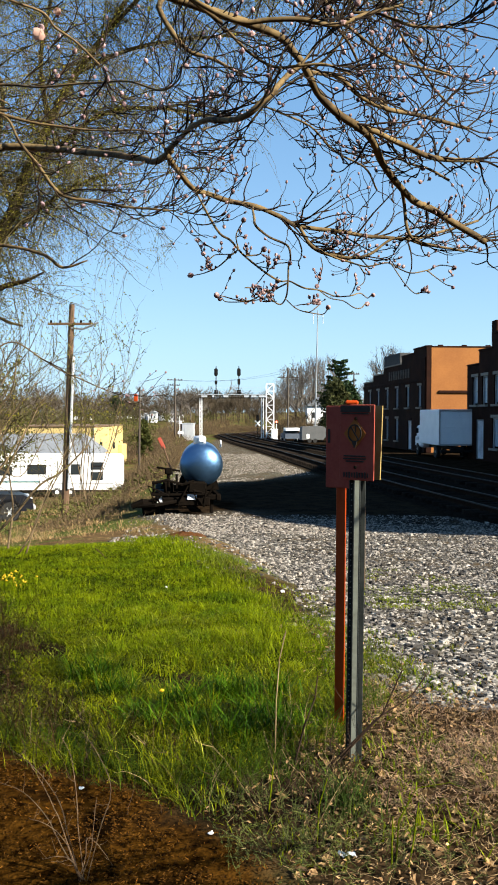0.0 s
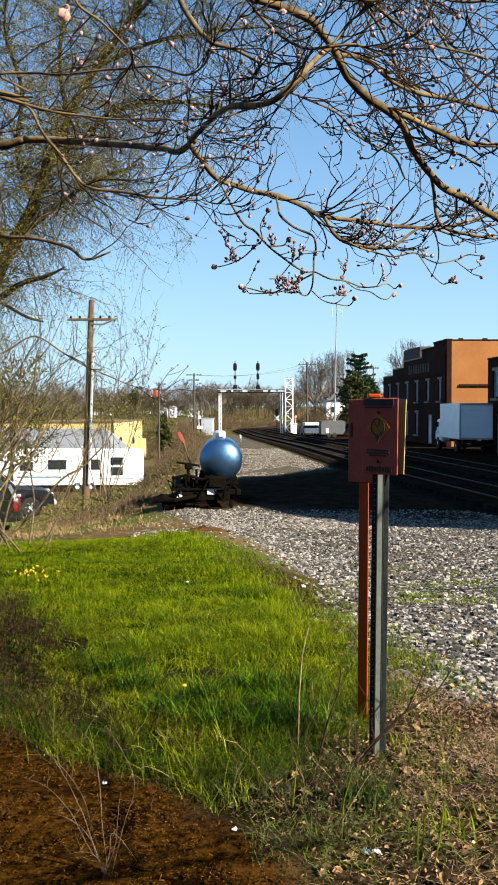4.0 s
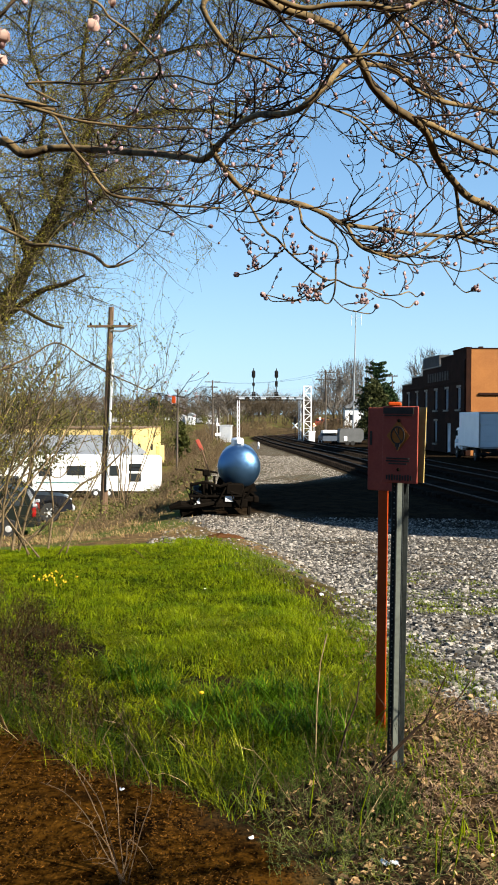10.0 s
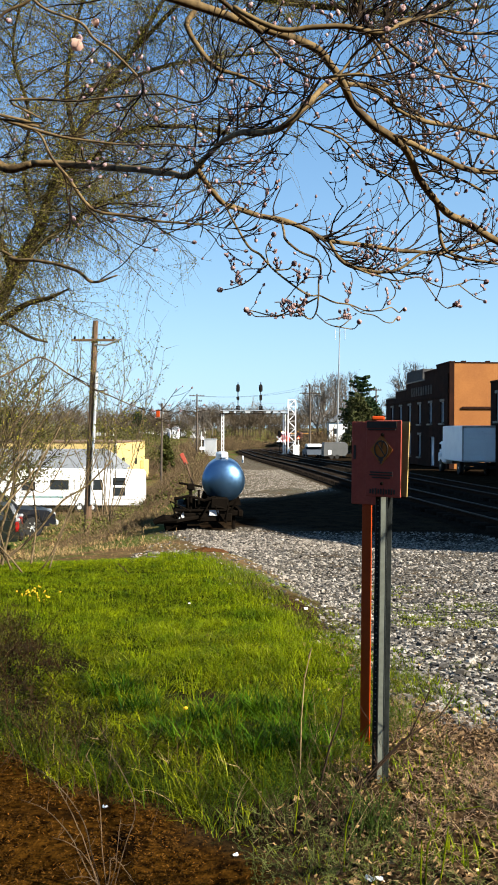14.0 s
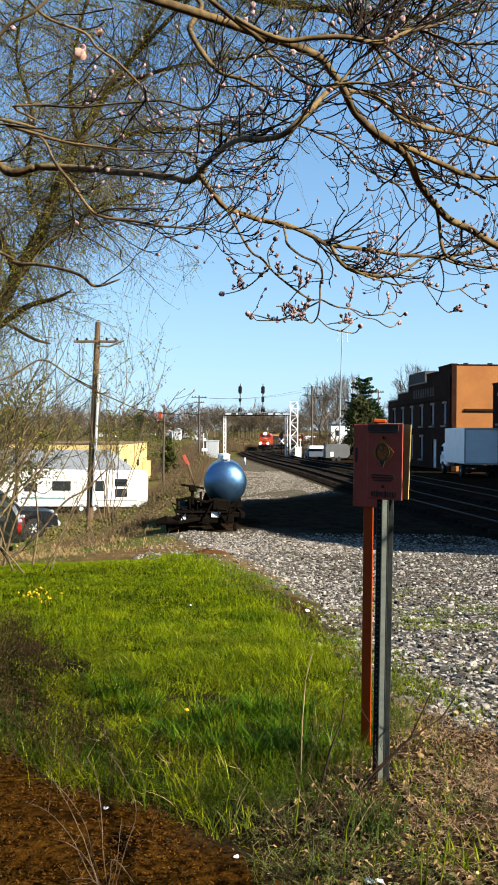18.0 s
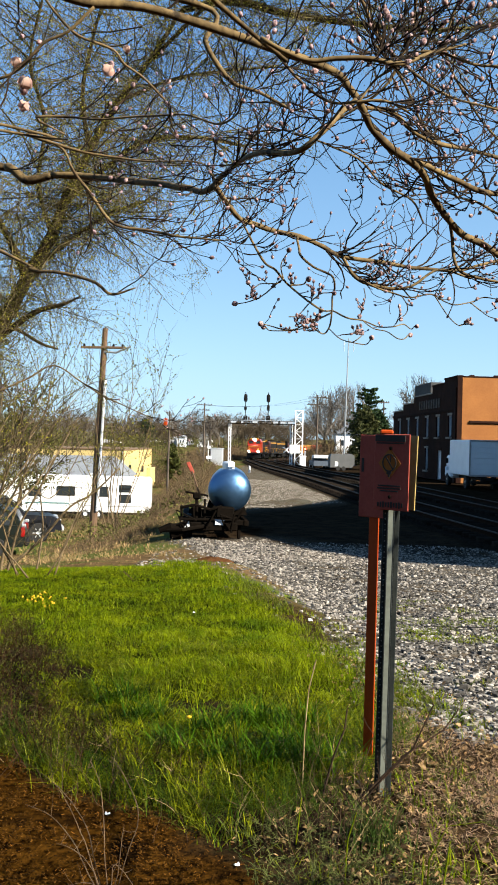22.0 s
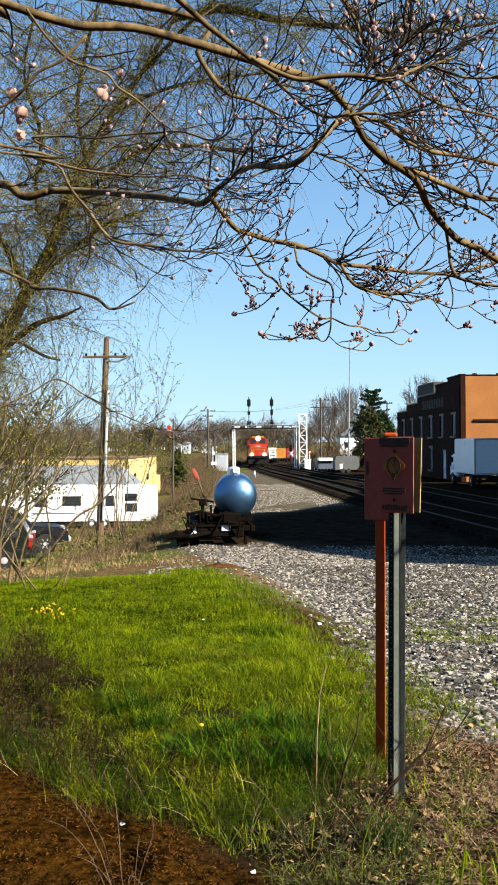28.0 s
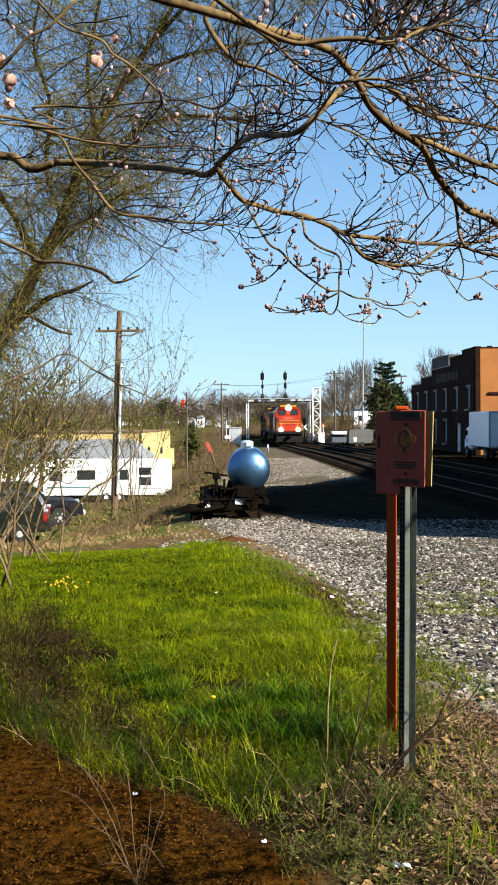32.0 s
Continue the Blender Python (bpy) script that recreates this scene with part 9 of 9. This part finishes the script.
def build_loco(lead=True):
    """The front faces -y, on rails at z = 0."""
    t = thing("locomotive", "red diesel locomotive with yellow stripes and lit headlights" if lead else "dark trailing diesel locomotive with a dull maroon cab", "locomotive")
    red = LOCO_RED if lead else LOCO_MAROON
    part("underframe", Solid().box(0, 10.5, 1.35, 3.0, 21, 0.35, 0.05), BLACK, t)
    part("fuel_tank", Solid().box(0, 10.5, 0.75, 2.7, 5.5, 0.8, 0.2), BLACK, t)
    part("hood", Solid().box(0, 13.2, 2.95, 1.9, 15.2, 2.9, 0.12), BLACK, t, "black engine hood")
    part("hood_stripe", Solid().box(0, 13.2, 3.9, 1.94, 15.0, 0.3, 0.03), LOCO_YELLOW, t, "yellow hood stripe")
    cab = [(-1.52, 1.5), (1.52, 1.5), (1.52, 3.75), (1.1, 4.35), (-1.1, 4.35), (-1.52, 3.75)]
    c = part("cab", Solid().slab(cab, 3.2, pose(0, 2.3, 0)), red, t)
    for x in (-0.72, 0.72):
        part("windscreen", Solid().box(x, 2.29, 3.68, 0.95, 0.03, 0.55, 0.02), GLASS, c)
    part("brow", Solid().box(0, 2.25, 4.12, 2.5, 0.12, 0.14, 0.03), red, c)
    nose = Solid().put([(-1.25, 0.7, 1.5), (1.25, 0.7, 1.5), (1.25, 0.75, 2.9), (-1.25, 0.75, 2.9), (-1.45, 2.3, 1.5), (1.45, 2.3, 1.5), (1.45, 2.3, 3.3), (-1.45, 2.3, 3.3)],
                       [(0, 1, 2, 3), (3, 2, 6, 7), (1, 5, 6, 2), (0, 3, 7, 4), (4, 7, 6, 5), (0, 4, 5, 1)])
    n = part("nose", nose, red, t, "red short nose")
    part("stripe", Solid().box(0, 0.73, 2.72, 2.42, 0.06, 0.09, 0.02), LOCO_YELLOW, n, "yellow nose stripe")
    part("stripe", Solid().box(0, 0.7, 2.42, 2.46, 0.06, 0.08, 0.02), LOCO_YELLOW, n)
    for x in (-1, 1):
        part("stripe", Solid().box(0, 0, 0, 0.09, 0.05, 0.95, 0.01, pose(0.85 * x, 0.68, 1.95, 0, 22 * x)), LOCO_YELLOW, n)
    part("number_board", Solid().box(0, 2.2, 4.42, 1.9, 0.3, 0.24, 0.03), LOCO_YELLOW, t, "yellow number board box")
    if lead:
        part("headlight", Solid().turned([(0.3, 0), (0.33, 0.04), (0.26, 0.1)], 16, pose(0.05, 2.12, 4.25, 90)), HEADLIGHT, t, "lit white headlight")
    for x in (-0.98, 0.98) if lead else ():
        part("ditch_light", Solid().turned([(0.22, 0), (0.24, 0.04), (0.18, 0.08)], 14, pose(x, 0.42, 1.72, 90)), HEADLIGHT, t, "lit white ditch light")
    part("pilot", Solid().slab([(-1.5, 0.3), (1.5, 0.3), (1.5, 1.5), (-1.5, 1.5)], 0.5, pose(0, 0.25, 0)), BLACK, t, "black snow plough pilot")
    part("coupler", Solid().box(0, 0.05, 0.95, 0.35, 0.6, 0.35, 0.05), GRIME, t)
    h = Solid()
    for x in (-1.45, 1.45):
        for y in (0.45, 1.2, 5.8, 8, 11, 14, 17, 20.5):
            h.tube([(x, y, 1.5), (x, y, 2.5)], 0.03, 4)
        h.tube([(x, 5.6, 2.5), (x, 20.6, 2.5)], 0.03, 4)
        h.tube([(x, 0.4, 2.5), (x, 1.3, 2.5)], 0.03, 4)
    part("handrail", h, LOCO_YELLOW, t)
    part("fans", Solid().turned([(0.8, 0), (0.85, 0.2), (0.6, 0.25)], 16, pose(0, 17.5, 4.38)), BLACK, t)
    part("exhaust", Solid().box(0, 12, 4.5, 0.7, 0.9, 0.3, 0.05), BLACK, t)
    bogie(t, 4.0), bogie(t, 17.2)
    t.scale = (1.05, 1.05, 1.05)
    return t, 22.0


def build_flatcar(loads, name, label):
    t = thing(name, label, "rail car")
    L = 18.5
    part("deck", Solid().box(0, L / 2, 1.05, 2.8, L, 0.35, 0.04), BLACK, t)
    y = 0.5
    for length, mat, tint in loads:
        b = part("container", Solid().box(0, y + length / 2, 1.25 + 1.3, 2.5, length, 2.6, 0.04), mat, t, tint)
        r = Solid()
        k = 0.4
        while k < length - 0.2:
            for x in (-1.27, 1.27):
                r.box(x, y + k, 2.55, 0.05, 0.12, 2.4)
            k += 0.55
        for x in (-1.28, 1.28):
            r.box(x, y + length / 2, 1.35, 0.05, length, 0.12).box(x, y + length / 2, 3.78, 0.05, length, 0.12)
        part("ribs", r, mat, b)
        if mat == WHITE:
            for z in (1.95, 2.6, 3.2):
                for x in (-1.3, 1.3):
                    part("dark_band", Solid().box(x, y + length / 2, z, 0.03, length * 0.8, 0.2), BLACK, b)
        y += length + 0.4
    bogie(t, 2.2, 2), bogie(t, L - 2.2, 2)
    return t, L


TRAIN = []
loco = build_loco()
TRAIN.append(loco)
TRAIN.append(build_loco(False))
TRAIN.append(build_loco(False))
TRAIN.append(build_flatcar([(17.4, WHITE, "long white container with dark bands")], "container_flatcar", "flat rail car with a long white container"))
TRAIN.append(build_flatcar([(17.4, CAR_ORANGE, "long orange container")], "container_flatcar", "flat rail car with a long orange container"))
TRAIN.append(build_flatcar([(17.4, LOCO_RED, "long red container")], "container_flatcar", "flat rail car with a long red container"))


def line_table():
    rows, s, y = [], 0.0, 60.0
    last = (track_x(y), y)
    while y < 620:
        p = (track_x(y), y)
        s += math.hypot(p[0] - last[0], p[1] - last[1])
        rows.append((s, y))
        last = p
        y += 1.0
    return rows


def motions():
    rows = line_table()
    ys = {round(y): s for s, y in rows}
    front = [(0, 388.0), (14, 263.0), (19, 218.0), (23, 181.0), (27.5, 141.0), (32, 102.0)]

    def spot(s):
        return glide(rows, s)

    gap = 0.0
    for car, length in TRAIN:
        keys = []
        for k in range(33):
            s0 = glide([(y, s) for s, y in rows], glide(front, k)) + gap
            a, b = spot(s0 + length * 0.15), spot(s0 + length * 0.85)
            pa, pb = Vector((track_x(a), a, RAIL_Z + grade(a))), Vector((track_x(b), b, RAIL_Z + grade(b)))
            d = (pb - pa).normalized()
            base = pa - d * length * 0.15
            m = Matrix.Translation(base) @ Matrix.Rotation(math.atan2(-d.x, d.y), 4, 'Z')
            keys.append((k, m @ pose(0, length, 0, 0, 0, 180) if car is TRAIN[2][0] else m))
        walk(car, keys)
        gap += length + 1.0




motions()
